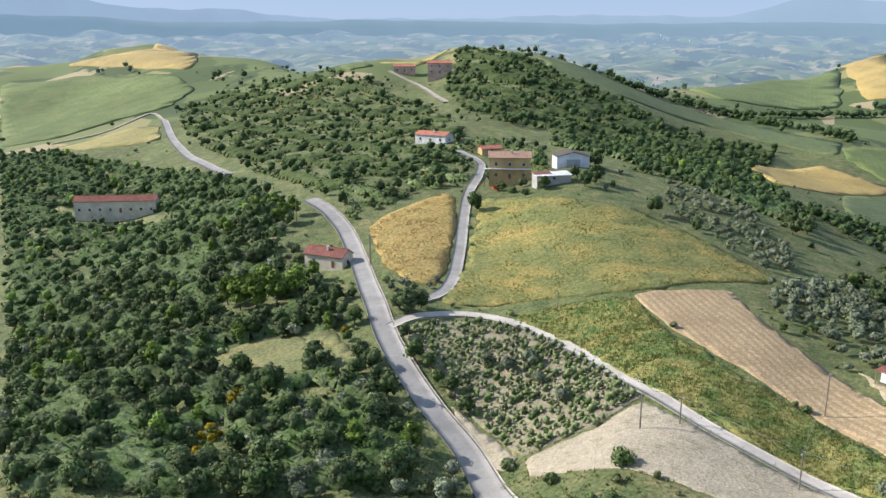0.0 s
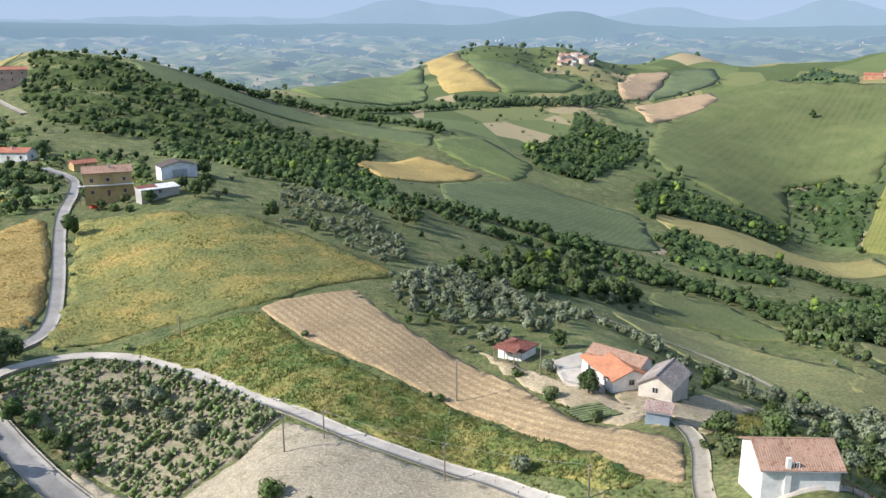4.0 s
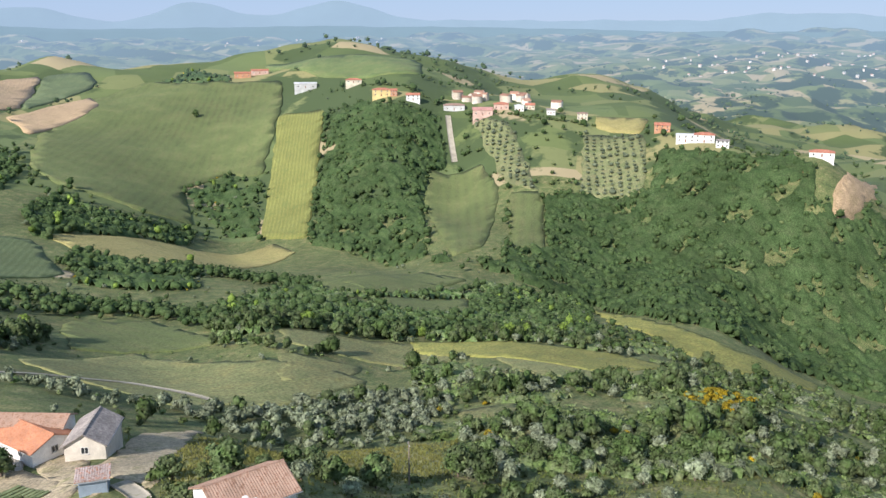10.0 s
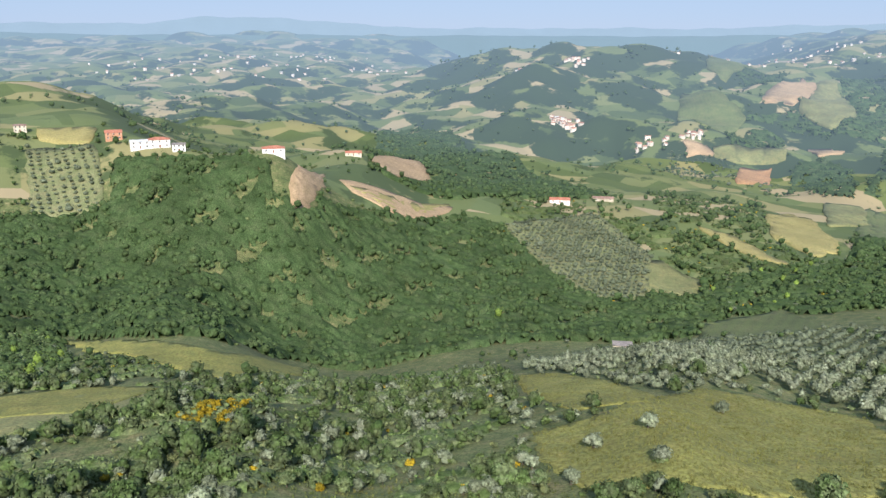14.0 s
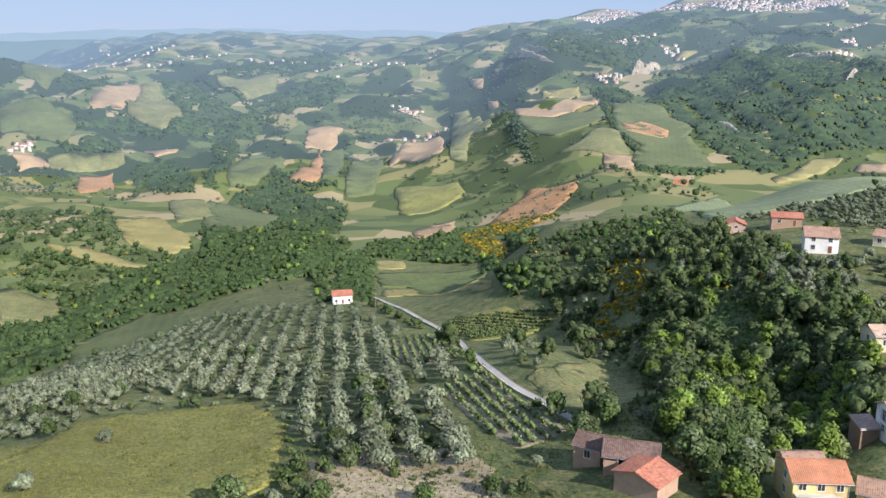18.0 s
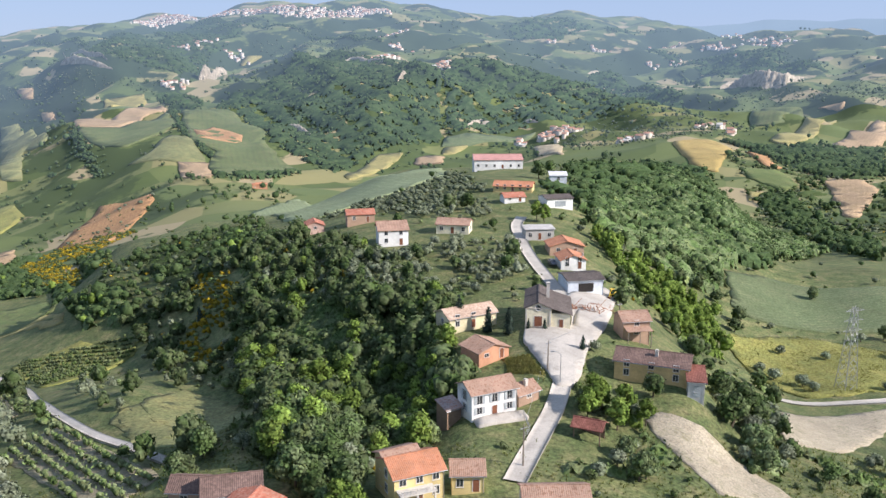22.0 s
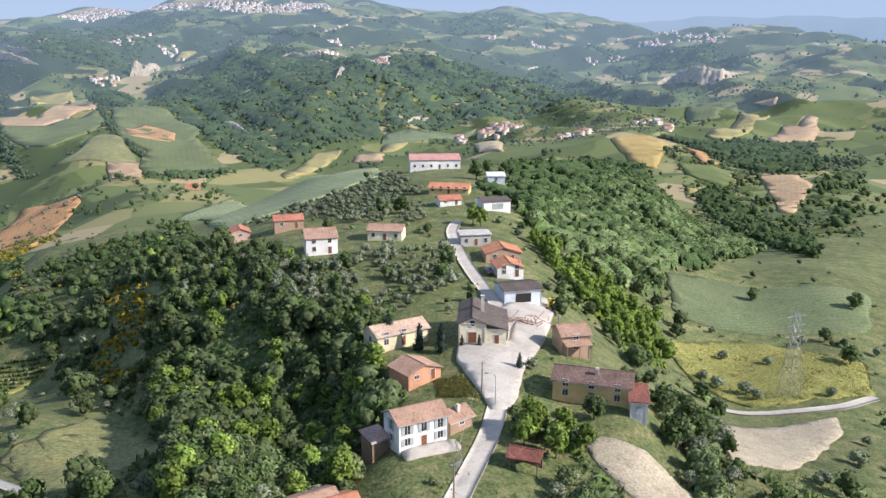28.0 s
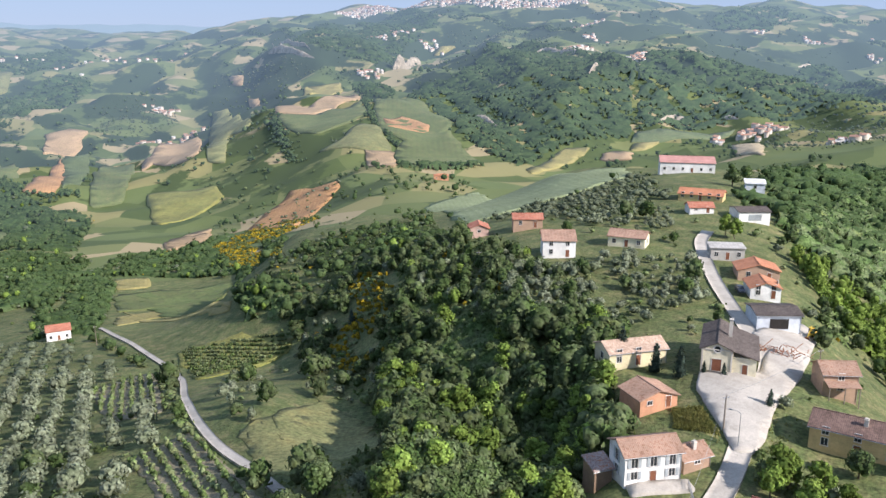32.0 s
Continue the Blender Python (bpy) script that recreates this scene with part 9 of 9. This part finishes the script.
def pylon(x, y, tall):
    root = tagged(new("pylon"), "grey steel lattice electricity pylon", "pylon")
    root.matrix_world = pose(x, y, ground_z(x, y) - 0.5, 0, 0, 25)
    w0, w1 = tall * 0.085, tall * 0.02
    legs = []
    for sx in (-1, 1):
        for sy in (-1, 1):
            part("leg", Shape().tube((sx * w0, sy * w0, 0), (sx * w1, sy * w1, tall), 0.10, 0.06, 5).mesh("leg", M_METAL), root)
    n = 9
    lat = Shape()
    for k in range(n):
        a, b = k / n, (k + 1) / n
        wa, wb = w0 + (w1 - w0) * a, w0 + (w1 - w0) * b
        for (x0, y0), (x1, y1) in (((-1, -1), (1, -1)), ((1, -1), (1, 1)), ((1, 1), (-1, 1)), ((-1, 1), (-1, -1))):
            lat.tube((x0 * wa, y0 * wa, a * tall), (x1 * wb, y1 * wb, b * tall), 0.045, 0.045, 4)
            lat.tube((x1 * wa, y1 * wa, a * tall), (x0 * wb, y0 * wb, b * tall), 0.045, 0.045, 4)
    part("bracing", lat.mesh("bracing", M_METAL), root)
    for z in (0.72, 0.84, 0.95):
        part("arm", Shape().tube((-tall * 0.13, 0, z * tall), (tall * 0.13, 0, z * tall), 0.07, 0.07, 5).tube((-tall * 0.13, 0, z * tall), (0, 0, z * tall + 0.9), 0.05, 0.05, 4).tube((tall * 0.13, 0, z * tall), (0, 0, z * tall + 0.9), 0.05, 0.05, 4).mesh("arm", M_METAL), root)


for _p in PYLONS:
    pylon(*_p)

_l = tagged(new("street_lamp"), "grey curved street lamp on the square", "lamp")
_l.matrix_world = pose(*LAMP, ground_z(*LAMP), 0, 0, 0)
part("post", Shape().tube((0, 0, -0.3), (0, 0, 6.2), 0.08, 0.055, 8).mesh("post", M_METAL), _l)
part("arm", Shape().tube((0, 0, 6.2), (0.6, 0, 6.7), 0.05, 0.04, 6).tube((0.6, 0, 6.7), (1.5, 0, 6.75), 0.04, 0.04, 6).mesh("arm", M_METAL), _l)
part("lamp_head", Shape().box(1.3, -0.13, 6.66, 2.0, 0.13, 6.84).mesh("lamp_head", M_METAL), _l)

# ---- cars, trailer, digger, scrap ----
M_TYRE = mat("tyre_rubber", [(0.02, 0.02, 0.02), (0.035, 0.035, 0.035)], 0.3)
M_SILVER = mat("silver_paint", [(0.42, 0.44, 0.46), (0.50, 0.52, 0.54)], 2.0, rough=0.3, spec=0.6)
M_DARKCAR = mat("dark_paint", [(0.03, 0.035, 0.05), (0.05, 0.055, 0.07)], 2.0, rough=0.3, spec=0.6)
M_REDPAINT = mat("red_paint", [(0.42, 0.05, 0.03), (0.50, 0.08, 0.05)], 1.0, rough=0.5)
M_YELLOW = mat("yellow_paint", [(0.55, 0.36, 0.04), (0.62, 0.42, 0.06)], 1.0, rough=0.5)
M_RUST = mat("rusty_metal", [(0.20, 0.08, 0.045), (0.30, 0.13, 0.07), (0.24, 0.12, 0.08)], 0.4, rough=0.8)


def wheel(parent, x, y, r, wide):
    t = part("wheel", Shape().tube((x, y - wide / 2, r), (x, y + wide / 2, r), r, r, 14).mesh("wheel", M_TYRE), parent)
    part("rim", Shape().tube((x, y - wide / 2 - 0.01, r), (x, y + wide / 2 + 0.01, r), r * 0.6, r * 0.6, 10).mesh("rim", M_METAL), t)


def car(x, y, turn, label, paint):
    root = tagged(new("car"), label, "car")
    root.matrix_world = pose(x, y, ground_z(x, y) + 0.45, 0, 0, math.degrees(turn))
    b = Shape()
    prof = [(-2.0, 0.35), (-2.05, 0.75), (-1.7, 0.95), (-0.2, 1.0), (1.2, 0.92), (1.95, 0.75), (2.0, 0.35)]
    b.hull([(u, -0.85, z) for u, z in prof] + [(u, 0.85, z) for u, z in prof], [tuple(range(6, -1, -1)), tuple(range(7, 14))] + [(i, i + 1, i + 8, i + 7) for i in range(6)] + [(6, 0, 7, 13)])
    part("body", b.mesh("body", paint), root)
    c = [(-1.7, 0.94), (-1.3, 1.42), (0.15, 1.45), (0.85, 0.96)]
    part("windows", Shape().hull([(u, -0.74 + (0.1 if z > 1 else 0), z) for u, z in c] + [(u, 0.74 - (0.1 if z > 1 else 0), z) for u, z in c], [(3, 2, 1, 0), (4, 5, 6, 7), (0, 1, 5, 4), (1, 2, 6, 5), (2, 3, 7, 6)]).mesh("windows", M_GLASS), root)
    part("car_roof", Shape().box(-1.25, -0.62, 1.43, 0.12, 0.62, 1.48).mesh("car_roof", paint), root)
    for u in (-1.25, 1.25):
        for v in (-0.8, 0.8):
            wheel(root, u, v, 0.31, 0.2)
    for v in (-0.6, 0.6):
        part("headlight", Shape().box(1.93, v - 0.15, 0.6, 2.02, v + 0.15, 0.74).mesh("headlight", M_FRAME), root)


for (_x, _y, _t, _lab), _paint in zip(CARS, (M_SILVER, M_DARKCAR)):
    car(_x, _y, _t, _lab, _paint)

_tr = tagged(new("farm_trailer"), "red farm trailer on the grass", "trailer")
_tr.matrix_world = pose(*TRAILER, ground_z(*TRAILER) + 0.1, 0, 0, 15)
part("bed", Shape().box(-2, -0.9, 0.7, 2, 0.9, 0.85).mesh("bed", M_REDPAINT), _tr)
for _v in (-0.9, 0.84):
    part("side_board", Shape().box(-2, _v, 0.85, 2, _v + 0.06, 1.45).mesh("side_board", M_REDPAINT), _tr)
for _u in (-2, 1.94):
    part("end_board", Shape().box(_u, -0.84, 0.85, _u + 0.06, 0.84, 1.45).mesh("end_board", M_REDPAINT), _tr)
part("drawbar", Shape().tube((2, 0, 0.7), (3.6, 0, 0.45), 0.06, 0.05, 6).mesh("drawbar", M_RUST), _tr)
for _v in (-0.8, 0.8):
    wheel(_tr, 0, _v, 0.4, 0.25)

_dg = tagged(new("excavator"), "small yellow excavator parked in the yard", "excavator")
_dg.matrix_world = pose(*DIGGER, ground_z(*DIGGER) + 0.4, 0, 0, 60)
for _v in (-0.9, 0.9):
    part("track", Shape().box(-1.3, _v - 0.2, 0.1, 1.3, _v + 0.2, 0.6).tube((-1.3, _v - 0.2, 0.35), (-1.3, _v + 0.2, 0.35), 0.25, 0.25, 10).tube((1.3, _v - 0.2, 0.35), (1.3, _v + 0.2, 0.35), 0.25, 0.25, 10).mesh("track", M_TYRE), _dg)
part("body", Shape().box(-1.5, -0.8, 0.65, 0.6, 0.8, 1.5).mesh("body", M_YELLOW), _dg)
part("cab", Shape().box(-0.1, -0.75, 1.5, 1.0, 0.1, 2.6).mesh("cab", M_GLASS), _dg)
part("cab_roof", Shape().box(-0.2, -0.8, 2.6, 1.1, 0.15, 2.7).mesh("cab_roof", M_YELLOW), _dg)
part("boom", Shape().tube((0.6, 0.4, 1.2), (2.4, 0.4, 3.0), 0.18, 0.14, 6).tube((2.4, 0.4, 3.0), (3.6, 0.4, 1.4), 0.13, 0.10, 6).mesh("boom", M_YELLOW), _dg)
part("bucket", Shape().hull([(3.4, 0.0, 1.4), (3.4, 0.8, 1.4), (3.9, 0.8, 1.3), (3.9, 0.0, 1.3), (3.3, 0.0, 0.7), (3.3, 0.8, 0.7)], [(0, 1, 2, 3), (0, 4, 5, 1), (4, 3, 2, 5), (0, 3, 4), (1, 5, 2)]).mesh("bucket", M_RUST), _dg)

_rs = np.random.default_rng(12)
_s = Shape()
for _i in range(60):
    _a = Vector((_rs.normal(0, 2.6), _rs.normal(0, 1.2), _rs.uniform(0, 1.2)))
    _s.tube(_a, _a + Vector(_rs.normal(0, 1, 3)) * Vector((1.4, 0.8, 0.35)).length * 0.6, 0.09, 0.07, 5)
_sc = tagged(new("scrap_heap", _s.mesh("scrap_heap", M_RUST)), "heap of rusty scrap and beams in the yard", "scrap", kind="stuff")
_sc.matrix_world = pose(*SCRAP, ground_z(*SCRAP) + 0.3)


# ---- kerbs, edge lines, railings ----
def kerb(name, line, side, wide, high, material, label, category):
    v, f = ribbon(line, wide, high, 1, side, high + 0.4)
    return tagged(new(name, mesh_from(name, v, f, [material], smooth=False)), label, category, kind="structure")


M_LINE = mat("road_paint", [(0.55, 0.54, 0.52), (0.62, 0.61, 0.59)], 0.6, rough=0.7)
kerb("kerb_main", LINES["main_road"], -2.75, 0.45, 0.42, M_KERB, "low tan concrete kerb wall along the road", "kerb")


def railing(name, pts, high, gap, material, label):
    root = tagged(new(name), label, "railing")
    line = [Vector((x, y, ground_z(x, y) + 0.25)) for x, y in pts]
    for a, b in zip(line, line[1:]):
        n = max(1, int((b - a).length / gap))
        for k in range(n + 1):
            p = a.lerp(b, k / n)
            part("post", Shape().tube(p, p + Vector((0, 0, high)), 0.05, 0.05, 6).mesh("post", material), root)
        for z in (0.35, 0.7, 1.0):
            part("rail", Shape().tube(a + Vector((0, 0, high * z)), b + Vector((0, 0, high * z)), 0.035, 0.035, 5).mesh("rail", material), root)


railing("terrace_fence", FENCE, 1.3, 1.5, M_RUST, "dark reddish metal fence along the forecourt")
railing("terrace_railing", RAIL, 1.1, 1.2, M_METAL, "pale metal railing round the terrace")
railing("balustrade", BALUSTRADE, 1.0, 1.0, M_PLASTER, "white balustrade on the farm terrace")

# vegetable beds
for _k in range(7):
    _t = (_k + 0.5) / 7
    _a = Vector(GARDEN[0]).lerp(Vector(GARDEN[3]), _t)
    _b = Vector(GARDEN[1]).lerp(Vector(GARDEN[2]), _t)
    _line = np.array([_a.lerp(_b, i / 8)[:] for i in range(9)])
    tagged(new("garden_bed", mesh_from("garden_bed", *ribbon(_line, 0.75, 0.28, 2), [field_material("crop2", False, [(0, 0), (1, 0), (1, 1)])])), "narrow green vegetable bed", "garden bed", group="vegetable beds")


# ---- grass ----
def tufts(name, poly, count, material, high, seed, label, wild=False):
    """Standing grass as loose blades in clumps."""
    rng = np.random.default_rng(seed)
    p = np.array(poly, float)
    g = rng.uniform(p.min(0), p.max(0), (count * 4, 2))
    g = g[inside(g[:, 0], g[:, 1], poly)][:count]
    if wild:
        g = g[clear_of(g, 0.6)]
    z = ground_z(g[:, 0], g[:, 1]) + 0.1
    n = len(g)
    v = np.empty((n, 3, 3, 3))
    for k in range(3):
        a = rng.uniform(0, 6.28, n)
        w, h = rng.uniform(0.07, 0.16, n), high * rng.uniform(0.6, 1.3, n)
        c = np.c_[g + rng.normal(0, 0.12, (n, 2)), z]
        d = np.c_[np.cos(a) * w, np.sin(a) * w, np.zeros(n)]
        v[:, k, 0], v[:, k, 1] = c - d, c + d
        v[:, k, 2] = c + np.c_[rng.normal(0, 0.15, (n, 2)), h]
    f = np.arange(n * 9).reshape(-1, 3)
    return tagged(new(name, mesh_from(name, v.reshape(-1, 3), [f], [material])), label, "grass", kind="stuff")


M_BLADE = {
    "green": mat("blades_green", [(0.105, 0.145, 0.036), (0.155, 0.178, 0.05), (0.215, 0.205, 0.075)], 5.0, island=0.22, trans=0.4),
    "gold": mat("blades_gold", [(0.165, 0.178, 0.048), (0.21, 0.208, 0.062), (0.25, 0.23, 0.078)], 5.0, island=0.2, trans=0.4),
    "ripe": mat("blades_ripe", [(0.31, 0.225, 0.08), (0.37, 0.275, 0.10)], 5.0, island=0.2, trans=0.35),
}
for _i, (_n, _c, _m, _h) in enumerate((("long_grass_strip", 9000, "green", 0.6), ("golden_meadow", 9000, "gold", 0.55), ("golden_meadow_upper", 2500, "gold", 0.5), ("barley_field", 12000, "green", 0.5),
                                      ("wheat_terrace", 5000, "ripe", 0.5), ("dry_meadow", 5000, "gold", 0.5), ("east_golden", 6000, "gold", 0.5), ("verge_triangle", 1200, "gold", 0.5))):
    tufts("standing_grass", FIELDS[_n][1], _c, M_BLADE[_m], _h, 80 + _i, "standing blades of field grass")
_w = np.random.default_rng(90)
_ring = [(170 * math.sin(a), 170 * math.cos(a)) for a in np.radians(np.arange(-32, 208, 6))] + [(95 * math.sin(a), 95 * math.cos(a)) for a in np.radians(np.arange(206, -34, -6))]
tufts("wild_grass", _ring, 26000, M_BLADE["green"], 0.45, 91, "rough wild grass between the trees", True)
